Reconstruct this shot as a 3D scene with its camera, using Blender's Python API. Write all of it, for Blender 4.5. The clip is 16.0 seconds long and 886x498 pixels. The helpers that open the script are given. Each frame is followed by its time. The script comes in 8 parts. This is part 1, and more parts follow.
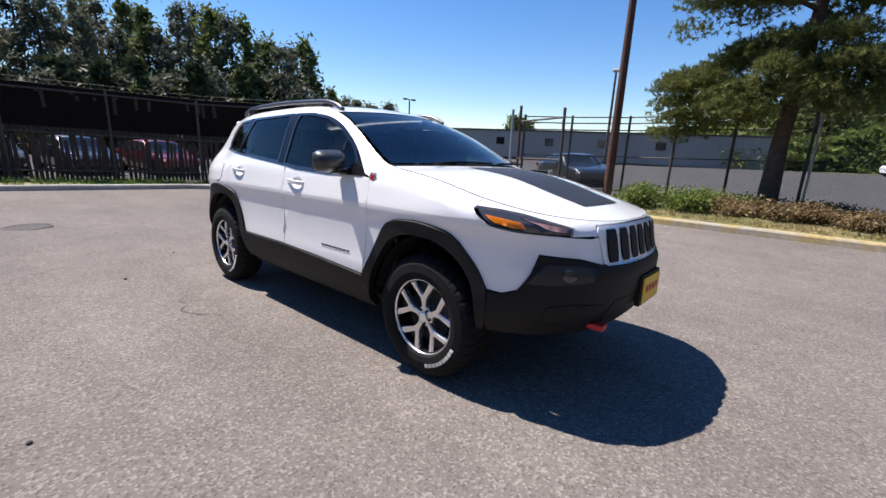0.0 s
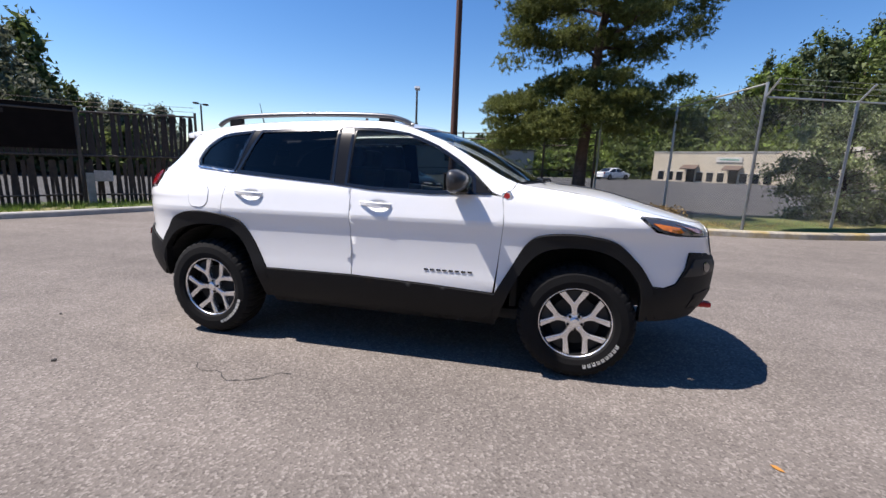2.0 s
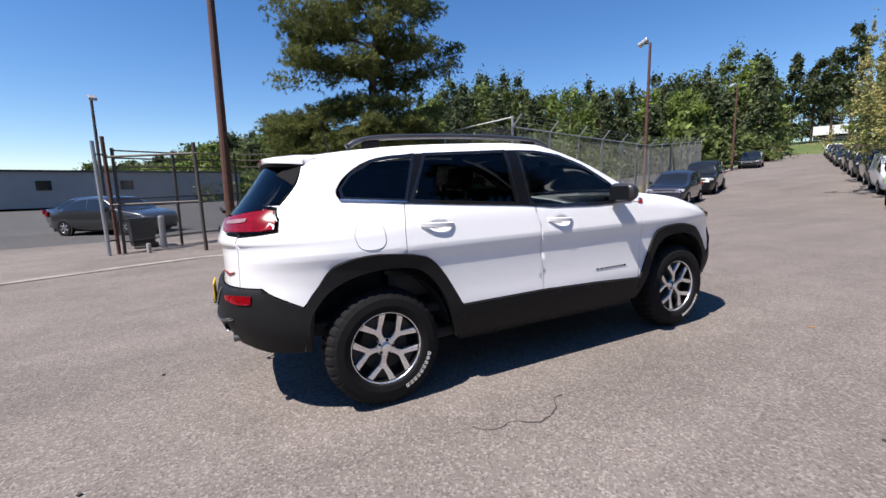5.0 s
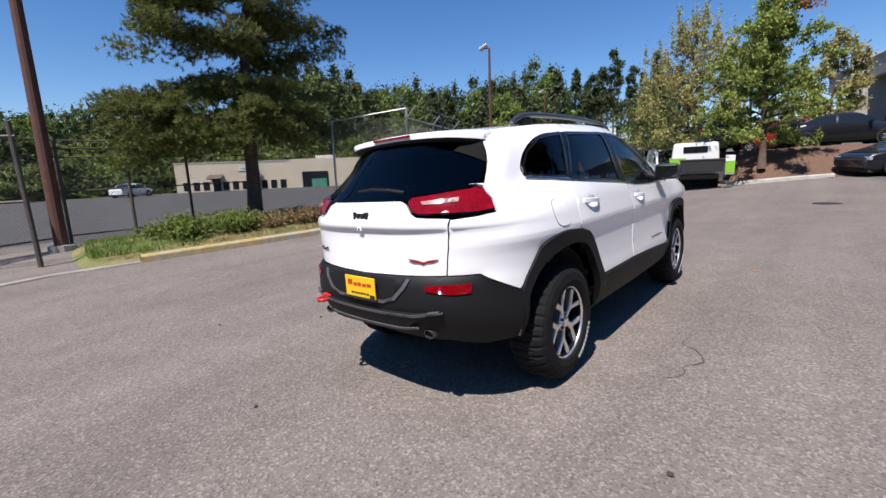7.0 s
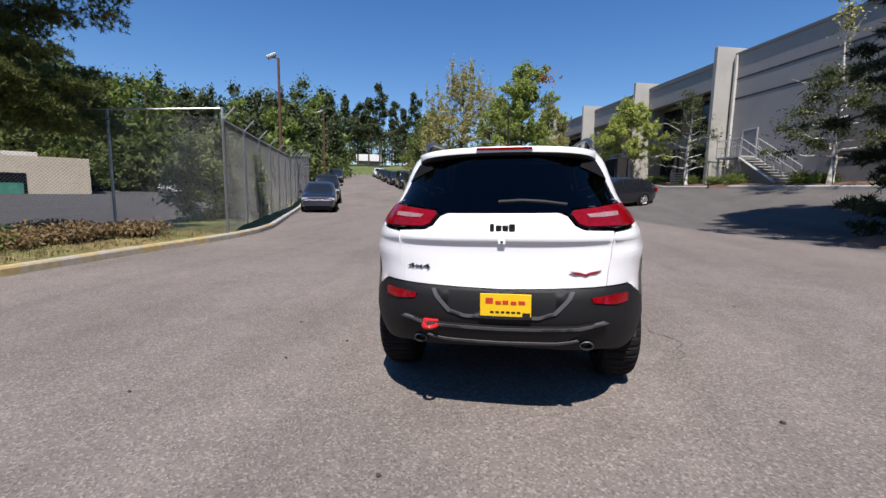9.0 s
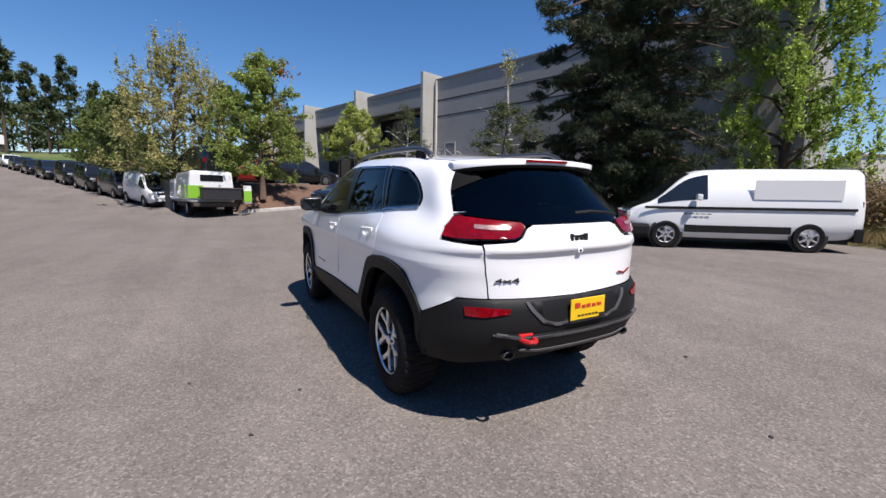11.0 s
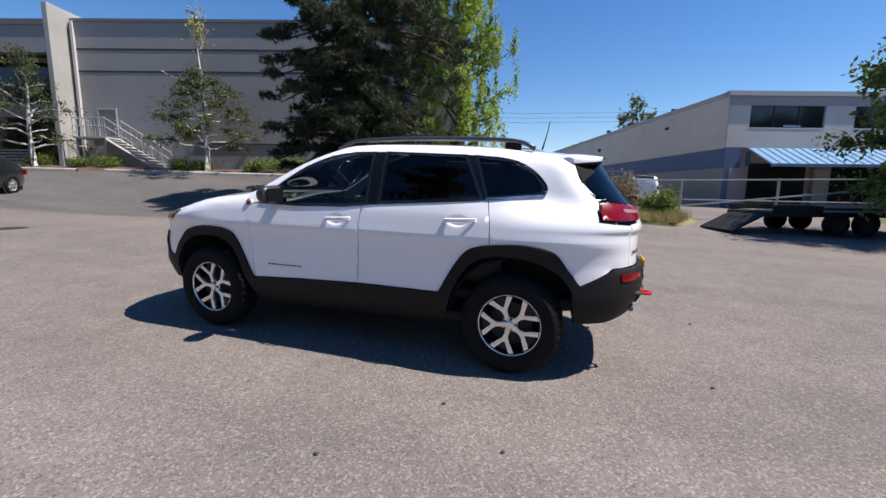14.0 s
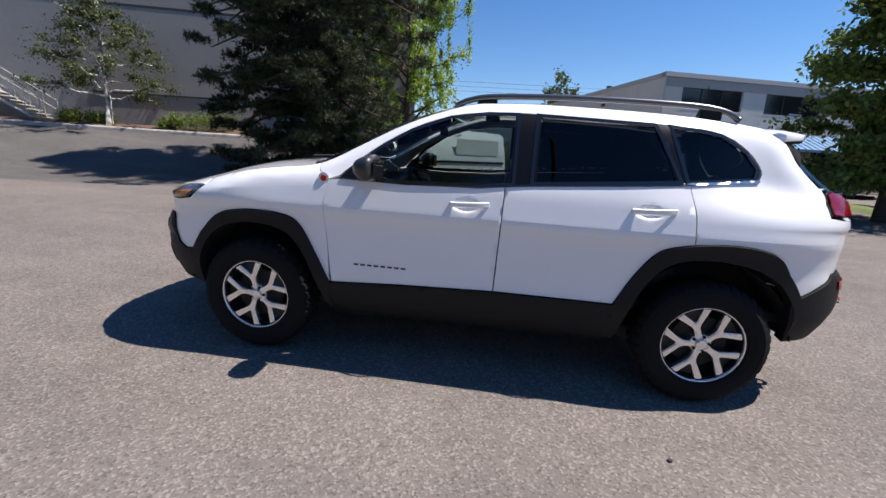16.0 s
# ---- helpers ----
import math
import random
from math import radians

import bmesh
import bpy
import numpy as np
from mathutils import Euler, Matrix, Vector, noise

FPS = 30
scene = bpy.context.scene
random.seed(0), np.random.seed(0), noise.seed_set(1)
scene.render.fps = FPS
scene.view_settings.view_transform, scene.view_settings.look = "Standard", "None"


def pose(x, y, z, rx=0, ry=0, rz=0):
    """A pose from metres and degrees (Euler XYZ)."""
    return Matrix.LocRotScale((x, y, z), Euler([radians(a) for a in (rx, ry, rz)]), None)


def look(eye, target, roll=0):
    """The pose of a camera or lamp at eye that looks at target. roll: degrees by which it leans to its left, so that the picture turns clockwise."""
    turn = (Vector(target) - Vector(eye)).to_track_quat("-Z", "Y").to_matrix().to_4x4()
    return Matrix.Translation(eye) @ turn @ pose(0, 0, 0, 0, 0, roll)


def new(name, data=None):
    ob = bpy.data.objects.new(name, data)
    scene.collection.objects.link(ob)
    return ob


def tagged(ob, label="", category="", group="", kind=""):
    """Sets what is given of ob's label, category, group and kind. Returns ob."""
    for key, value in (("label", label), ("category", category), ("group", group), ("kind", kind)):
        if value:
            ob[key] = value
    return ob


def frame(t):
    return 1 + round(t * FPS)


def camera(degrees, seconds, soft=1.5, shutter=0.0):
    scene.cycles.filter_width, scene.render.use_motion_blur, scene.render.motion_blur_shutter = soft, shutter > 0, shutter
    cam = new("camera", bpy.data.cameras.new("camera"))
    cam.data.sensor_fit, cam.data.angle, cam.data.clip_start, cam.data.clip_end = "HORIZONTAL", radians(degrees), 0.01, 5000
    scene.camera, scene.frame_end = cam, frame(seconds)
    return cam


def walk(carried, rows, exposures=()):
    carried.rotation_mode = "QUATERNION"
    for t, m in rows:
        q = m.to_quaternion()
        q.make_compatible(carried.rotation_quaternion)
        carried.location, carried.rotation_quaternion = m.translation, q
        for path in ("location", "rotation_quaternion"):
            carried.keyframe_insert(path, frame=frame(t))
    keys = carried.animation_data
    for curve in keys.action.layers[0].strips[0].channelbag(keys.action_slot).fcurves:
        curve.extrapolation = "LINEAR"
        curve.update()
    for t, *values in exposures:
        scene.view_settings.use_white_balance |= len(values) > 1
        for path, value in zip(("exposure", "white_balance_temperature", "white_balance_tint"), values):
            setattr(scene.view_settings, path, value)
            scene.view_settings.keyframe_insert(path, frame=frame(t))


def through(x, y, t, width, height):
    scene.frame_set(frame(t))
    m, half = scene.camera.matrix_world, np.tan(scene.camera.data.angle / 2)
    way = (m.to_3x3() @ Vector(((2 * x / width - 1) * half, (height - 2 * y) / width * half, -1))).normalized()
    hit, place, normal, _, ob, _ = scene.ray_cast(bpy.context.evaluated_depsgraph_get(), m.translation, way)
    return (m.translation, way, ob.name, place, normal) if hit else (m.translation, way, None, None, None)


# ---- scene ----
# ---- camera ----
cam = camera(92.7, 16.0)
PATH = [
    (0, (2.53, 2.944, 1.404), (1.062, 1.671, 0.929), 2.6),
    (0.5, (2.858, 2.522, 1.379), (1.228, 1.459, 0.918), 2.5),
    (1, (3.143, 2.096, 1.375), (1.395, 1.234, 0.927), 2.4),
    (1.5, (3.334, 1.637, 1.358), (1.502, 0.951, 0.943), -0.3),
    (2, (3.518, 1.106, 1.367), (1.609, 0.655, 0.979), 2.4),
    (2.5, (3.657, 0.582, 1.374), (1.718, 0.307, 0.969), 0.8),
    (3, (3.675, 0.006, 1.377), (1.719, -0.014, 0.962), 2.0),
    (5.5, (3.028, -2.619, 1.32), (1.351, -1.571, 1.023), -1.0),
    (6, (2.723, -3.051, 1.305), (1.153, -1.856, 0.982), 0.2),
    (6.5, (2.327, -3.42, 1.306), (0.841, -2.123, 0.974), -2.0),
    (7, (1.965, -3.786, 1.296), (0.663, -2.306, 0.962), -2.2),
    (7.5, (1.533, -4.026, 1.273), (0.478, -2.347, 1.012), -1.9),
    (8, (1.06, -4.296, 1.247), (0.315, -2.462, 0.964), -0.7),
    (8.5, (0.553, -4.46, 1.218), (-0.04, -2.572, 0.929), -0.9),
    (9, (0.048, -4.531, 1.258), (-0.288, -2.576, 1.008), 1.0),
    (9.5, (-0.434, -4.557, 1.277), (-0.494, -2.584, 0.957), 1.0),
    (10, (-0.926, -4.437, 1.302), (-0.609, -2.485, 1.002), 1.6),
    (12.5, (-3.083, -3.159, 1.277), (-1.55, -1.897, 1.038), 0.5),
    (13, (-3.38, -2.767, 1.283), (-1.696, -1.719, 1.023), 1.3),
    (13.5, (-3.578, -2.311, 1.289), (-1.776, -1.475, 1.058), -0.8),
    (14, (-3.785, -1.836, 1.293), (-1.907, -1.21, 1.008), 0.6),
    (14.5, (-3.809, -1.336, 1.259), (-1.891, -0.87, 0.934), -1.3),
    (15, (-3.766, -0.869, 1.276), (-1.817, -0.547, 0.967), -0.6),
    (15.5, (-3.615, -0.473, 1.285), (-1.673, -0.189, 0.901), 0.5),
    (16, (-3.298, -0.183, 1.299), (-1.36, 0.076, 0.879), 2.6),
]
walk(cam, [(t, look(eye, target, roll)) for t, eye, target, roll in PATH],
     [(0, 0.72, 6550, 15), (5.5, 0.68, 6550, 15), (6.5, 0.63, 6550, 15), (7, 0.52, 6550, 15), (8, 0.48, 6550, 15), (10, 0.42, 6550, 15), (12.5, 0.50, 6550, 15), (15, 0.60, 6550, 15), (16, 0.57, 6550, 15)])

# ---- sky and sun ----
SUN_TRAVEL = Vector((-0.108, 0.58, -1.0)).normalized()
sun_from = -SUN_TRAVEL
world = bpy.data.worlds.new("sky")
scene.world = world
world.use_nodes = True
wn = world.node_tree.nodes
sky = wn.new("ShaderNodeTexSky")
sky.sky_type = "NISHITA"
sky.sun_disc = False
sky.sun_elevation = math.asin(sun_from.z)
sky.sun_rotation = math.atan2(sun_from.x, sun_from.y)
sky.air_density, sky.dust_density, sky.ozone_density = 1.0, 0.0, 3.2
wn["Background"].inputs["Strength"].default_value = 0.095
tone = wn.new("ShaderNodeHueSaturation")
tone.inputs["Hue"].default_value, tone.inputs["Saturation"].default_value = 0.505, 1.27
world.node_tree.links.new(sky.outputs[0], tone.inputs["Color"])
world.node_tree.links.new(tone.outputs[0], wn["Background"].inputs["Color"])
sun_data = bpy.data.lights.new("sun", "SUN")
sun_data.energy, sun_data.angle, sun_data.color = 5.0, radians(0.53), (1.0, 0.955, 0.88)
sun = new("sun", sun_data)
sun.matrix_world = look((0, -40, 60), Vector((0, -40, 60)) + SUN_TRAVEL)

# ---- materials ----
def material(name, color, rough=0.6, metal=0.0, vary=0.0, scale=4.0, bump=0.0, bump_scale=60.0, spec=0.5, coat=0.0,
             second=None, second_scale=0.6, second_amount=0.5, island=0.0):
    """A surface with fine grain, broad stains and relief; sizes in 1/metres."""
    m = bpy.data.materials.new(name)
    m.use_nodes = True
    nt = m.node_tree
    b = nt.nodes["Principled BSDF"]
    b.inputs["Roughness"].default_value = rough
    b.inputs["Metallic"].default_value = metal
    b.inputs["Specular IOR Level"].default_value = spec
    b.inputs["Coat Weight"].default_value = coat
    b.inputs["Coat Roughness"].default_value = 0.03
    b.inputs["Base Color"].default_value = (*color, 1)
    L = nt.links.new
    geo = nt.nodes.new("ShaderNodeNewGeometry")
    tc = geo.outputs["Position"]
    col = None
    if second:
        n = nt.nodes.new("ShaderNodeTexNoise")
        n.inputs["Scale"].default_value, n.inputs["Detail"].default_value = second_scale, 5
        L(tc, n.inputs["Vector"])
        r = nt.nodes.new("ShaderNodeMapRange")
        r.inputs["From Min"].default_value, r.inputs["From Max"].default_value = 0.42, 0.62
        r.inputs["To Max"].default_value = second_amount
        L(n.outputs["Fac"], r.inputs["Value"])
        mx = nt.nodes.new("ShaderNodeMix")
        mx.data_type = "RGBA"
        mx.inputs["A"].default_value, mx.inputs["B"].default_value = (*color, 1), (*second, 1)
        L(r.outputs[0], mx.inputs["Factor"])
        col = mx.outputs["Result"]
    if vary or island:
        hsv = nt.nodes.new("ShaderNodeHueSaturation")
        if col:
            L(col, hsv.inputs["Color"])
        else:
            hsv.inputs["Color"].default_value = (*color, 1)
        value = None
        if vary:
            n = nt.nodes.new("ShaderNodeTexNoise")
            n.inputs["Scale"].default_value, n.inputs["Detail"].default_value = scale, 6
            n.inputs["Roughness"].default_value = 0.65
            L(tc, n.inputs["Vector"])
            r = nt.nodes.new("ShaderNodeMapRange")
            r.inputs["From Min"].default_value, r.inputs["From Max"].default_value = 0.25, 0.75
            r.inputs["To Min"].default_value, r.inputs["To Max"].default_value = 1 - vary, 1 + vary
            L(n.outputs["Fac"], r.inputs["Value"])
            value = r.outputs[0]
        if island:
            r2 = nt.nodes.new("ShaderNodeMapRange")
            r2.inputs["To Min"].default_value, r2.inputs["To Max"].default_value = 1 - island, 1 + island
            L(geo.outputs["Random Per Island"], r2.inputs["Value"])
            if value:
                mu = nt.nodes.new("ShaderNodeMath")
                mu.operation = "MULTIPLY"
                L(value, mu.inputs[0])
                L(r2.outputs[0], mu.inputs[1])
                value = mu.outputs[0]
            else:
                value = r2.outputs[0]
        L(value, hsv.inputs["Value"])
        col = hsv.outputs[0]
    if col:
        L(col, b.inputs["Base Color"])
    if bump:
        n = nt.nodes.new("ShaderNodeTexNoise")
        n.inputs["Scale"].default_value, n.inputs["Detail"].default_value = bump_scale, 4
        L(tc, n.inputs["Vector"])
        bp = nt.nodes.new("ShaderNodeBump")
        bp.inputs["Strength"].default_value, bp.inputs["Distance"].default_value = bump, 0.01
        L(n.outputs["Fac"], bp.inputs["Height"])
        L(bp.outputs[0], b.inputs["Normal"])
    return m


def leaf_material(name, color, vary=0.45, through=0.35):
    m = material(name, color, rough=0.62, island=vary, spec=0.25, vary=0.25, scale=0.8)
    nt = m.node_tree
    b = nt.nodes["Principled BSDF"]
    tr = nt.nodes.new("ShaderNodeBsdfTranslucent")
    add = nt.nodes.new("ShaderNodeMixShader")
    add.inputs[0].default_value = through
    src = b.inputs["Base Color"].links[0].from_socket
    nt.links.new(src, tr.inputs["Color"])
    nt.links.new(b.outputs[0], add.inputs[1])
    nt.links.new(tr.outputs[0], add.inputs[2])
    nt.links.new(add.outputs[0], nt.nodes["Material Output"].inputs["Surface"])
    return m


def asphalt_material(name, base, stone, dark, newer=None):
    """Worn asphalt: pale and dark aggregate, broad tonal drift, faint tracks."""
    m = bpy.data.materials.new(name)
    m.use_nodes = True
    nt = m.node_tree
    L = nt.links.new
    b = nt.nodes["Principled BSDF"]
    b.inputs["Roughness"].default_value = 0.94
    b.inputs["Specular IOR Level"].default_value = 0.14
    pos = nt.nodes.new("ShaderNodeNewGeometry").outputs["Position"]

    def node(kind, **kw):
        n = nt.nodes.new(kind)
        for k, v in kw.items():
            n.inputs[k].default_value = v
        L(pos, n.inputs["Vector"])
        return n

    def ramp(src, lo, hi, a=0.0, c=1.0):
        r = nt.nodes.new("ShaderNodeMapRange")
        r.inputs["From Min"].default_value, r.inputs["From Max"].default_value = lo, hi
        r.inputs["To Min"].default_value, r.inputs["To Max"].default_value = a, c
        L(src, r.inputs["Value"])
        return r.outputs[0]

    def mix(fac, a, c):
        x = nt.nodes.new("ShaderNodeMix")
        x.data_type = "RGBA"
        L(fac, x.inputs["Factor"])
        for key, v in (("A", a), ("B", c)):
            if isinstance(v, tuple):
                x.inputs[key].default_value = (*v, 1)
            else:
                L(v, x.inputs[key])
        return x.outputs["Result"]

    cells = node("ShaderNodeTexVoronoi", Scale=85.0)
    grey = nt.nodes.new("ShaderNodeSeparateColor")
    L(cells.outputs["Color"], grey.inputs[0])
    fine = node("ShaderNodeTexNoise", Scale=140.0, Detail=3.0)
    broad = node("ShaderNodeTexNoise", Scale=0.35, Detail=6.0, Roughness=0.6)
    mid = node("ShaderNodeTexNoise", Scale=3.5, Detail=5.0)
    stretched = nt.nodes.new("ShaderNodeMapping")
    stretched.inputs["Scale"].default_value = (1.6, 0.12, 1.0)
    stretched.inputs["Rotation"].default_value = (0, 0, radians(-14))
    L(pos, stretched.inputs["Vector"])
    track = nt.nodes.new("ShaderNodeTexNoise")
    track.inputs["Scale"].default_value, track.inputs["Detail"].default_value = 0.9, 4
    L(stretched.outputs[0], track.inputs["Vector"])
    c = mix(ramp(grey.outputs[0], 0.62, 0.95), base, stone)
    c = mix(ramp(grey.outputs[1], 0.72, 0.95, 0, 0.85), c, dark)
    c = mix(ramp(fine.outputs["Fac"], 0.35, 0.7, 0, 0.4), c, dark)
    hsv = nt.nodes.new("ShaderNodeHueSaturation")
    L(c, hsv.inputs["Color"])
    mul = nt.nodes.new("ShaderNodeMath")
    mul.operation = "MULTIPLY"
    L(ramp(broad.outputs["Fac"], 0.3, 0.7, 0.86, 1.12), mul.inputs[0])
    L(ramp(mid.outputs["Fac"], 0.3, 0.7, 0.93, 1.07), mul.inputs[1])
    mul2 = nt.nodes.new("ShaderNodeMath")
    mul2.operation = "MULTIPLY"
    L(mul.outputs[0], mul2.inputs[0])
    L(ramp(track.outputs["Fac"], 0.35, 0.65, 0.93, 1.05), mul2.inputs[1])
    value = mul2.outputs[0]
    if newer:
        # a younger, darker course of asphalt on the far side of a worn seam
        ax, ay, off, y0, y1, amount = newer
        seam = nt.nodes.new("ShaderNodeSeparateXYZ")
        L(pos, seam.inputs[0])

        def calc(op, a, c):
            k = nt.nodes.new("ShaderNodeMath")
            k.operation = op
            for i, v in enumerate((a, c)):
                if isinstance(v, float):
                    k.inputs[i].default_value = v
                else:
                    L(v, k.inputs[i])
            return k.outputs[0]
        side = calc("ADD", calc("MULTIPLY", seam.outputs[0], ax), calc("MULTIPLY", seam.outputs[1], ay))
        side = calc("ADD", side, calc("MULTIPLY", mid.outputs["Fac"], 0.5))
        cover = calc("MULTIPLY", ramp(calc("MULTIPLY", side, 0.01), off * 0.01, off * 0.01 + 0.005), ramp(calc("MULTIPLY", seam.outputs[1], 0.01), y0 * 0.01, y1 * 0.01))
        value = calc("MULTIPLY", value, calc("SUBTRACT", 1.0, calc("MULTIPLY", cover, amount)))
        L(calc("SUBTRACT", 1.0, calc("MULTIPLY", cover, 0.5)), hsv.inputs["Saturation"])
    L(value, hsv.inputs["Value"])
    L(hsv.outputs[0], b.inputs["Base Color"])
    bp = nt.nodes.new("ShaderNodeBump")
    bp.inputs["Strength"].default_value, bp.inputs["Distance"].default_value = 0.4, 0.006
    L(cells.outputs["Distance"], bp.inputs["Height"])
    L(bp.outputs[0], b.inputs["Normal"])
    return m


def glass_material(name, tint, rough=0.0, ior=1.52):
    """Thin glazing: a tinted see-through layer under a clear mirror-like skin."""
    m = bpy.data.materials.new(name)
    m.use_nodes = True
    nt = m.node_tree
    out = nt.nodes["Material Output"]
    nt.nodes.remove(nt.nodes["Principled BSDF"])
    tr = nt.nodes.new("ShaderNodeBsdfTransparent")
    tr.inputs["Color"].default_value = (*tint, 1)
    gl = nt.nodes.new("ShaderNodeBsdfGlossy")
    gl.inputs["Roughness"].default_value = rough
    fr = nt.nodes.new("ShaderNodeFresnel")
    fr.inputs["IOR"].default_value = ior
    mx = nt.nodes.new("ShaderNodeMixShader")
    nt.links.new(fr.outputs[0], mx.inputs[0])
    nt.links.new(tr.outputs[0], mx.inputs[1])
    nt.links.new(gl.outputs[0], mx.inputs[2])
    nt.links.new(mx.outputs[0], out.inputs["Surface"])
    return m


ASPHALT = asphalt_material("worn_asphalt", (0.174, 0.152, 0.137), (0.28, 0.251, 0.226), (0.106, 0.093, 0.083), newer=(0.956, 0.293, 8.35, 1.0, 7.0, 0.36))
ASPHALT_DARK = asphalt_material("dark_asphalt", (0.085, 0.083, 0.082), (0.17, 0.165, 0.16), (0.04, 0.04, 0.04))
GRASS = material("dry_grass", (0.20, 0.17, 0.07), 0.9, vary=0.35, scale=14, second=(0.09, 0.13, 0.03), second_scale=0.5, second_amount=0.9, bump=0.8, bump_scale=40)
MULCH = material("bark_mulch", (0.13, 0.075, 0.05), 0.95, vary=0.5, scale=22, bump=0.9, bump_scale=30)
MEADOW = material("meadow", (0.07, 0.11, 0.025), 0.9, vary=0.3, scale=1.0, second=(0.16, 0.15, 0.06), second_scale=0.1)
CONCRETE = material("concrete", (0.42, 0.40, 0.37), 0.85, vary=0.18, scale=5, bump=0.25, bump_scale=50, second=(0.30, 0.28, 0.25), second_scale=1.2, second_amount=0.7)
DUSTY_CONCRETE = material("dusty_concrete", (0.27, 0.245, 0.21), 0.9, vary=0.25, scale=6, bump=0.25, bump_scale=50, second=(0.20, 0.178, 0.155), second_scale=1.5, second_amount=0.8)
KERB_YELLOW = material("yellow_kerb_paint", (0.40, 0.30, 0.13), 0.8, vary=0.25, scale=9, second=(0.36, 0.33, 0.28), second_scale=2.2, second_amount=0.9, bump=0.3)
WALL_GREY = material("grey_wall_paint", (0.315, 0.30, 0.285), 0.85, vary=0.06, scale=1.5, bump=0.15, bump_scale=25, second=(0.27, 0.257, 0.245), second_scale=0.3)
WALL_PALE = material("pale_wall_paint", (0.57, 0.54, 0.49), 0.85, vary=0.06, scale=1.2, bump=0.12, bump_scale=25, second=(0.51, 0.48, 0.435), second_scale=0.4)
WALL_TAN = material("tan_wall_paint", (0.52, 0.45, 0.34), 0.85, vary=0.08, scale=1.0, second=(0.46, 0.39, 0.29), second_scale=0.25)
WALL_BLUE = material("blue_wall_band", (0.075, 0.12, 0.22), 0.7, vary=0.08, scale=1.5)
AWNING_BLUE = material("blue_awning_metal", (0.13, 0.30, 0.50), 0.35, vary=0.06, scale=2)
JOINT = material("dark_joint", (0.05, 0.05, 0.05), 0.9)
GALV = material("galvanised_steel", (0.45, 0.46, 0.46), 0.45, metal=0.7, vary=0.15, scale=12)
STEEL_DARK = material("weathered_dark_steel", (0.09, 0.075, 0.065), 0.65, metal=0.3, vary=0.3, scale=10)
RUST = material("rusty_brown_pole", (0.095, 0.040, 0.027), 0.8, vary=0.3, scale=8, second=(0.09, 0.04, 0.03), second_scale=1.5, bump=0.3)
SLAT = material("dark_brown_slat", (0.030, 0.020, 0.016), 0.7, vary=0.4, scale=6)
BARK = material("pine_bark", (0.085, 0.055, 0.04), 0.95, vary=0.4, scale=9, bump=1.0, bump_scale=22)
BIRCH = material("birch_bark", (0.62, 0.60, 0.56), 0.8, vary=0.2, scale=6, second=(0.08, 0.07, 0.06), second_scale=5, second_amount=0.9)
GREEN_PINE = leaf_material("pine_needles", (0.140, 0.158, 0.045))
GREEN_SPRUCE = leaf_material("spruce_needles", (0.048, 0.062, 0.030), through=0.2)
GREEN_LIME = leaf_material("lime_green_leaves", (0.30, 0.40, 0.075))
GREEN_LEAF = leaf_material("fresh_green_leaves", (0.38, 0.43, 0.11))
MAPLE_LEAF = leaf_material("maple_leaves", (0.25, 0.31, 0.075))
GREEN_OLIVE = leaf_material("olive_leaves", (0.15, 0.18, 0.06))
YELLOW_LEAF = leaf_material("yellowing_leaves", (0.37, 0.34, 0.13))
ORANGE_LEAF = leaf_material("orange_leaves", (0.36, 0.15, 0.06))
GREEN_WOODS = leaf_material("woodland_leaves", (0.115, 0.145, 0.045))
GREEN_DARK = leaf_material("dark_conifer_needles", (0.062, 0.080, 0.033), through=0.15)
GREEN_SILVER = leaf_material("poplar_leaves", (0.125, 0.135, 0.088))
BUSH_GREEN = leaf_material("shrub_leaves", (0.15, 0.20, 0.045))
VINE_LEAF = leaf_material("pale_vine_leaves", (0.24, 0.28, 0.13))
DRY_BRUSH = leaf_material("dry_brush", (0.24, 0.17, 0.085))

# ---- mesh helpers ----
def link_mesh(name, verts, faces, mat, smooth=False):
    me = bpy.data.meshes.new(name)
    me.from_pydata([tuple(v) for v in verts], [], [tuple(f) for f in faces])
    for m in (mat if isinstance(mat, (list, tuple)) else [mat]):
        me.materials.append(m)
    if smooth:
        me.polygons.foreach_set("use_smooth", [True] * len(me.polygons))
    me.update()
    return new(name, me)


def part(name, bm, mat, parent, label="", smooth=False):
    """Links a bmesh as one mesh object under a thing or a part."""
    me = bpy.data.meshes.new(name)
    bm.normal_update()
    bm.to_mesh(me)
    bm.free()
    me.materials.append(mat)
    if smooth:
        me.polygons.foreach_set("use_smooth", [True] * len(me.polygons))
    ob = new(name, me)
    if parent is not None:
        ob.parent = parent
    if label:
        ob["label"] = label
    return ob


def thing(name, m, label, category, group="", kind=""):
    ob = new(name)
    ob.empty_display_size = 0.2
    ob.matrix_world = m
    return tagged(ob, label, category, group, kind)


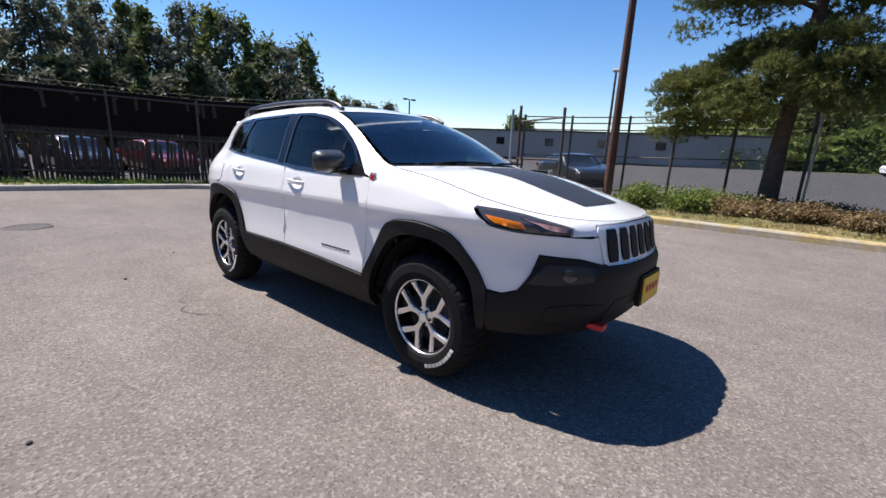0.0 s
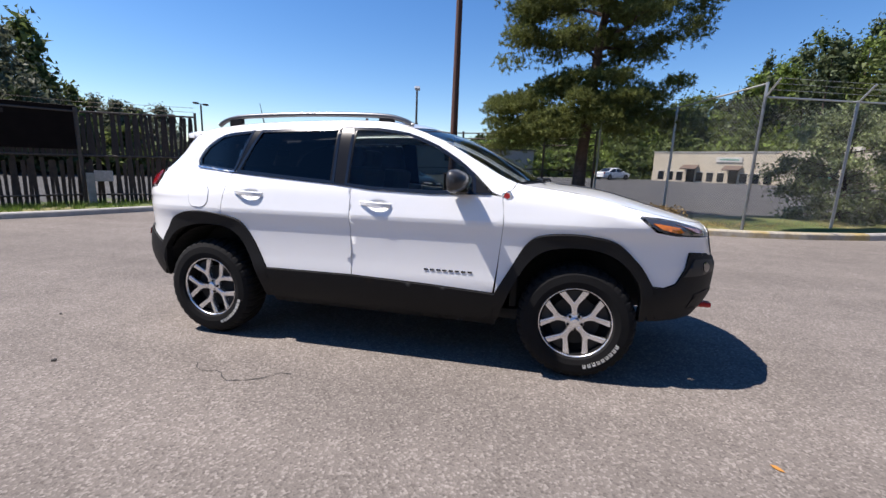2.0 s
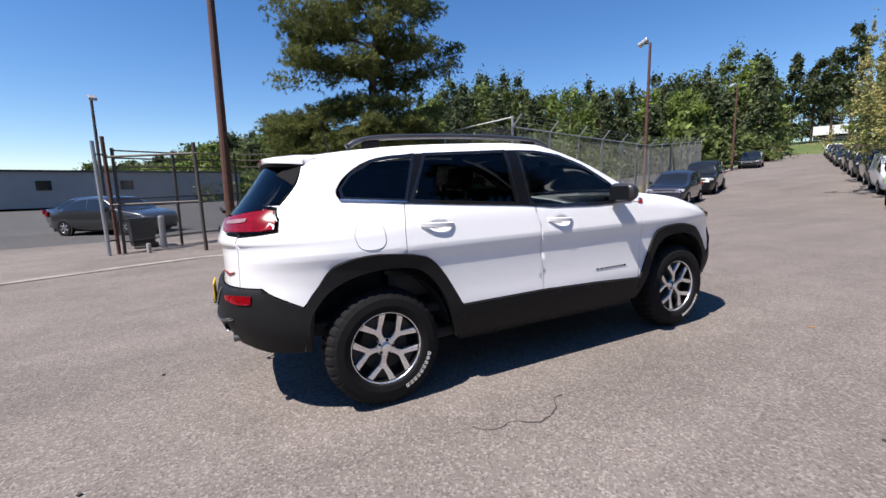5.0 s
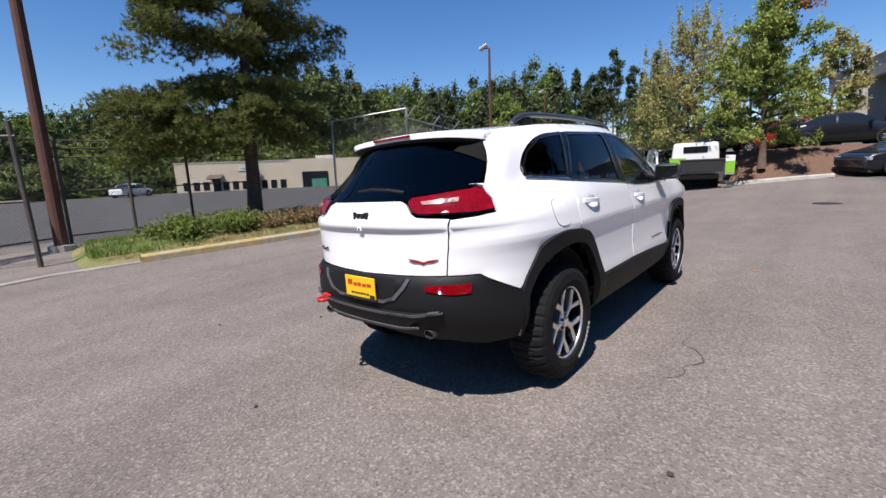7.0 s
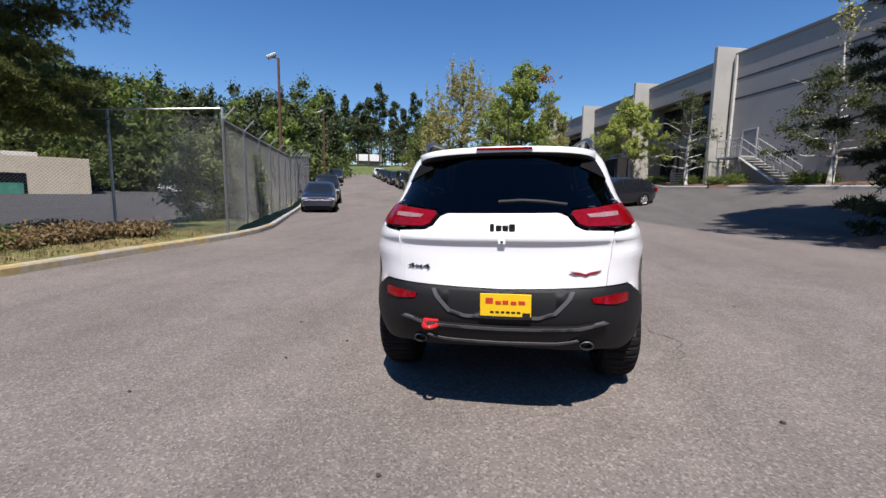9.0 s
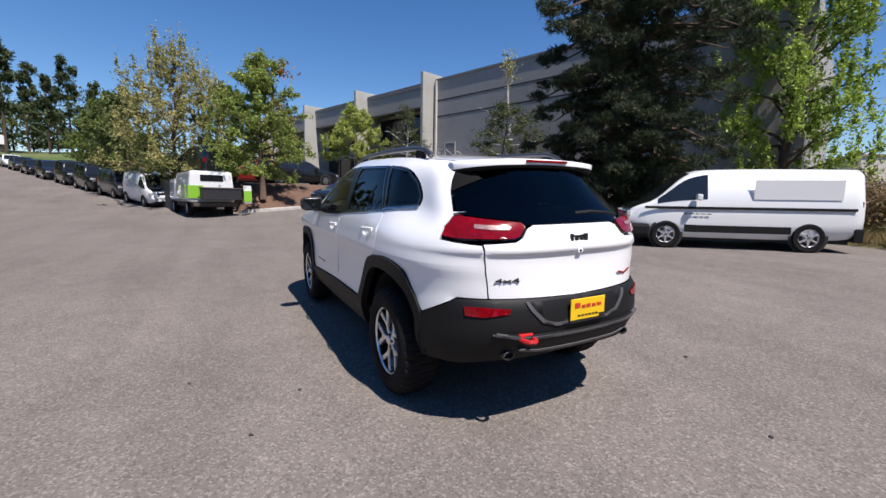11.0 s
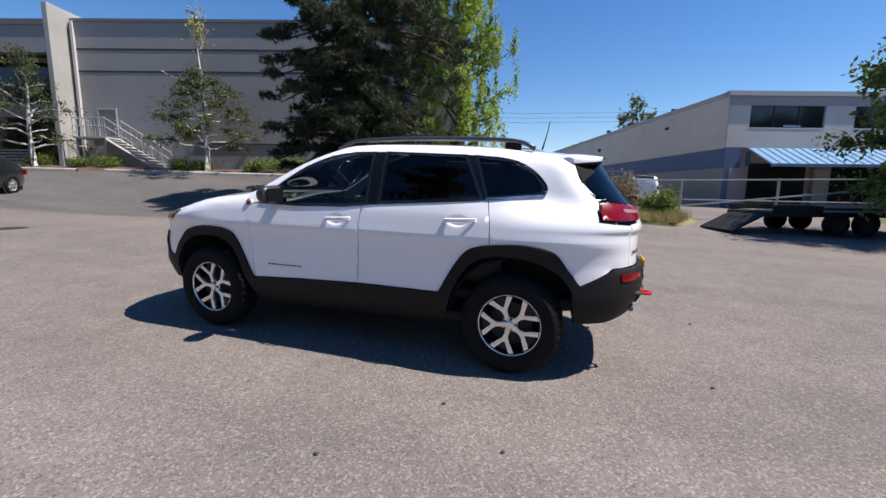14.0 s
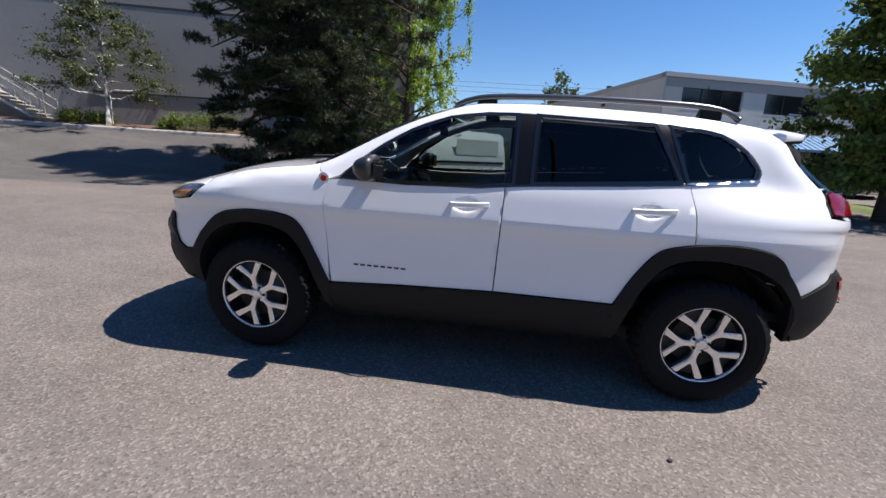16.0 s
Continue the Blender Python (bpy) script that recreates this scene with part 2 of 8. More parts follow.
def add_box(bm, lo, hi, bevel=0.0, m=None):
    r = bmesh.ops.create_cube(bm, size=1.0)
    s = [b - a for a, b in zip(lo, hi)]
    c = [(a + b) / 2 for a, b in zip(lo, hi)]
    vs = r["verts"]
    bmesh.ops.scale(bm, vec=s, verts=vs)
    bmesh.ops.translate(bm, vec=c, verts=vs)
    if bevel:
        es = list({e for v in vs for e in v.link_edges})
        out = bmesh.ops.bevel(bm, geom=es, offset=bevel, segments=2, affect="EDGES", profile=0.6)
        vs = list({v for f in out["faces"] for v in f.verts} | {v for v in vs if v.is_valid})
    if m is not None:
        bmesh.ops.transform(bm, matrix=m, verts=[v for v in vs if v.is_valid])
    return bm


def box(lo, hi, bevel=0.0, m=None):
    return add_box(bmesh.new(), lo, hi, bevel, m)


def add_tube(bm, points, radii, sides=8, cap=True):
    """A tapered tube along points."""
    pts = [Vector(p) for p in points]
    rings = []
    for i, p in enumerate(pts):
        d = (pts[min(i + 1, len(pts) - 1)] - pts[max(i - 1, 0)]).normalized()
        up = Vector((0, 0, 1)) if abs(d.z) < 0.9 else Vector((1, 0, 0))
        a = d.cross(up).normalized()
        b = d.cross(a)
        r = radii[i] if isinstance(radii, (list, tuple)) else radii
        rings.append([bm.verts.new(p + r * (a * math.cos(k * 2 * math.pi / sides) + b * math.sin(k * 2 * math.pi / sides))) for k in range(sides)])
    for r0, r1 in zip(rings, rings[1:]):
        for k in range(sides):
            bm.faces.new((r0[k], r0[(k + 1) % sides], r1[(k + 1) % sides], r1[k]))
    if cap:
        bm.faces.new(rings[0])
        bm.faces.new(list(reversed(rings[-1])))
    return bm


def tube(points, radii, sides=8, cap=True):
    return add_tube(bmesh.new(), points, radii, sides, cap)


# ---- ground ----
SLOPE_X, SLOPE_Y = 0.024, 0.021


def ease(v, lo, hi):
    t = min(max((v - lo) / (hi - lo), 0.0), 1.0)
    return t * t * (3 - 2 * t)


def ground_z(x, y):
    """The lot tilts gently, climbs eastwards to the grey building and northwards up the road."""
    u, v = 0.951 * x + 0.309 * y, -0.309 * x + 0.951 * y
    z = SLOPE_X * min(max(x, -3.0), 22.0) + SLOPE_Y * min(max(y, -14.0), 110.0)
    z += 1.32 * ease(u, 11.0, 19.5) * ease(v, -2.0, 5.0)
    z += 0.06 * min(max(0.0, v - 22.0), 90.0) * ease(u, -24.0, -14.0)
    z += 0.05 * min(max(0.0, v - 10.0), 12.0) * ease(u, 2.0, 9.0) * (1 - ease(u, 11.0, 19.5))
    z += 0.008 * min(max(0.0, -x - 10.0), 60.0)
    z += 0.06 * min(max(0.0, v - 78.0), 24.0)
    return z


def spread(lo, hi, fine, far):
    v = list(np.arange(lo, hi + fine / 2, fine))
    step = fine
    while v[-1] < far:
        step *= 1.25
        v.append(v[-1] + step)
    step = fine
    while v[0] > -far:
        step *= 1.25
        v.insert(0, v[0] - step)
    return v


ROAD = Vector((-0.309, 0.951, 0))      # the way the road and the buildings run
ACROSS = Vector((0.951, 0.309, 0))
LOT_EDGE = [(-7.6, -60), (-7.6, -5.5), (-8.1, -3.0), (-8.1, 0.5), (-7.9, 2.6), (-7.5, 4.6), (-8.0, 7.6), (-9.75, 12.3), (-12.7, 18.9), (-22.8, 43.5), (-30.2, 62.0), (-49, 110)]


def inside_lot(x, y):
    if -0.309 * x + 0.951 * y > 80 or y < (-12.8 if x < 8 else -40) or x < -52:
        return False
    for (x0, y0), (x1, y1) in zip(LOT_EDGE, LOT_EDGE[1:]):
        if y0 <= y <= y1:
            left = x0 + (x1 - x0) * (y - y0) / (y1 - y0)
            return left - 0.3 < x and x < 60
    return False


gx, gy = spread(-34, 34, 1.0, 900), spread(-24, 48, 1.0, 900)
verts = [(x, y, ground_z(x, y)) for y in gy for x in gx]
faces, kinds = [], []
nx = len(gx)
for j in range(len(gy) - 1):
    for i in range(nx - 1):
        faces.append((j * nx + i, j * nx + i + 1, (j + 1) * nx + i + 1, (j + 1) * nx + i))
        cx, cy = (gx[i] + gx[i + 1]) / 2, (gy[j] + gy[j + 1]) / 2
        k = 1
        if inside_lot(cx, cy) or (-14 < cx < -7 and -14 < cy < -2):
            k = 0
        # behind the slatted fence the dark asphalt stands in for tree shade
        elif (-62 < cx < -9 and -40 < cy < 40 - 0.2 * cx) or (-9 <= cx < 30 and -34 < cy < -14.6):
            k = 2
        kinds.append(k)
ground = link_mesh("ground", verts, faces, [ASPHALT, MEADOW, ASPHALT_DARK])
ground.data.polygons.foreach_set("material_index", kinds)
tagged(ground, "worn grey asphalt lot climbing gently to a road, with meadow and a darker lot beyond", "ground", kind="structure")


def strip(name, line, profile, mat, label, category, parent=None):
    """Sweeps a profile of (across, up) along a line on the ground."""
    pts = []
    for (x0, y0), (x1, y1) in zip(line, line[1:]):
        n = max(1, int(math.hypot(x1 - x0, y1 - y0) / 0.6))
        pts += [(x0 + (x1 - x0) * k / n, y0 + (y1 - y0) * k / n) for k in range(n)]
    pts.append(line[-1])
    vs, fs = [], []
    m = len(profile)
    for i, (x, y) in enumerate(pts):
        xa, ya = pts[max(i - 1, 0)]
        xb, yb = pts[min(i + 1, len(pts) - 1)]
        d = Vector((xb - xa, yb - ya, 0)).normalized()
        nrm = Vector((d.y, -d.x, 0))
        wob = 0.012 * noise.noise((x * 0.7, y * 0.7, 0))
        for a, u in profile:
            q = Vector((x, y, 0)) + nrm * (a + wob)
            vs.append((q.x, q.y, ground_z(q.x, q.y) + u + wob * 0.5))
    for i in range(len(pts) - 1):
        for k in range(m - 1):
            fs.append((i * m + k, i * m + k + 1, (i + 1) * m + k + 1, (i + 1) * m + k))
    ob = link_mesh(name, vs, fs, mat, smooth=False)
    return tagged(ob, label, category, kind="structure")


KERB = [(0.09, -0.1), (0.075, 0.11), (0.05, 0.14), (-0.06, 0.15), (-0.085, 0.13), (-0.09, -0.1)]
yellow_line = [(-7.72, -1.6), (-7.58, 0.5), (-7.52, 2.6), (-7.38, 4.6), (-7.37, 5.7), (-7.50, 6.8), (-7.90, 8.2), (-9.75, 12.3), (-10.85, 14.8), (-12.7, 18.9), (-15.2, 24.6), (-22.8, 43.5), (-30.2, 62.0)]
strip("kerb_roadside", yellow_line[6:], KERB, CONCRETE, "weathered tan concrete kerb along the wire fence", "kerb")
strip("kerb_yellow", yellow_line[:7], KERB, KERB_YELLOW, "faded yellow painted concrete kerb with chipped patches", "kerb")
strip("kerb_concrete", [(-6.4, -7.2), (-7.4, -4.4), (-7.85, -2.9), (-7.72, -1.6)], [(0.09, -0.02), (0.08, 0.02), (-0.06, 0.035), (-0.09, -0.02)], DUSTY_CONCRETE, "flattened dusty concrete kerb at the gateway", "kerb")
strip("kerb_south", [(9, -12.6), (1.9, -12.7), (-2.4, -12.3), (-4.6, -10.8), (-7.4, -9.5)], KERB, CONCRETE, "low grey concrete kerb before a grass strip", "kerb")

# ---- the white SUV ----
from mathutils.geometry import delaunay_2d_cdt

PAINT_WHITE = material("white_car_paint", (0.88, 0.885, 0.89), 0.35, coat=1.0, vary=0.015, scale=3)
PLASTIC_BLACK = material("textured_black_plastic", (0.0070, 0.0070, 0.0076), 0.6, vary=0.12, scale=10, bump=0.12, bump_scale=300, spec=0.3)
PLASTIC_GREY = material("dark_grey_plastic", (0.020, 0.020, 0.021), 0.5, vary=0.1, scale=12)
TRIM_SATIN = material("satin_grey_trim", (0.085, 0.085, 0.09), 0.35, vary=0.1, scale=12)
GLOSS_BLACK = material("gloss_black_trim", (0.010, 0.010, 0.011), 0.12, coat=0.5)
PILLAR_BLACK = material("satin_black_pillar", (0.006, 0.006, 0.007), 0.3, spec=0.25)
MIRROR_GREY = material("granite_grey_paint", (0.034, 0.034, 0.036), 0.4, metal=0.2, coat=0.4)
ALLOY = material("polished_alloy", (0.84, 0.84, 0.85), 0.27, metal=0.9, vary=0.05, scale=30)
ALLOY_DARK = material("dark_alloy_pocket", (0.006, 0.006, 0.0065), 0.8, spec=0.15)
BRAKE = material("brake_steel", (0.020, 0.020, 0.020), 0.6, metal=0.5, vary=0.3, scale=20)
MIRROR_GLASS = material("mirror_glass", (0.10, 0.11, 0.12), 0.03, metal=0.9)
RAIL_SILVER = material("satin_silver_rail", (0.15, 0.15, 0.155), 0.30, metal=0.8, vary=0.06, scale=8)
RUBBER = material("tyre_rubber", (0.0075, 0.0075, 0.008), 0.85, vary=0.2, scale=15, bump=0.2, bump_scale=120, spec=0.25)
WHITE_MARK = material("white_sidewall_marking", (0.55, 0.55, 0.53), 0.7, vary=0.15, scale=40)
CHROME = material("satin_chrome", (0.62, 0.62, 0.62), 0.25, metal=1.0)
RED_LENS = material("red_lens", (0.19, 0.0015, 0.005), 0.15, coat=0.35, vary=0.5, scale=45, spec=0.25)
RED_PAINT = material("red_painted_steel", (0.55, 0.02, 0.02), 0.4)
AMBER = material("amber_lens", (0.75, 0.20, 0.015), 0.15, coat=1.0)
CLEAR_LENS = material("clear_lamp_lens", (0.30, 0.17, 0.17), 0.3, metal=0.1, coat=0.3, vary=0.4, scale=60)
EXHAUST = material("dull_exhaust_steel", (0.16, 0.16, 0.16), 0.4, metal=0.9)
FOG_LENS = material("fog_lamp_lens", (0.05, 0.05, 0.055), 0.15, metal=0.5, coat=1.0)
LAMP_DARK = material("smoked_lamp_housing", (0.045, 0.047, 0.055), 0.12, coat=1.0)
PLATE_YELLOW = material("yellow_dealer_plate", (0.80, 0.50, 0.01), 0.45, vary=0.05)
PLATE_RED = material("plate_red_ink", (0.5, 0.04, 0.02), 0.5)
DARK_CLOTH = material("dark_cabin_trim", (0.020, 0.020, 0.021), 0.8, vary=0.15, scale=8)
GLASS_DARK = glass_material("privacy_glass", (0.030, 0.032, 0.035), ior=1.40)
GLASS_TINT = glass_material("lightly_tinted_glass", (0.44, 0.50, 0.48), ior=1.42)
GLASS_SCREEN = glass_material("windscreen_glass", (0.55, 0.61, 0.60), ior=1.95)


def curve_of(table):
    """Smooth monotone interpolation through (v, value) pairs."""
    xs = np.array([p[0] for p in table], float)
    ys = np.array([p[1] for p in table], float)
    h = np.diff(xs)
    d = np.diff(ys) / h
    m = np.r_[d[0], [0 if a * b <= 0 else 2 * a * b / (a + b) for a, b in zip(d, d[1:])], d[-1]]

    def at(v):
        v = min(max(v, xs[0]), xs[-1])
        i = min(max(int(np.searchsorted(xs, v)) - 1, 0), len(h) - 1)
        t = (v - xs[i]) / h[i]
        return (ys[i] * (1 + 2 * t) * (1 - t) ** 2 + m[i] * h[i] * t * (1 - t) ** 2 + ys[i + 1] * t * t * (3 - 2 * t) + m[i + 1] * h[i] * t * t * (t - 1))
    return at


side_w = curve_of([(0.26, 0.76), (0.34, 0.82), (0.42, 0.865), (0.57, 0.897), (0.72, 0.885), (0.90, 0.890), (0.968, 0.916), (0.995, 0.921), (1.08, 0.906), (1.2, 0.876), (1.32, 0.845)])
side_slim = curve_of([(0.26, 0.76), (0.34, 0.82), (0.42, 0.865), (0.57, 0.897), (0.68, 0.888), (0.80, 0.884), (0.90, 0.886), (0.955, 0.899), (0.985, 0.902), (1.03, 0.892), (1.08, 0.880), (1.15, 0.862), (1.2, 0.842), (1.32, 0.79)])
haunch = curve_of([(-2.3, 1.05), (-2.15, 1.05), (-1.9, 0.97), (-1.6, 0.90), (-1.2, 0.97), (-0.8, 1.0), (2.3, 1.0)])
belt_z = curve_of([(-2.3, 1.30), (-1.5, 1.30), (-1.1, 1.26), (-0.3, 1.20), (0.0, 1.175), (0.8, 1.165), (0.95, 1.14), (1.4, 1.08), (1.75, 1.02), (2.3, 0.93)])
edge_z = curve_of([(-2.3, 1.575), (-1.85, 1.59), (-1.4, 1.615), (-0.85, 1.645), (-0.3, 1.655), (0.0, 1.645), (0.24, 1.585), (0.47, 1.49), (0.7, 1.365), (0.9, 1.258), (1.0, 1.225), (1.2, 1.20), (1.4, 1.17), (1.75, 1.09), (2.0, 1.035), (2.22, 1.0)])
edge_x = curve_of([(-2.3, 0.56), (-1.85, 0.575), (-1.0, 0.60), (0.0, 0.60), (0.25, 0.625), (0.5, 0.68), (0.8, 0.745), (0.95, 0.765), (1.3, 0.79), (2.3, 0.80)])
tumble_x = curve_of([(-2.3, 0.68), (0.0, 0.69), (0.5, 0.72), (0.9, 0.80), (1.3, 0.845), (2.3, 0.85)])
rear_y = curve_of([(0.26, -1.98), (0.36, -2.12), (0.5, -2.21), (0.66, -2.265), (0.78, -2.25), (0.82, -2.22), (1.0, -2.216), (1.054, -2.221), (1.068, -2.238), (1.10, -2.236), (1.125, -2.222), (1.2, -2.19), (1.3, -2.10), (1.45, -1.98), (1.62, -1.85)])
front_y = curve_of([(0.26, 2.03), (0.34, 2.15), (0.45, 2.22), (0.6, 2.285), (0.74, 2.295), (0.8, 2.27), (0.97, 2.225), (1.02, 2.185), (1.1, 2.13)])
FRONT_START, REAR_START, FRONT_P, REAR_P = 1.3, -1.2, 2.7, 3.3


def plan_table(p):
    th = np.linspace(0, math.pi / 2, 900)
    cx, sy = np.cos(th).clip(0) ** (2 / p), np.sin(th).clip(0) ** (2 / p)
    s = np.r_[0, np.cumsum(np.hypot(np.diff(cx * 0.9), np.diff(sy * 0.95)))]
    return s, cx, sy


FRONT_T, REAR_T = plan_table(FRONT_P), plan_table(REAR_P)
A_FRONT, A_REAR = FRONT_START + FRONT_T[0][-1], REAR_START - REAR_T[0][-1]


def shell(a, z):
    """The right half of the body: a runs round the plan from the tail's middle along the side to the nose's middle."""
    if a > FRONT_START:
        s = a - FRONT_START
        cx, sy = np.interp(s, FRONT_T[0], FRONT_T[1]), np.interp(s, FRONT_T[0], FRONT_T[2])
        yn, y = FRONT_START + 0.92 * sy, FRONT_START + (front_y(z) - FRONT_START) * sy
    elif a < REAR_START:
        s = REAR_START - a
        cx, sy = np.interp(s, REAR_T[0], REAR_T[1]), np.interp(s, REAR_T[0], REAR_T[2])
        yn, y = REAR_START - 0.95 * sy, REAR_START + (rear_y(z) - REAR_START) * (sy - 1.5 * ease(z, 1.18, 1.45) * sy ** 5 * (1 - sy))
        cx *= 1 - sy * (0.032 + 0.010 * ease(0.86 - z, 0.0, 0.08))
    else:
        cx, yn, y = 1.0, a, a
    zb, ze = belt_z(yn), edge_z(yn)
    nose_share = ease(yn, 1.0, 1.8)

    def flank(h):
        return (side_w(h) * nose_share + side_slim(h) * (1 - nose_share)) * (1 - (1 - haunch(yn)) * ease(h, 1.08, 1.28))
    if z <= zb:
        w = flank(z)
    else:
        u = min((z - zb) / (ze - zb), 1.0)
        w0, xg, xe = flank(zb), tumble_x(yn) * (0.5 + 0.5 * min(haunch(yn), 1.0)), edge_x(yn)
        xg = min(xg, w0 - 0.01)
        w = w0 + (xg - w0) * u - (xg - xe) * u ** 7
    return Vector((w * cx, y, z))


def shell_normal(a, z):
    da = shell(a + 0.004, z) - shell(a - 0.004, z)
    dz = shell(a, z + 0.004) - shell(a, z - 0.004)
    n = da.cross(dz)
    return n.normalized() if n.length > 1e-9 else Vector((1, 0, 0))


def a_at_y(y, z):
    lo, hi = (A_REAR, REAR_START) if y < REAR_START else (FRONT_START, A_FRONT)
    if REAR_START <= y <= FRONT_START:
        return y
    for _ in range(40):
        m = (lo + hi) / 2
        lo, hi = (m, hi) if shell(m, z).y < y else (lo, m)
    return (lo + hi) / 2


def a_at_x(x, z, front):
    lo, hi = (FRONT_START, A_FRONT) if front else (A_REAR, REAR_START)
    for _ in range(40):
        m = (lo + hi) / 2
        big = shell(m, z).x > x
        if front:
            lo, hi = (m, hi) if big else (lo, m)
        else:
            lo, hi = (lo, m) if big else (m, hi)
    return (lo + hi) / 2


def Y(*pts):
    return [(a_at_y(y, z), z) for y, z in pts]


def XF(*pts):
    return [(a_at_x(x, z, True), z) for x, z in pts]


def XR(*pts):
    return [(a_at_x(x, z, False), z) for x, z in pts]


def rounded(pts, n=6):
    """Catmull-Rom through points, the ends kept."""
    p = [Vector(q) for q in pts]
    p = [2 * p[0] - p[1]] + p + [2 * p[-1] - p[-2]]
    out = []
    for i in range(1, len(p) - 2):
        for k in range(n):
            t = k / n
            out.append(0.5 * ((2 * p[i]) + (p[i + 1] - p[i - 1]) * t + (2 * p[i - 1] - 5 * p[i] + 4 * p[i + 1] - p[i + 2]) * t * t + (3 * p[i] - p[i - 1] - 3 * p[i + 1] + p[i + 2]) * t ** 3))
    return [tuple(v) for v in out] + [tuple(pts[-1])]


def densify(poly, step):
    out = []
    for (a0, z0), (a1, z1) in zip(poly, poly[1:] + poly[:1]):
        n = max(1, int(math.hypot(a1 - a0, z1 - z0) / step + 0.5))
        out += [(a0 + (a1 - a0) * k / n, z0 + (z1 - z0) * k / n) for k in range(n)]
    return out


def area_of(poly):
    return 0.5 * sum(a0 * z1 - a1 * z0 for (a0, z0), (a1, z1) in zip(poly, poly[1:] + poly[:1]))


def inset(poly, d):
    if area_of(poly) < 0:
        poly = poly[::-1]
    out = []
    n = len(poly)
    for i in range(n):
        p0, p1, p2 = Vector(poly[i - 1]), Vector(poly[i]), Vector(poly[(i + 1) % n])
        e0, e1 = (p1 - p0), (p2 - p1)
        if e0.length < 1e-6 or e1.length < 1e-6:
            out.append(tuple(p1))
            continue
        n0, n1 = Vector((-e0.y, e0.x)).normalized(), Vector((-e1.y, e1.x)).normalized()
        m = n0 + n1
        k = d / max(0.35, 1 + n0.dot(n1)) if m.length > 1e-6 else 0
        out.append(tuple(p1 + m * k))
    return out


def in_poly(x, y, poly):
    hit = False
    for (x0, y0), (x1, y1) in zip(poly, poly[1:] + poly[:1]):
        if (y0 > y) != (y1 > y) and x < (x1 - x0) * (y - y0) / (y1 - y0) + x0:
            hit = not hit
    return hit


def skin(poly, off=0.0, depth=0.02, gap=0.0, grid=0.034, both=False, flip=1, dents=()):
    """A panel cut to poly, in (a, z), laid on the shell, with a turned-in rim; dents: hollows (a, z, half length, half height, depth). flip=-1: the left side; both: the two halves in one."""
    if gap:
        fine = densify(poly if area_of(poly) > 0 else poly[::-1], grid)
        poly = inset(fine, gap)
        if both:
            poly = [(p[0] if min(abs(p[0] - A_FRONT), abs(p[0] - A_REAR)) < 1e-4 else q[0], q[1]) for p, q in zip(fine, poly)]
    ring = densify(poly, grid)
    lo_a, hi_a = min(p[0] for p in ring), max(p[0] for p in ring)
    lo_z, hi_z = min(p[1] for p in ring), max(p[1] for p in ring)
    pts = [Vector(p) for p in ring]
    rim = np.array(ring)
    a = lo_a + grid / 2
    while a < hi_a:
        z = lo_z + grid / 2
        while z < hi_z:
            if in_poly(a, z, ring) and np.hypot(rim[:, 0] - a, rim[:, 1] - z).min() > grid * 0.45:
                pts.append(Vector((a, z)))
            z += grid
        a += grid
    for z in (0.966, 0.996, 1.052, 1.069):
        a = lo_a + grid / 2
        while a < hi_a:
            if in_poly(a, z, ring) and np.hypot(rim[:, 0] - a, rim[:, 1] - z).min() > grid * 0.45:
                pts.append(Vector((a, z)))
            a += grid
    for a0, z0, ra, rz, _ in dents:
        for i in range(-7, 8):
            for j in range(-5, 6):
                pts.append(Vector((a0 + ra * 1.25 * i / 7, z0 + rz * 1.25 * j / 5)))

    def hollow(v):
        return -sum(d * ease(1.15 - math.hypot((v[0] - a0) / ra, (v[1] - z0) / rz), 0.0, 0.75) for a0, z0, ra, rz, d in dents)
    n = len(ring)
    v2, _, tris, *_ = delaunay_2d_cdt(pts, [(i, (i + 1) % n) for i in range(n)], [], 0, 1e-6)
    tris = [t for t in tris if in_poly(*(sum((v2[i] for i in t), Vector((0, 0))) / 3), ring)]
    bm = bmesh.new()
    for sx in ((1, -1) if both else (flip,)):
        mir = Vector((sx, 1, 1))
        top = [bm.verts.new((shell(*v) + shell_normal(*v) * (off + hollow(v))) * mir) for v in v2]
        for t in tris:
            vs = [top[i] for i in t]
            want = shell_normal(*v2[t[0]]) * mir
            nrm = (vs[1].co - vs[0].co).cross(vs[2].co - vs[0].co)
            if nrm.dot(want) < 0:
                vs.reverse()
            f = bm.faces.new(vs)
            f.smooth = True
        if depth:
            used = {}
            for t in tris:
                for i, j in zip(t, (t[1], t[2], t[0])):
                    used.setdefault(frozenset((i, j)), []).append((i, j))
            for k, e in used.items():
                if len(e) == 1:
                    i, j = e[0]
                    if both and abs(shell(*v2[i]).x) < 1e-3 and abs(shell(*v2[j]).x) < 1e-3:
                        continue
                    q = [bm.verts.new(top[i].co), bm.verts.new(top[j].co),
                         bm.verts.new((shell(*v2[j]) + shell_normal(*v2[j]) * (off - depth)) * mir), bm.verts.new((shell(*v2[i]) + shell_normal(*v2[i]) * (off - depth)) * mir)]
                    bm.faces.new(q)
    if both:
        mid = [v for v in bm.verts if abs(v.co.x) < 2e-3]
        bmesh.ops.remove_doubles(bm, verts=mid, dist=0.004)
    loose = [v for v in bm.verts if not v.link_faces]
    bmesh.ops.delete(bm, geom=loose, context="VERTS")
    return bm


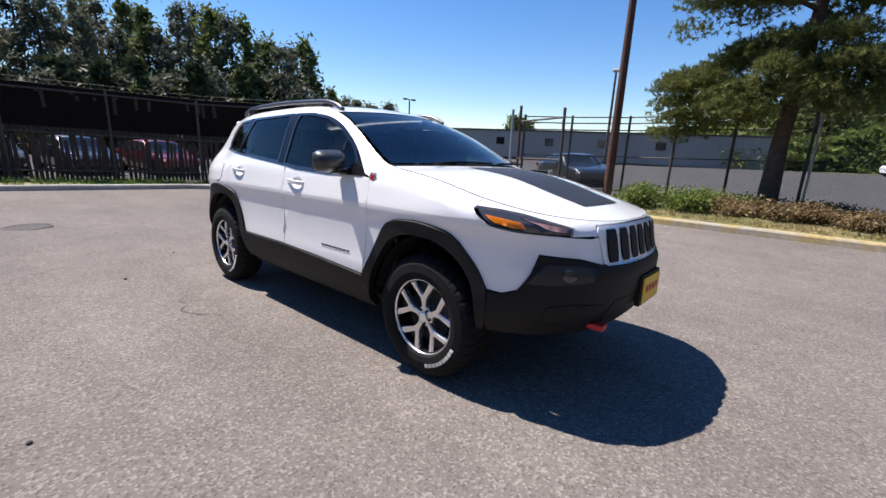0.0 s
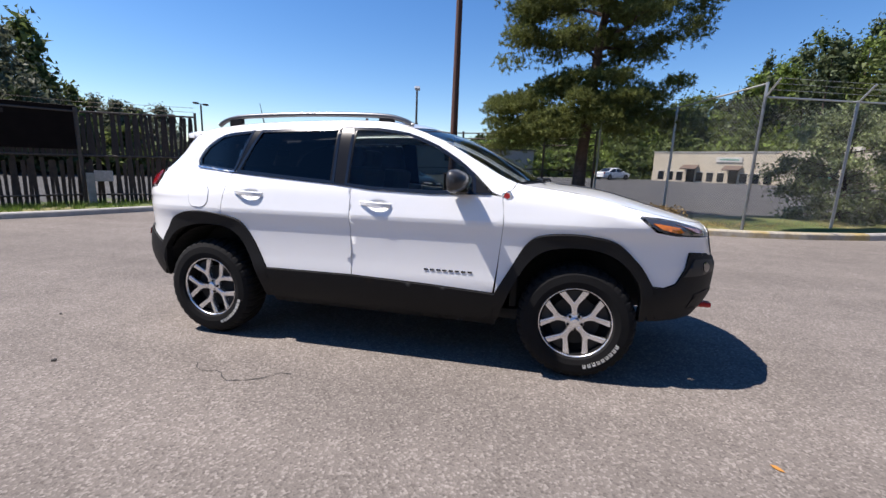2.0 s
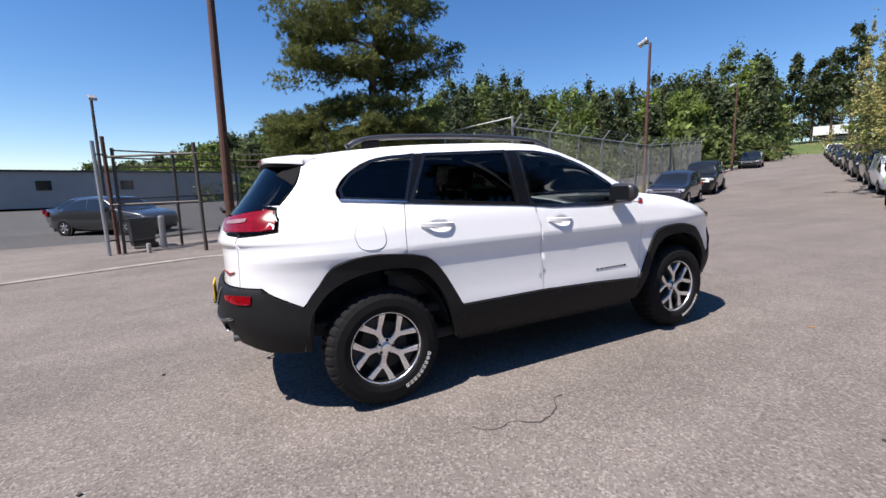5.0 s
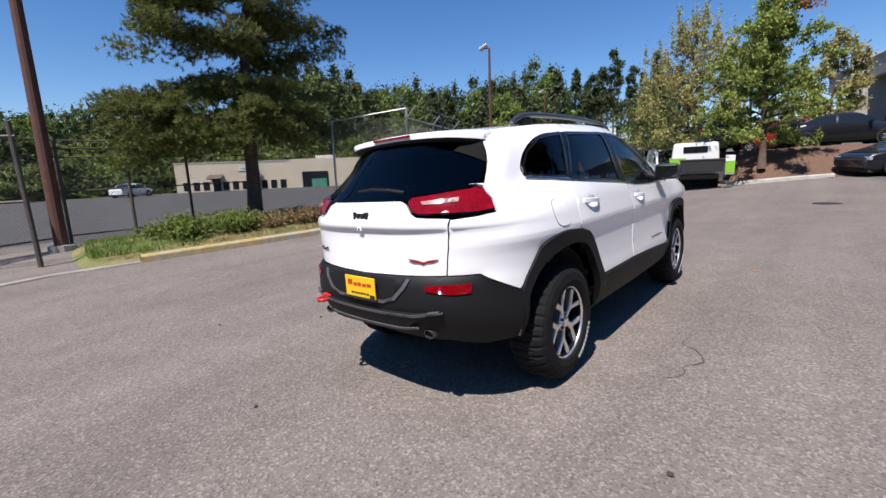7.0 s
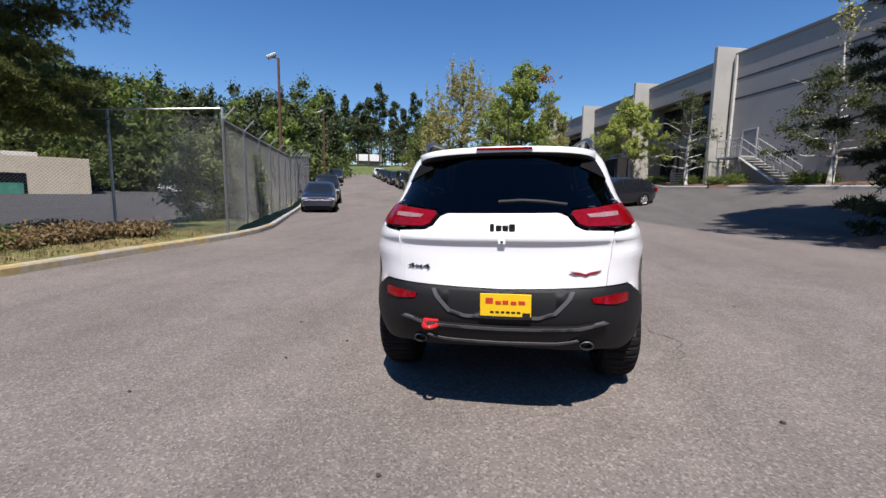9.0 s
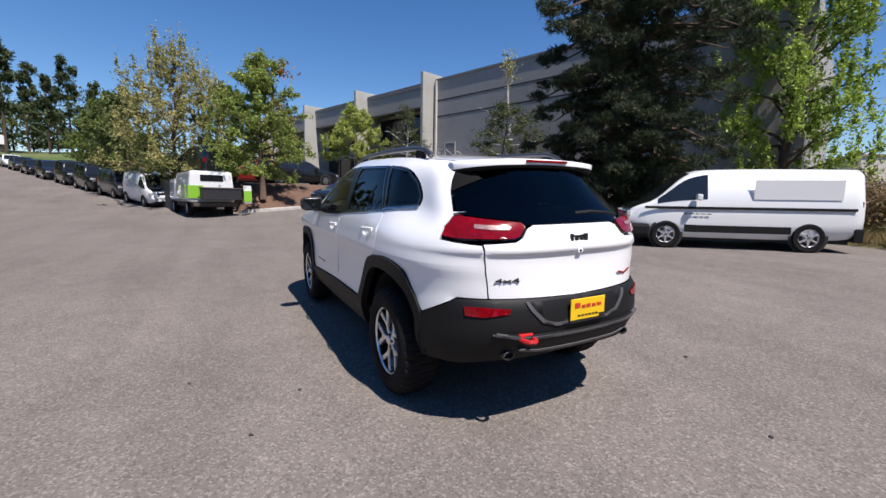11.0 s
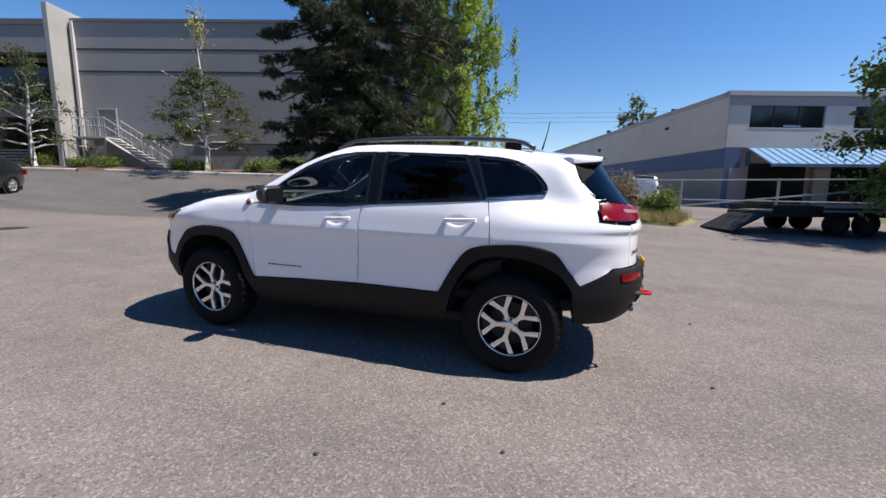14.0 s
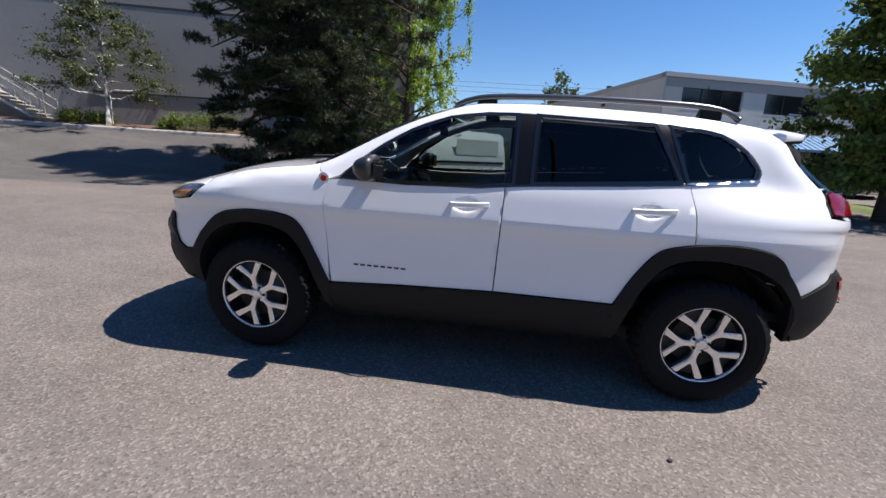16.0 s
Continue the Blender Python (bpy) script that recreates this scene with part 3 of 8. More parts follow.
def patch(rows, off=0.0, smooth=True):
    """A grid surface from rows of points, moved out along its normals by off."""
    bm = bmesh.new()
    vs = [[bm.verts.new(p) for p in r] for r in rows]
    for r0, r1 in zip(vs, vs[1:]):
        for i in range(len(r0) - 1):
            f = bm.faces.new((r0[i], r0[i + 1], r1[i + 1], r1[i]))
            f.smooth = smooth
    bm.normal_update()
    if sum(f.normal.z for f in bm.faces) < 0:
        bmesh.ops.reverse_faces(bm, faces=bm.faces[:])
        bm.normal_update()
    if off:
        for v, nn in [(v, v.normal.copy()) for v in bm.verts]:
            v.co += nn * off
    return bm


def extruded(points, lo, hi, bevel=0.0):
    """A prism from a flat outline in (x, y), between two heights."""
    bm = bmesh.new()
    f = bm.faces.new([bm.verts.new((x, y, lo)) for x, y in points])
    r = bmesh.ops.extrude_face_region(bm, geom=[f])
    top = [e for e in r["geom"] if isinstance(e, bmesh.types.BMVert)]
    bmesh.ops.translate(bm, vec=(0, 0, hi - lo), verts=top)
    bmesh.ops.recalc_face_normals(bm, faces=bm.faces[:])
    if bevel:
        es = [e for e in bm.edges if all(v in top for v in e.verts)]
        bmesh.ops.bevel(bm, geom=es, offset=bevel, segments=2, affect="EDGES")
    return bm


def revolve(profile, steps=48):
    """Turns a closed profile of (radius, along x) round the x axis."""
    bm = bmesh.new()
    rings = [[bm.verts.new((h, r * math.cos(t), r * math.sin(t))) for r, h in profile] for t in np.linspace(0, 2 * math.pi, steps, endpoint=False)]
    n = len(profile)
    for i in range(steps):
        r0, r1 = rings[i], rings[(i + 1) % steps]
        for k in range(n - 1):
            bm.faces.new((r0[k], r0[k + 1], r1[k + 1], r1[k]))
    bmesh.ops.recalc_face_normals(bm, faces=bm.faces[:])
    return bm


suv_tilt = Matrix.Identity(4)
up_n = Vector((-SLOPE_X, -SLOPE_Y, 1)).normalized()
ex_n = Vector((1, 0, SLOPE_X)).normalized()
ey_n = up_n.cross(ex_n)
for i, v in enumerate((ex_n, ey_n, up_n)):
    suv_tilt.col[i][:3] = v
suv = thing("suv", suv_tilt, "clean white compact SUV with black plastic cladding and roof rails", "car")

REAR_OUT = [(-1.76, 0.66), (-1.74, 0.72), (-1.65, 0.88), (-1.56, 0.94), (-1.39, 0.965), (-1.17, 0.945), (-1.04, 0.90), (-0.94, 0.78), (-0.83, 0.575)]
REAR_IN = [(-1.775, 0.44), (-1.765, 0.48), (-1.72, 0.64), (-1.60, 0.80), (-1.42, 0.865), (-1.20, 0.865), (-1.06, 0.80), (-0.96, 0.65), (-0.895, 0.47), (-0.87, 0.36)]
FRONT_OUT = [(0.845, 0.53), (0.94, 0.70), (1.04, 0.87), (1.14, 0.925), (1.30, 0.94), (1.44, 0.93), (1.57, 0.895), (1.67, 0.80), (1.77, 0.645)]
FRONT_IN = [(0.87, 0.36), (0.90, 0.45), (0.985, 0.64), (1.09, 0.79), (1.23, 0.85), (1.44, 0.85), (1.58, 0.79), (1.69, 0.65), (1.74, 0.47), (1.75, 0.42)]
DLO_TOP = [(-1.565, 1.304), (-1.60, 1.36), (-1.545, 1.45), (-1.37, 1.535), (-1.04, 1.57), (-0.33, 1.592), (-0.04, 1.586), (0.19, 1.553), (0.41, 1.468), (0.62, 1.335), (0.80, 1.175)]


def nominal_edge(lo_a, hi_a, n=24):
    """Points on the upper edge of the shell between two places round the plan."""
    out = []
    for k in range(n + 1):
        a = lo_a + (hi_a - lo_a) * k / n
        if a > FRONT_START:
            yn = FRONT_START + 0.92 * np.interp(a - FRONT_START, FRONT_T[0], FRONT_T[2])
        elif a < REAR_START:
            yn = REAR_START - 0.95 * np.interp(REAR_START - a, REAR_T[0], REAR_T[2])
        else:
            yn = a
        out.append((a, edge_z(yn)))
    return out


a_hl = a_at_y(1.69, 1.05)
a_d = a_at_x(0.52, 1.565, False)
door_f = [(-0.155, 0.575), (0.40, 0.555), (0.835, 0.53)] + rounded([(0.835, 0.53), (0.862, 0.75), (0.885, 1.0), (0.868, 1.152)], 4)[1:] + [(0.79, 1.162), (0.40, 1.152), (-0.03, 1.166), (-0.172, 1.182)]
door_r = [(-0.155, 0.575), (-0.172, 1.182), (-0.31, 1.195), (-1.10, 1.252), (-1.158, 1.258), (-1.19, 1.10), (-1.20, 0.95)] + rounded(REAR_OUT[5:], 4)
quarter = ([(0.868, 1.152), (0.93, 1.20)] + nominal_edge(0.95, a_d, 40) + XR((0.54, 1.52), (0.608, 1.40), (0.652, 1.285)) + Y((-1.95, 1.285), (-1.895, 1.272), (-1.895, 1.20), (-1.91, 1.135)) + XR((0.70, 1.122), (0.60, 1.112), (0.585, 1.0), (0.565, 0.815), (0.70, 0.815)) + Y((-1.97, 0.776), (-1.82, 0.70))
           + rounded(REAR_OUT[1:6], 4) + [(-1.20, 0.95), (-1.19, 1.10), (-1.158, 1.258)] + rounded(DLO_TOP, 3))
fender = ([(0.868, 1.152), (0.93, 1.20)] + nominal_edge(0.95, a_hl, 14) + Y((1.685, 1.05), (1.78, 0.972), (1.90, 0.95)) + XF((0.62, 0.935), (0.50, 0.925), (0.452, 0.93), (0.435, 0.79), (0.56, 0.825), (0.72, 0.845)) + Y((1.99, 0.78), (1.93, 0.66), (1.86, 0.635), (1.77, 0.645))
          + rounded(FRONT_OUT[::-1], 4)[1:] + [(0.862, 0.75), (0.885, 1.0)])
nose = nominal_edge(a_hl, A_FRONT, 26) + XF((0.0, 0.992), (0.44, 0.99), (0.458, 0.966), (0.455, 0.936), (0.598, 0.934), (0.581, 0.977), (0.66, 1.006)) + Y((1.90, 1.035), (1.80, 1.052), (1.69, 1.062))
head = Y((1.70, 1.052), (1.80, 1.045), (1.90, 1.028)) + XF((0.67, 0.999), (0.59, 0.974), (0.605, 0.942), (0.67, 0.946)) + Y((1.90, 0.957), (1.79, 0.98))
amber = Y((1.755, 1.022), (1.82, 1.012), (1.92, 0.994), (1.945, 0.970), (1.90, 0.969), (1.81, 0.990))
drl = Y((1.90, 1.016), (1.96, 0.998)) + XF((0.67, 0.986), (0.615, 0.973), (0.63, 0.957), (0.69, 0.966))
tail_low = XR((0.0, 0.803), (0.38, 0.812), (0.563, 0.815), (0.583, 1.0), (0.597, 1.118), (0.43, 1.128), (0.385, 1.15), (0.345, 1.20), (0.30, 1.217), (0.0, 1.217))
tail_glass = XR((0.0, 1.223), (0.30, 1.223), (0.36, 1.21), (0.37, 1.24), (0.642, 1.274), (0.602, 1.40), (0.528, 1.545), (0.30, 1.565), (0.0, 1.575))
tail_lamp = XR((0.355, 1.205), (0.372, 1.228), (0.64, 1.262)) + Y((-1.95, 1.264), (-1.905, 1.256), (-1.905, 1.20), (-1.92, 1.145)) + XR((0.70, 1.136), (0.44, 1.138), (0.40, 1.152))
lamp_red = inset(densify(tail_lamp, 0.03), 0.006)
lamp_clear = XR((0.44, 1.202), (0.54, 1.210), (0.61, 1.213), (0.615, 1.194), (0.54, 1.188), (0.455, 1.187))
bump_r = XR((0.0, 0.797), (0.38, 0.806), (0.563, 0.809), (0.70, 0.809)) + Y((-1.97, 0.770), (-1.82, 0.694), (-1.765, 0.66), (-1.78, 0.50), (-1.79, 0.43), (-2.0, 0.43)) + XR((0.55, 0.46), (0.0, 0.48))
recess_r = XR((0.0, 0.786), (0.355, 0.790), (0.335, 0.755), (0.275, 0.695), (0.2, 0.672), (0.0, 0.668))
trim_r = XR((0.362, 0.791), (0.385, 0.790), (0.355, 0.745), (0.29, 0.68), (0.2, 0.655), (0.0, 0.652), (0.0, 0.668), (0.2, 0.672), (0.275, 0.695), (0.335, 0.755))
reflector = XR((0.47, 0.765), (0.60, 0.775), (0.675, 0.775), (0.675, 0.728), (0.60, 0.722), (0.48, 0.740))
lower_r = XR((0.0, 0.615), (0.40, 0.622), (0.55, 0.64), (0.56, 0.625), (0.42, 0.59), (0.34, 0.535), (0.30, 0.505), (0.0, 0.495))
bump_f = XF((0.0, 0.772), (0.435, 0.784), (0.56, 0.819), (0.72, 0.839)) + Y((1.985, 0.776), (1.925, 0.655), (1.86, 0.63), (1.775, 0.64), (1.77, 0.50), (1.78, 0.42), (1.95, 0.42)) + XF((0.50, 0.425), (0.0, 0.43))
fog_pocket = XF((0.50, 0.775), (0.60, 0.795), (0.70, 0.80)) + Y((2.0, 0.75), (1.965, 0.70)) + XF((0.68, 0.70), (0.52, 0.715))
low_pocket = XF((0.42, 0.585), (0.60, 0.60), (0.70, 0.585), (0.70, 0.50), (0.55, 0.47), (0.44, 0.50))
intake = XF((0.0, 0.60), (0.34, 0.60), (0.40, 0.52), (0.36, 0.475), (0.0, 0.465))
grille = XF((0.0, 0.985), (0.43, 0.985), (0.455, 0.955), (0.43, 0.80), (0.40, 0.782), (0.0, 0.776))
frame_dlo = [(0.795, 1.168), (0.40, 1.158), (-0.03, 1.172), (-0.31, 1.201), (-1.10, 1.258), (-1.55, 1.299)] + rounded(DLO_TOP, 3)
glass_q = [(-1.535, 1.314), (-1.563, 1.362), (-1.51, 1.44), (-1.35, 1.52), (-1.055, 1.552), (-1.152, 1.282)]
glass_r = [(-1.095, 1.277), (-0.955, 1.556), (-0.33, 1.575), (-0.325, 1.218), (-0.60, 1.238)]
glass_f = [(-0.205, 1.205), (-0.205, 1.573), (-0.04, 1.57), (0.18, 1.538), (0.395, 1.455), (0.595, 1.328), (0.665, 1.255), (0.675, 1.183), (0.40, 1.176), (-0.03, 1.188)]


def ring_skin(outer, inner, **kw):
    """The band between an outer and an inner open line."""
    return skin(list(outer) + list(inner)[::-1], **kw)


def hole_frame(outer, holes, flip):
    """The gloss black frame of the side windows: strips round each pane."""
    bm = bmesh.new()
    for hole in holes:
        big = inset(densify(hole, 0.03), -0.02)
        small = densify(hole, 0.03)
        if area_of(small) < 0:
            small = small[::-1]
        vs0 = [bm.verts.new((shell(*p) + shell_normal(*p) * 0.003) * Vector((flip, 1, 1))) for p in big]
        vs1 = [bm.verts.new((shell(*p) + shell_normal(*p) * 0.003) * Vector((flip, 1, 1))) for p in small]
        n = len(vs0)
        for i in range(n):
            f = bm.faces.new((vs0[i], vs0[(i + 1) % n], vs1[(i + 1) % n], vs1[i]))
    return bm


for flip, side in ((1, "right"), (-1, "left")):
    df = part("door", skin(door_f, gap=0.003, flip=flip, dents=[(0.04, 1.062, 0.075, 0.034, 0.022)]), PAINT_WHITE, suv)
    dr = part("door", skin(door_r, gap=0.003, flip=flip, dents=[(-0.955, 1.102, 0.075, 0.034, 0.022)]), PAINT_WHITE, suv)
    part("body_side", skin(quarter, gap=0.003, flip=flip), PAINT_WHITE, suv)
    part("fender", skin(fender, gap=0.002, flip=flip), PAINT_WHITE, suv)
    part("sill_cladding", skin([(-0.85, 0.36), (-0.83, 0.571), (-0.155, 0.571), (0.40, 0.551), (0.845, 0.526), (0.87, 0.345), (0.0, 0.335)], off=0.016, depth=0.04, flip=flip), PLASTIC_BLACK, suv)
    part("sill_step", skin([(-0.83, 0.30), (-0.83, 0.40), (0.85, 0.375), (0.85, 0.28)], off=0.0, depth=0.05, flip=flip), PLASTIC_BLACK, suv)
    part("wheel_arch", ring_skin(rounded(REAR_OUT, 4) + [(-0.80, 0.42), (-0.86, 0.35)], rounded(REAR_IN, 4), off=0.016, depth=0.05, flip=flip), PLASTIC_BLACK, suv)
    part("wheel_arch", ring_skin([(0.83, 0.345)] + rounded(FRONT_OUT, 4) + [(1.79, 0.50), (1.79, 0.42)], rounded(FRONT_IN, 4), off=0.018, depth=0.05, flip=flip), PLASTIC_BLACK, suv)
    part("window_frame", hole_frame(frame_dlo, (glass_q, glass_r, glass_f), flip), GLOSS_BLACK, suv)
    for nm, poly in (("quarter_pillar", [(-1.158, 1.262), (-1.045, 1.568), (-0.95, 1.57), (-1.09, 1.26)]), ("door_pillar", [(-0.34, 1.20), (-0.34, 1.588), (-0.195, 1.588), (-0.195, 1.188)]), ("mirror_base", [(0.665, 1.17), (0.655, 1.285), (0.72, 1.24), (0.79, 1.17)])):
        part(nm, skin(poly, off=0.001, depth=0.01, flip=flip), PILLAR_BLACK, suv)
    part("window", skin(glass_q, off=-0.004, depth=0, flip=flip), GLASS_DARK, suv)
    part("window", skin(glass_r, off=-0.004, depth=0, flip=flip), GLASS_DARK, dr)
    part("window", skin(glass_f, off=-0.004, depth=0, flip=flip), GLASS_TINT, df)
    part("belt_trim", skin([(-1.54, 1.291), (-1.54, 1.301), (-1.10, 1.26), (-0.31, 1.203), (-0.03, 1.174), (0.4, 1.16), (0.79, 1.168), (0.79, 1.158), (0.4, 1.15), (-0.03, 1.164), (-0.31, 1.193), (-1.10, 1.25)], off=0.006, depth=0.01, grid=0.03, flip=flip), GLOSS_BLACK, suv)
    part("quarter_chrome", skin([(-1.555, 1.288), (-1.568, 1.300), (-1.545, 1.302), (-1.14, 1.266), (-1.14, 1.256)], off=0.009, depth=0.01, grid=0.03, flip=flip), CHROME, suv)
    hb = part("headlight", skin(head, off=0.003, depth=0.02, gap=0.002, flip=flip), LAMP_DARK, suv, "smoked headlight with an amber turn signal")
    part("turn_signal", skin(amber, off=0.007, depth=0.006, grid=0.025, flip=flip), AMBER, hb)
    part("lamp_lens", skin(drl, off=0.007, depth=0.006, grid=0.025, flip=flip), CLEAR_LENS, hb)
    tl = part("tail_light", skin(tail_lamp, off=0.002, depth=0.02, flip=flip), GLOSS_BLACK, suv, "red and clear tail light in a black surround")
    part("red_lens", skin(lamp_red, off=0.012, depth=0.012, grid=0.03, flip=flip), RED_LENS, tl)
    part("clear_lens", skin(lamp_clear, off=0.016, depth=0.006, grid=0.03, flip=flip), CLEAR_LENS, tl)
    part("reflector", skin(reflector, off=0.020, depth=0.012, grid=0.03, flip=flip), RED_LENS, suv, "red rear reflector")
    part("fog_pocket", skin(fog_pocket, off=0.016, depth=0.01, grid=0.03, flip=flip), PLASTIC_GREY, suv)
    part("lower_pocket", skin(low_pocket, off=0.016, depth=0.01, grid=0.03, flip=flip), PLASTIC_BLACK, suv)
    fa = a_at_x(0.63, 0.748, True)
    part("fog_lamp", skin([(fa + 0.036 * math.cos(t), 0.748 + 0.030 * math.sin(t)) for t in np.linspace(0, 2 * math.pi, 18, endpoint=False)], off=0.02, depth=0.008, grid=0.02, flip=flip), FOG_LENS, suv)
    # door handles, with the hollow behind
    for door, y0, y1, z in ((df, -0.09, 0.13, 1.075), (dr, -1.09, -0.86, 1.115)):
        pts = [shell(y0 + (y1 - y0) * k / 8, z - 0.012 * k / 8) for k in range(9)]
        lift = [0.008, 0.020, 0.028, 0.031, 0.032, 0.031, 0.028, 0.020, 0.008]
        bm = bmesh.new()
        rows = []
        for p, l in zip(pts, lift):
            x = (p.x + l) * flip
            rows.append([bm.verts.new((x - flip * dx, p.y, p.z + dz)) for dx, dz in ((0.012, 0.017), (0.0, 0.012), (0.0, -0.010), (0.012, -0.016))])
        for r0, r1 in zip(rows, rows[1:]):
            for k in range(4):
                bm.faces.new((r0[k], r0[(k + 1) % 4], r1[(k + 1) % 4], r1[k]))
        for r in (rows[0], rows[-1]):
            bm.faces.new(r)
        bmesh.ops.recalc_face_normals(bm, faces=bm.faces[:])
        part("handle", bm, PAINT_WHITE, door)
    # model name as plain bars, fender badge, filler flap
    bars = bmesh.new()
    for k in range(8):
        p = shell(0.385 + 0.042 * k, 0.655)
        add_box(bars, (-0.004, -0.014, -0.005), (0.005, 0.014, 0.005), 0, Matrix.Translation((flip * p.x, p.y, p.z)))
    part("lettering", bars, GLOSS_BLACK, df, "row of small dark badge letters")
    p = shell(0.895, 1.156)
    bm = revolve([(0.0, 0.006), (0.029, 0.006), (0.033, 0.003), (0.033, -0.01)], 20)
    bmesh.ops.transform(bm, matrix=Matrix.Translation((flip * p.x, p.y, p.z)) @ Matrix.Scale(flip, 4, (1, 0, 0)), verts=bm.verts[:])
    bd = part("badge", bm, ALLOY, suv, "round silver badge with a red mark")
    bm = revolve([(0.0, 0.009), (0.018, 0.009), (0.018, 0.004)], 16)
    bmesh.ops.transform(bm, matrix=Matrix.Translation((flip * p.x, p.y, p.z)) @ Matrix.Scale(flip, 4, (1, 0, 0)), verts=bm.verts[:])
    part("badge_mark", bm, RED_PAINT, bd)
    # door mirror
    cap = bmesh.new()
    bmesh.ops.create_uvsphere(cap, u_segments=20, v_segments=12, radius=1.0)
    for v in cap.verts:
        x, y, z = v.co
        y = y * (1.0 if y > 0 else 0.5)
        s = lambda c, e: math.copysign(abs(c) ** e, c)
        v.co = Vector((flip * (0.968 + 0.112 * s(x, 0.6)), 0.575 + 0.088 * y, 1.238 + 0.072 * s(z, 0.65) * (1 - 0.25 * max(y, 0)) - 0.02 * x * (x < 0)))
    for f in cap.faces:
        f.smooth = True
    if flip < 0:
        bmesh.ops.reverse_faces(cap, faces=cap.faces[:])
    mr = part("door_mirror", cap, MIRROR_GREY, suv, "dark grey door mirror")
    part("mirror_glass", box((flip * 0.968 - 0.088, 0.526, 1.186), (flip * 0.968 + 0.088, 0.534, 1.290), 0), MIRROR_GLASS, mr)
    lo, hi = sorted((flip * 0.79, flip * 0.95))
    part("mirror_arm", box((lo, 0.56, 1.160), (hi, 0.66, 1.205), 0.014), GLOSS_BLACK, mr)
    # roof rail
    rail = tube([(flip * 0.57, y, z) for y, z in rounded([(-1.44, 1.625), (-1.35, 1.668), (-1.15, 1.692), (-0.6, 1.703), (-0.1, 1.690), (0.08, 1.664), (0.18, 1.620)], 4)], 0.018, 8)
    rr = part("roof_rail", rail, RAIL_SILVER, suv, "satin silver raised roof rail", smooth=True)
    for y in (-1.28, -0.02):
        part("rail_foot", box((flip * 0.57 - 0.015, y - 0.06, 1.615), (flip * 0.57 + 0.015, y + 0.06, 1.672), 0.010), PLASTIC_BLACK, rr)
    # wheel housings
    for y in (-1.36, 1.36):
        bm = bmesh.new()
        prof = [(0.475, 0.815 * flip), (0.475, 0.50 * flip), (0.0, 0.50 * flip)]
        ring = []
        for k in range(19):
            t = 0.12 + (math.pi - 0.24) * (k / 18)
            ring.append([bm.verts.new((h, y + r * math.cos(t), 0.375 + r * math.sin(t))) for r, h in prof])
        for r0, r1 in zip(ring, ring[1:]):
            for k in range(2):
                bm.faces.new((r0[k], r0[k + 1], r1[k + 1], r1[k]))
        part("wheel_housing", bm, DARK_CLOTH, suv)

fz = 1.075
flap = [(-1.395 + 0.085 * math.copysign(abs(math.cos(t)) ** 0.7, math.cos(t)), fz + 0.082 * math.copysign(abs(math.sin(t)) ** 0.7, math.sin(t))) for t in np.linspace(0, 2 * math.pi, 28, endpoint=False)]
part("filler_seam", skin(flap, off=0.0015, depth=0.002, grid=0.03, flip=1), TRIM_SATIN, suv)
part("filler_flap", skin([(-1.395 + (a + 1.395) * 0.965, fz + (z - fz) * 0.965) for a, z in flap], off=0.003, depth=0.003, grid=0.03, flip=1), PAINT_WHITE, suv)
# panels that span the car
part("nose_panel", skin(nose, gap=0.002, both=True), PAINT_WHITE, suv)
gate = part("tailgate", skin(tail_low, gap=0.003, both=True), PAINT_WHITE, suv)
part("rear_window", skin(tail_glass, off=-0.003, depth=0.0, both=True), GLASS_DARK, gate)
br = part("rear_bumper", skin(bump_r, off=0.012, depth=0.05, both=True), PLASTIC_BLACK, suv)
part("plate_recess", skin(recess_r, off=0.016, depth=0.01, both=True, grid=0.04), PLASTIC_BLACK, br)
part("bumper_trim", skin(trim_r, off=0.02, depth=0.01, both=True, grid=0.03), TRIM_SATIN, br)
# ridge in lighter grey: the highlight along its edge put into the colour
part("bumper_ridge", skin(XR((0.0, 0.612), (0.40, 0.620), (0.54, 0.640), (0.56, 0.632), (0.41, 0.606), (0.0, 0.598)), off=0.034, depth=0.02, both=True, grid=0.03), TRIM_SATIN, br)
part("skid_trim", skin(XR((0.0, 0.528), (0.30, 0.534), (0.40, 0.548), (0.41, 0.540), (0.31, 0.520), (0.0, 0.512)), off=0.036, depth=0.02, both=True, grid=0.03), TRIM_SATIN, br)
part("lower_valance", skin(lower_r, off=0.03, depth=0.05, both=True, grid=0.04), PLASTIC_BLACK, br)
bf = part("front_bumper", skin(bump_f, off=0.012, depth=0.05, both=True), PLASTIC_BLACK, suv)
part("air_intake", skin(intake, off=0.015, depth=0.01, both=True), PLASTIC_BLACK, bf)
gr = part("grille", skin(grille, off=0.002, depth=0.03, both=True), PAINT_WHITE, suv, "white grille with seven dark upright slots")
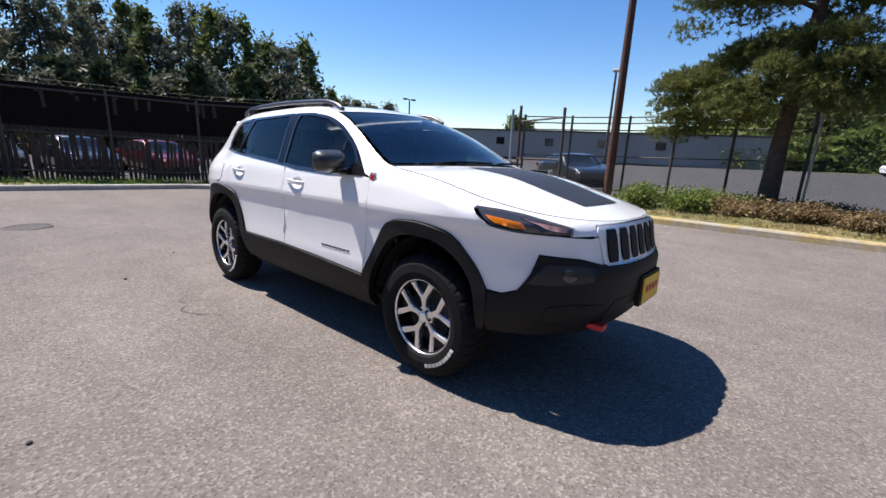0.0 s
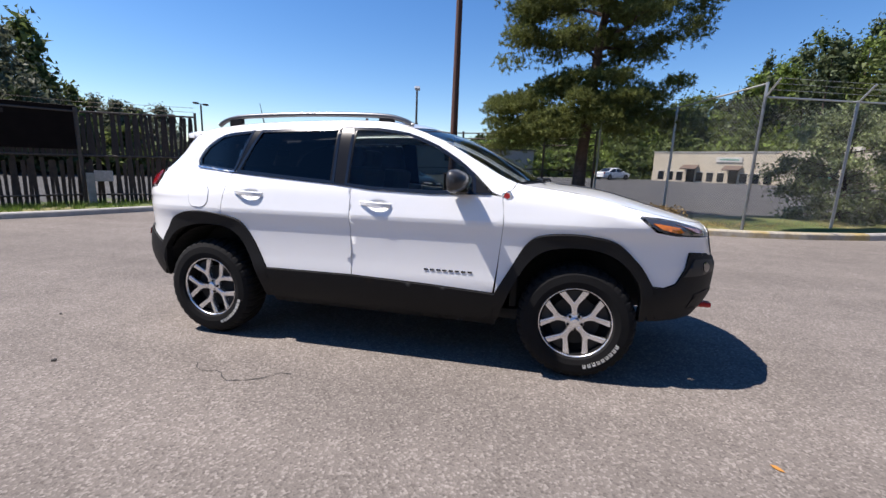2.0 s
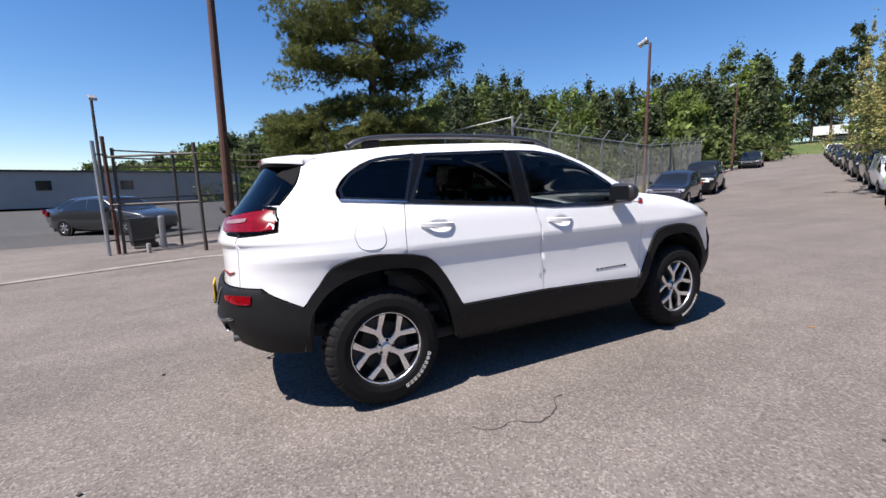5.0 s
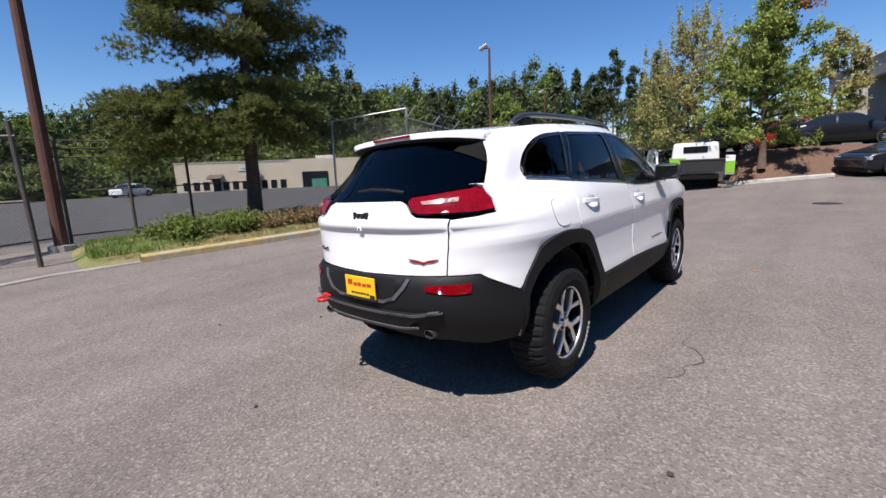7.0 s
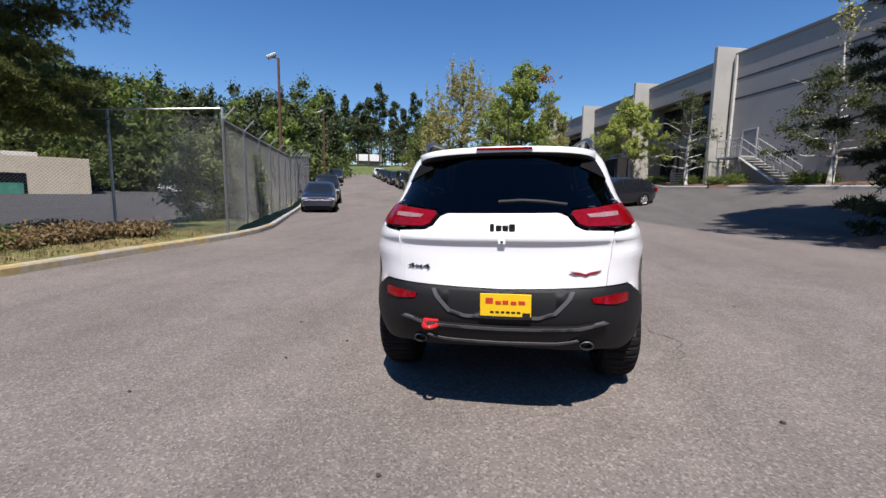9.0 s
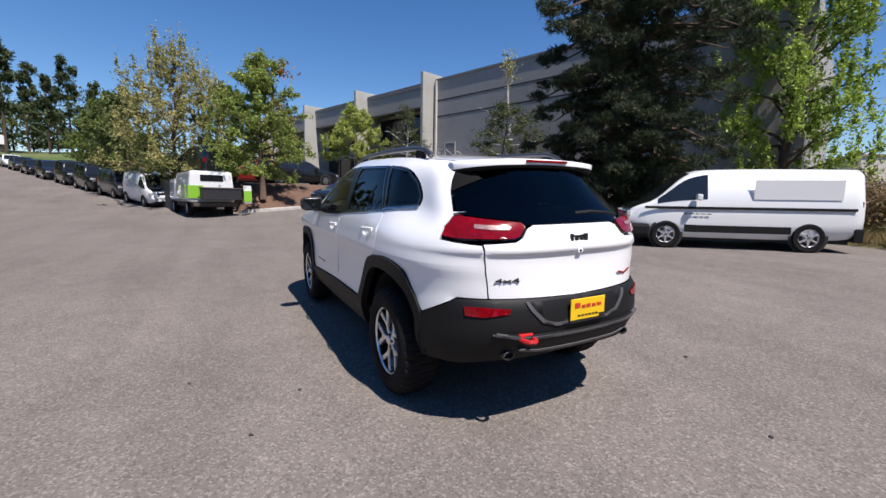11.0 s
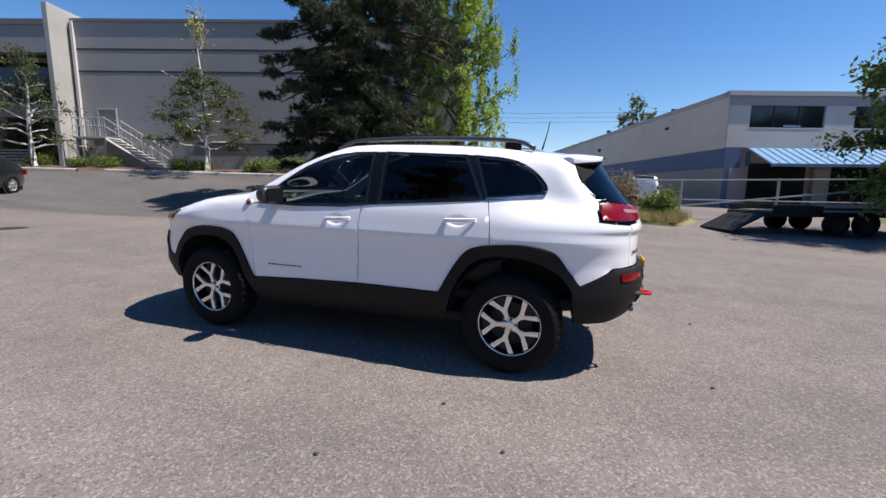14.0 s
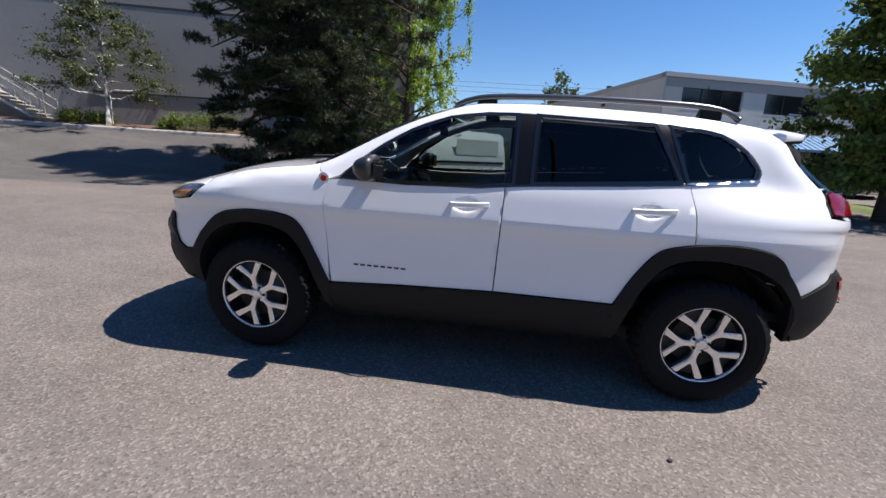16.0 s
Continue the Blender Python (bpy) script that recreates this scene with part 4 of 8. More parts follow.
for k in range(-3, 4):
    for grow, nm, mat, off in ((0.047, "slot_rim", CHROME, 0.006), (0.040, "slot", PLASTIC_BLACK, 0.010)):
        bm = bmesh.new()
        rows = []
        for z in np.linspace(0.795 - (0.052 - grow) * -0.5, 0.972 - (0.052 - grow) * 0.6, 7):
            row = []
            for s in (-1, -0.5, 0, 0.5, 1):
                pinch = 1 - 0.25 * abs((z - 0.885) / 0.09) ** 4
                x = 0.119 * k + grow * s * pinch
                aa = a_at_x(abs(x), z, True)
                q = shell(aa, z) + shell_normal(aa, z) * off
                row.append(bm.verts.new((math.copysign(q.x, x), q.y, q.z)))
            rows.append(row)
        for r0, r1 in zip(rows, rows[1:]):
            for i in range(4):
                bm.faces.new((r0[i], r0[i + 1], r1[i + 1], r1[i]))
        bmesh.ops.recalc_face_normals(bm, faces=bm.faces[:])
        part(nm, bm, mat, gr)


COLS = [math.sin(t) for t in np.linspace(-math.pi / 2, math.pi / 2, 33)]


def spanning(ys, bulge, crown, cols=COLS):
    rows = []
    for y in ys:
        e = shell(*nominal_edge(y, y, 1)[0])
        b, c = bulge(y), crown(y)
        rows.append([(e.x * s, e.y + b * (1 - s * s), e.z + c * (1 - s * s)) for s in cols])
    return rows


bulge = curve_of([(-2.2, -0.08), (-1.7, -0.04), (-0.8, 0.0), (0.12, 0.10), (0.5, 0.16), (0.95, 0.18), (1.3, 0.16), (2.0, 0.08), (3.0, 0.0)])
crown = curve_of([(-2.2, 0.02), (-1.0, 0.032), (0.12, 0.03), (0.5, 0.028), (0.95, 0.018), (1.4, 0.02), (2.2, 0.01), (3.0, 0.0)])
part("roof", patch(spanning(np.linspace(0.20, a_d - 0.06, 36), bulge, crown)), PAINT_WHITE, suv)
part("windscreen", patch(spanning(np.linspace(0.925, 0.21, 18), bulge, crown, [c * 0.97 for c in COLS]), off=-0.004), GLASS_SCREEN, suv)


def hood_rows(cols, lo=0, hi=44):
    rows = []
    a_end = a_at_x(0.64, 1.0, True)
    lip = [shell(*nominal_edge(a, a, 1)[0]) for a in np.linspace(a_end, A_FRONT, 80)]
    lx, ly, lz = [p.x for p in lip][::-1], [p.y for p in lip][::-1], [p.z for p in lip][::-1]
    front = [(np.interp(lx[-1] * abs(s), lx, ly) - ly[-1], np.interp(lx[-1] * abs(s), lx, lz) - lz[-1]) for s in cols]
    start = spanning([0.985], bulge, crown, cols)[0]
    for k in range(44):
        t = k / 43
        a = 0.985 + (a_end - 0.985) * t
        e = shell(*nominal_edge(a, a, 1)[0])
        row = []
        for s, p0, p1 in zip(cols, start, front):
            w = 1 - s * s
            y = e.y + bulge(0.985) * (1 - t) * w + p1[0] * t ** 1.5
            row.append((e.x * s, y, e.z + (0.018 + 0.045 * t * (1 - t)) * (1 - t ** 4) * w + p1[1] * t ** 3))
        rows.append(row)
    return rows[lo:hi]


hood = part("hood", patch(hood_rows(COLS)), PAINT_WHITE, suv)
decal_cols = [0.36 * c for c in np.linspace(-1, 1, 15)]
part("hood_decal", patch(hood_rows(decal_cols, 2, 36), off=0.003), material("matte_black_decal", (0.022, 0.023, 0.026), 0.5), hood, "matte black hood decal")
part("cowl", patch(spanning(np.linspace(0.99, 0.915, 4), bulge, crown), off=-0.012), PLASTIC_BLACK, suv)
for x0, x1 in ((0.55, -0.05), (-0.05, -0.55)):
    part("wiper", tube([(x0, 1.0 + 0.16 * (1 - x0 * x0), 1.255), ((x0 + x1) / 2, 1.06, 1.27), (x1, 0.99 + 0.16 * (1 - x1 * x1), 1.27)], 0.008, 6), PLASTIC_BLACK, suv)
# roof spoiler over the rear window, with its brake light and fins
rows = []
for k, (dy, dz) in enumerate(((0.20, -0.012), (0.06, 0.002), (-0.06, 0.002), (-0.15, -0.008), (-0.215, -0.018), (-0.210, -0.048))):
    e = shell(*nominal_edge(a_d - 0.05, a_d - 0.05, 1)[0])
    rows.append([(0.555 * s, e.y - 0.035 * (1 - s * s) + dy * (1 - 0.85 * s ** 8), e.z + 0.024 * (1 - s * s) + dz - 0.012 * s ** 8) for s in COLS])
# its ends turn down to meet the body
rows = [[(r[0][0] * 0.985, r[0][1], r[0][2] - 0.055)] + r + [(r[-1][0] * 0.985, r[-1][1], r[-1][2] - 0.055)] for r in rows]
sp = part("roof_spoiler", patch(rows), PAINT_WHITE, suv)
under = [[(x, y + dy, z + dz) for x, y, z in rows[5]] for dy, dz in ((0.002, -0.001), (0.006, -0.016), (0.05, -0.026), (0.14, -0.03))]
part("spoiler_underside", patch(under), PLASTIC_BLACK, sp)
part("brake_light", box((-0.165, rows[4][17][1] - 0.006, rows[4][17][2] - 0.018), (0.165, rows[4][17][1] + 0.02, rows[4][17][2] - 0.003), 0.004), RED_LENS, sp)
for sx in (1, -1):
    part("side_fin", skin(XR((0.515, 1.558), (0.532, 1.53), (0.604, 1.395)) + Y((-1.86, 1.47), (-1.72, 1.560)), off=0.004, depth=0.012, grid=0.03, flip=sx), ALLOY_DARK, sp)
part("wiper", tube([(0.34, -2.175, 1.262), (0.22, -2.19, 1.278), (0.10, -2.195, 1.285), (-0.02, -2.195, 1.278)], 0.010, 6), PLASTIC_BLACK, gate)
part("antenna", tube([(0.01, -1.43, 1.655), (0.01, -1.462, 1.78), (0.01, -1.482, 1.89)], [0.008, 0.004, 0.003], 6), PLASTIC_BLACK, suv)
# tailgate badges and camera
bm = bmesh.new()
for k, (w, h) in enumerate(((0.024, 0.052), (0.032, 0.036), (0.032, 0.036), (0.034, 0.05))):
    x = -0.053 + 0.0355 * k
    add_box(bm, (x - w / 2, -0.008, -h / 2), (x + w / 2, 0.006, h / 2), 0.005, Matrix.Translation((0, shell(A_REAR, 1.135).y, 1.135)))
part("maker_badge", bm, GLOSS_BLACK, gate, "dark maker's badge as plain blocks")
bm = box((-0.020, -0.004, -0.013), (0.020, 0.01, 0.013), 0.005, Matrix.Translation((0.0, -2.236, 1.064)))
part("camera_housing", bm, PAINT_WHITE, gate)
part("camera_eye", box((-0.007, -0.007, -0.007), (0.007, 0.0, 0.007), 0.003, Matrix.Translation((0.0, -2.236, 1.064))), GLOSS_BLACK, gate)
txt = bpy.data.curves.new("four_wheel_badge", "FONT")
txt.body, txt.size, txt.extrude, txt.align_x = "4x4", 0.056, 0.003, "CENTER"
tob = new("four_wheel_badge", txt)
tob.data.materials.append(GLOSS_BLACK)
p4 = shell(a_at_x(0.47, 0.925, False), 0.925)
n4 = shell_normal(a_at_x(0.47, 0.925, False), 0.925)
tob.matrix_world = pose(-0.47, p4.y - 0.003, 0.905, 90, 0, -math.degrees(math.atan2(n4.x, -n4.y))) @ Matrix.Diagonal((1.75, 0.66, 1, 1))
tob.parent = gate
wing = extruded([(-0.09, 0.012), (-0.03, 0.004), (0, -0.006), (0.03, 0.004), (0.09, 0.012), (0.06, -0.006), (0.02, -0.012), (0, -0.022), (-0.02, -0.012), (-0.06, -0.006)], 0, 0.006)
bmesh.ops.transform(wing, matrix=pose(0.445, shell(a_at_x(0.445, 0.895, False), 0.895).y + 0.001, 0.895, 90, 0, math.degrees(math.atan2(n4.x, -n4.y))), verts=wing.verts[:])
part("trim_badge", wing, material("red_and_black_badge", (0.22, 0.02, 0.02), 0.4), gate, "winged dark red badge")
pl = part("number_plate", box((-0.135, -0.008, -0.062), (0.135, 0.0, 0.062), 0.003, Matrix.Translation((0.025, -2.288, 0.732))), PLATE_YELLOW, suv, "yellow dealer plate with illegible print")
bm = bmesh.new()
for k, (x, w, z, h) in enumerate(((-0.09, 0.04, 0.02, 0.05), (-0.04, 0.03, 0.01, 0.03), (0.0, 0.03, 0.012, 0.035), (0.045, 0.03, 0.01, 0.03), (0.09, 0.035, 0.012, 0.03))):
    add_box(bm, (0.025 + x * 0.95 - w / 2, -2.2985, 0.737 + z - h * 0.3), (0.025 + x * 0.95 + w / 2, -2.295, 0.737 + z + h * 0.3))
part("plate_print", bm, PLATE_RED, pl)
bm = bmesh.new()
for k in range(6):
    add_box(bm, (-0.055 + 0.028 * k, -2.2985, 0.690), (-0.036 + 0.028 * k, -2.295, 0.700))
part("plate_small_print", bm, GLOSS_BLACK, pl)
part("plate_holder", box((-0.115, -2.300, 0.662), (0.165, -2.286, 0.672), 0.002), GLOSS_BLACK, pl)
part("plate_sticker", box((0.115, -2.300, 0.674), (0.155, -2.2965, 0.694), 0.0), GLOSS_BLACK, pl)
pf = part("number_plate", box((-0.15, 0.0, -0.075), (0.15, 0.008, 0.075), 0.003, Matrix.Translation((-0.08, 2.32, 0.60))), PLATE_YELLOW, suv, "yellow dealer plate on a black holder")
part("plate_holder", box((-0.17, -0.03, -0.09), (0.17, -0.001, 0.09), 0.006, Matrix.Translation((-0.08, 2.32, 0.60))), PLASTIC_BLACK, pf)
bm = bmesh.new()
for k in range(4):
    add_box(bm, (-0.19 + 0.06 * k, 2.3285, 0.585), (-0.15 + 0.06 * k, 2.3305, 0.625))
part("plate_print", bm, PLATE_RED, pf)
for x in (-0.42, 0.42):
    part("tow_hook", box((x - 0.035, 2.11, 0.44), (x + 0.035, 2.26, 0.475), 0.012), RED_PAINT, suv, "red tow hook")
hook = bmesh.new()
for k in range(12):
    t0, t1 = math.pi * (1 + k / 12), math.pi * (1 + (k + 1) / 12)
    add_tube(hook, [(-0.39 + 0.036 * math.cos(t0), -2.27 + 0.05 * math.sin(t0), 0.60), (-0.39 + 0.036 * math.cos(t1), -2.27 + 0.05 * math.sin(t1), 0.60)], 0.013, 6)
for x in (-0.426, -0.354):
    add_tube(hook, [(x, -2.275, 0.60), (x, -2.14, 0.605)], 0.013, 6)
add_box(hook, (-0.435, -2.262, 0.607), (-0.345, -2.16, 0.628), 0.008)
part("tow_hook", hook, RED_PAINT, suv, "red tow hook")
for x in (-0.45, 0.45):
    tip = revolve([(0.038, -0.16), (0.038, 0.0), (0.033, 0.002), (0.032, -0.12), (0.0, -0.12)], 20)
    bmesh.ops.transform(tip, matrix=Matrix.Translation((x * 1.03, -2.200, 0.494)) @ Matrix.Rotation(radians(-90), 4, "Z") @ Matrix.Diagonal((1, 0.98, 0.66, 1)), verts=tip.verts[:])
    part("exhaust_tip", tip, EXHAUST, suv)
# underbody and cabin
part("underbody", box((-0.70, -1.60, 0.30), (0.70, 1.65, 0.38), 0.03), DARK_CLOTH, suv)
part("cabin_floor", box((-0.70, -2.0, 0.50), (0.70, 0.95, 0.56), 0.01), DARK_CLOTH, suv)
# added box that keeps sunlight from leaking past the cabin floor's rear end
part("rear_leak_block", box((-0.60, -2.13, 0.60), (0.60, -1.86, 0.66), 0.01), DARK_CLOTH, suv)
part("luggage_cover", box((-0.62, -1.95, 1.0), (0.62, -1.05, 1.03), 0.01), DARK_CLOTH, suv)
# unseen box added to block sun through the hood and nose gaps
part("front_leak_block", box((-0.5, 0.99, 0.45), (0.5, 1.97, 0.92), 0.03), DARK_CLOTH, suv)
part("bulkhead", box((-0.72, 0.93, 0.4), (0.72, 0.98, 1.14), 0.01), DARK_CLOTH, suv)
part("dashboard", box((-0.70, 0.50, 0.80), (0.70, 0.93, 1.13), 0.07), DARK_CLOTH, suv)
wheel_ring = bmesh.new()
for k in range(24):
    t0, t1 = 2 * math.pi * k / 24, 2 * math.pi * (k + 1) / 24
    add_tube(wheel_ring, [(0.18 * math.cos(t0), 0.18 * math.sin(t0), 0), (0.18 * math.cos(t1), 0.18 * math.sin(t1), 0)], 0.016, 6, False)
add_box(wheel_ring, (-0.17, -0.03, -0.02), (0.17, 0.03, 0.01), 0.01)
bmesh.ops.transform(wheel_ring, matrix=pose(-0.36, 0.40, 1.05, 65, 0, 0), verts=wheel_ring.verts[:])
part("steering_wheel", wheel_ring, DARK_CLOTH, suv)
SEAT = material("black_seat_leather", (0.03, 0.03, 0.032), 0.55, vary=0.1, scale=10)
for x in (-0.36, 0.36):
    st = part("seat", box((x - 0.25, -0.42, 0.60), (x + 0.25, 0.12, 0.80), 0.06), SEAT, suv)
    part("seat_back", box((-0.25, -0.07, 0.0), (0.25, 0.07, 0.60), 0.06, pose(x, -0.38, 0.74, -12, 0, 0)), SEAT, st)
    part("headrest", box((-0.14, -0.05, 0.0), (0.14, 0.05, 0.17), 0.04, pose(x, -0.53, 1.33, -8, 0, 0)), SEAT, st)
st = part("rear_bench", box((-0.62, -1.25, 0.60), (0.62, -0.72, 0.82), 0.06), SEAT, suv)
part("bench_back", box((-0.62, -0.07, 0.0), (0.62, 0.07, 0.58), 0.06, pose(0, -1.22, 0.76, -16, 0, 0)), SEAT, st)
part("inner_mirror", box((-0.12, 0.30, 1.46), (0.12, 0.33, 1.52), 0.012), DARK_CLOTH, suv)

# wheels
TYRE = [(0.225, 0.885), (0.235, 0.902), (0.27, 0.909), (0.315, 0.905), (0.345, 0.890), (0.362, 0.866), (0.368, 0.85), (0.370, 0.78), (0.368, 0.71), (0.352, 0.675), (0.315, 0.66), (0.24, 0.67), (0.225, 0.68)]
tyre_me = revolve([(r, h - 0.785) for r, h in TYRE], 144)
for v in tyre_me.verts:
    r = math.hypot(v.co.y, v.co.z)
    if r > 0.34:
        k = int(round(math.atan2(v.co.z, v.co.y) / (2 * math.pi) * 144)) + (2 if v.co.x > 0.02 else 0)
        if k % 4 == 0:
            f = (r - 0.011 * (1 if r > 0.36 else 0.5)) / r
            v.co.y, v.co.z = v.co.y * f, v.co.z * f
letter = bmesh.new()
add_box(letter, (0.1225, -0.010, 0.272), (0.1290, -0.003, 0.293))
add_box(letter, (0.1225, -0.003, 0.286), (0.1290, 0.009, 0.293))
add_box(letter, (0.1225, 0.004, 0.272), (0.1290, 0.009, 0.286))
rim_me = revolve([(0.224, 0.096), (0.229, 0.102), (0.224, 0.106), (0.219, 0.098), (0.216, 0.085)], 56)
for f in rim_me.faces:
    f.smooth = True
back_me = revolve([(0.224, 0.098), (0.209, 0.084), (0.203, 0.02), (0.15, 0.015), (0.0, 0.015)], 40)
disc_me = revolve([(0.155, 0.024), (0.155, 0.034), (0.06, 0.034), (0.06, 0.02)], 40)
cap_me = revolve([(0.062, 0.016), (0.060, 0.070), (0.056, 0.076), (0.034, 0.080), (0.031, 0.092), (0.024, 0.096), (0.0, 0.096)], 30)


def spoke_mesh():
    """A Y-shaped spoke: a short stem that parts into two arms to the rim."""
    outline = []
    outline += [(-0.016, 0.040), (-0.016, 0.085), (-0.024, 0.112)]
    outline += [(0.217 * math.sin(-0.45), 0.217 * math.cos(-0.45)), (0.219 * math.sin(-0.27), 0.219 * math.cos(-0.27))]
    outline += [(-0.006, 0.136), (0.006, 0.136)]
    outline += [(0.219 * math.sin(0.27), 0.219 * math.cos(0.27)), (0.217 * math.sin(0.45), 0.217 * math.cos(0.45))]
    outline += [(0.024, 0.112), (0.016, 0.085), (0.016, 0.040)]
    bm = extruded(outline[::-1], 0.05, 0.088, 0.006)
    for v in bm.verts:
        r = math.hypot(v.co.x, v.co.y)
        v.co.z += 0.012 * (r / 0.217) ** 2 - 0.006
    bmesh.ops.transform(bm, matrix=Matrix(((0, 0, 1, 0), (1, 0, 0, 0), (0, 1, 0, 0), (0, 0, 0, 1))), verts=bm.verts[:])
    return bm


def pocket_mesh():
    """The recessed web between the two arms of a spoke."""
    bm = extruded([(-0.006, 0.125), (0.006, 0.125), (0.216 * math.sin(0.29), 0.216 * math.cos(0.29)), (0.216 * math.sin(-0.29), 0.216 * math.cos(-0.29))], 0.040, 0.056, 0.003)
    bmesh.ops.transform(bm, matrix=Matrix(((0, 0, 1, 0), (1, 0, 0, 0), (0, 1, 0, 0), (0, 0, 0, 1))), verts=bm.verts[:])
    return bm


def finished(bm, name, mat):
    me = bpy.data.meshes.new(name)
    bm.normal_update()
    bm.to_mesh(me)
    bm.free()
    me.materials.append(mat)
    return me


# rim backs and spoke webs near black, lip and spokes bright
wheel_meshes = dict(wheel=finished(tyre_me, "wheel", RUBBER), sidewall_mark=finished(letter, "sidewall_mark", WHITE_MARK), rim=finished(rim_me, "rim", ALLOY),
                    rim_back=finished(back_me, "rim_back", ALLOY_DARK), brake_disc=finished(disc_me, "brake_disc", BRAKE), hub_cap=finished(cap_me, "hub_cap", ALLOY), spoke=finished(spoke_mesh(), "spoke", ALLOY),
                    spoke_pocket=finished(pocket_mesh(), "spoke_pocket", material("near_black_spoke_web", (0.022, 0.022, 0.024), 0.45, metal=0.2)))
nut = finished(revolve([(0.009, 0.0), (0.009, 0.022), (0.0, 0.024)], 6), "wheel_nut", ALLOY_DARK)
for flip in (1, -1):
    for y, turn in ((1.36, 0.087 if flip > 0 else 0.244), (-1.36, 0.40 if flip > 0 else 0.384)):
        w = new("wheel", wheel_meshes["wheel"])
        w.parent = suv
        w.matrix_local = Matrix.Translation((flip * 0.768, y, 0.375)) @ (Matrix.Rotation(math.pi, 4, "Z") if flip < 0 else Matrix.Identity(4)) @ Matrix.Rotation(turn, 4, "X")
        for k in range(9 if flip > 0 else 0):      # raised white letters, left out on the left wheels, where shade hides them
            c = new("sidewall_mark", wheel_meshes["sidewall_mark"])
            c.parent = w
            c.matrix_local = Matrix.Rotation(radians(-140 if y > 0 else -132) - turn + (k - 4) * 0.108, 4, "X")
        for nm in ("rim", "rim_back", "brake_disc", "hub_cap"):
            c = new(nm, wheel_meshes[nm])
            c.parent = w
        for k in range(5):
            c = new("spoke", wheel_meshes["spoke"])
            c.parent = w
            c.matrix_local = Matrix.Rotation(2 * math.pi * k / 5, 4, "X")
            c = new("spoke_pocket", wheel_meshes["spoke_pocket"])
            c.parent = w
            c.matrix_local = Matrix.Rotation(2 * math.pi * k / 5, 4, "X")
            c = new("wheel_nut", nut)
            c.parent = w
            c.matrix_local = Matrix.Rotation(2 * math.pi * (k + 0.5) / 5, 4, "X") @ Matrix.Translation((0.064, 0, 0.046))

# ---- buildings ----


def frame_at(origin, along_dir):
    """A pose whose x runs along a wall and whose y points into the building."""
    a = Vector(along_dir).normalized()
    n = Vector((-a.y, a.x, 0))
    m = Matrix.Identity(4)
    m.col[0][:3], m.col[1][:3], m.col[2][:3], m.col[3][:3] = a, n, (0, 0, 1), origin
    return m


WINDOW_DARK = material("dark_window_glass", (0.012, 0.014, 0.017), 0.08, spec=0.6)
STAIR_GREY = material("painted_stair_steel", (0.42, 0.42, 0.41), 0.6, metal=0.2, vary=0.1, scale=6)
DOOR_GREY = material("grey_steel_door", (0.20, 0.20, 0.205), 0.6, vary=0.05)
ROOF_DARK = material("dark_roof_felt", (0.06, 0.06, 0.06), 0.9, vary=0.1)

# grey tilt-up building: x runs from the far north corner southwards along its west front
B0 = Vector((2.2, 58.3, 0))
grey = thing("grey_warehouse", frame_at(B0, -ROAD), "tall grey concrete tilt-up warehouse with pale upright fins", "building")
P1_AT = (Vector((12.5, 26.6, 0)) - B0).dot(-ROAD)
TOP, BASE = 10.15, 0.3
south = P1_AT + 23.0


def gpart(name, lo, hi, mat, bevel=0.0, label="", parent=None):
    return part(name, box(lo, hi, bevel), mat, parent or grey, label)


gpart("wall", (P1_AT + 1.45, 0.0, BASE), (south, 18.0, TOP), WALL_GREY)
gpart("parapet", (P1_AT + 1.45, -0.06, TOP - 0.12), (south + 0.06, 0.25, TOP + 0.04), material("dark_grey_coping", (0.17, 0.165, 0.16), 0.8, vary=0.08))
gpart("roof", (0.0, 0.3, TOP - 0.5), (P1_AT + 1.4, 18.0, TOP - 0.3), ROOF_DARK)
for z in (8.62, 7.46):
    gpart("reveal", (P1_AT + 1.6, -0.012, z - 0.05), (south, 0.01, z + 0.05), JOINT)
# wall bays between the fins, with a recess of dark glazing under a plain head
FIN_GREY = material("pale_fin_concrete", (0.38, 0.37, 0.335), 0.85, vary=0.06, scale=1.2, bump=0.12, bump_scale=25, second=(0.33, 0.32, 0.29), second_scale=0.4)
fins = [P1_AT, P1_AT - 8.5, P1_AT - 17.5, P1_AT - 26.5]
for k, f in enumerate(fins):
    gpart("fin", (f + 1.05, -1.2, BASE), (f + 1.32, 2.25, TOP + 0.42), FIN_GREY, 0.02, "pale concrete fin")
    lo = (fins[k + 1] + 1.32) if k + 1 < len(fins) else 0.0
    hi = f + 1.05
    if hi - lo < 1:
        continue
    gpart("bay_head", (lo + 0.003, 0.05, 8.45), (hi - 0.003, 0.6, TOP), WALL_GREY)
    gpart("bay_coping", (lo, 0.0, TOP - 0.28), (hi, 0.5, TOP + 0.03), material("bay_coping_grey", (0.17, 0.165, 0.16), 0.8))
    gpart("bay_wall", (lo, 1.6, BASE), (hi, 2.2, 8.6), WALL_GREY)
    n = 4
    w = (hi - lo) / n
    for i in range(n):
        for z0, z1 in ((2.6, 5.2), (6.0, 8.3)):
            pane = gpart("window", (lo + i * w + 0.12, 1.54, z0), (lo + (i + 1) * w - 0.12, 1.62, z1), WINDOW_DARK)
            part("mullion", box((lo + i * w + 0.02, 1.50, z0), (lo + i * w + 0.11, 1.64, z1)), JOINT, pane)
gpart("downpipe", (P1_AT + 1.5, -0.14, 2.2), (P1_AT + 1.64, 0.0, TOP - 0.1), WALL_PALE)
dx = P1_AT + 2.55
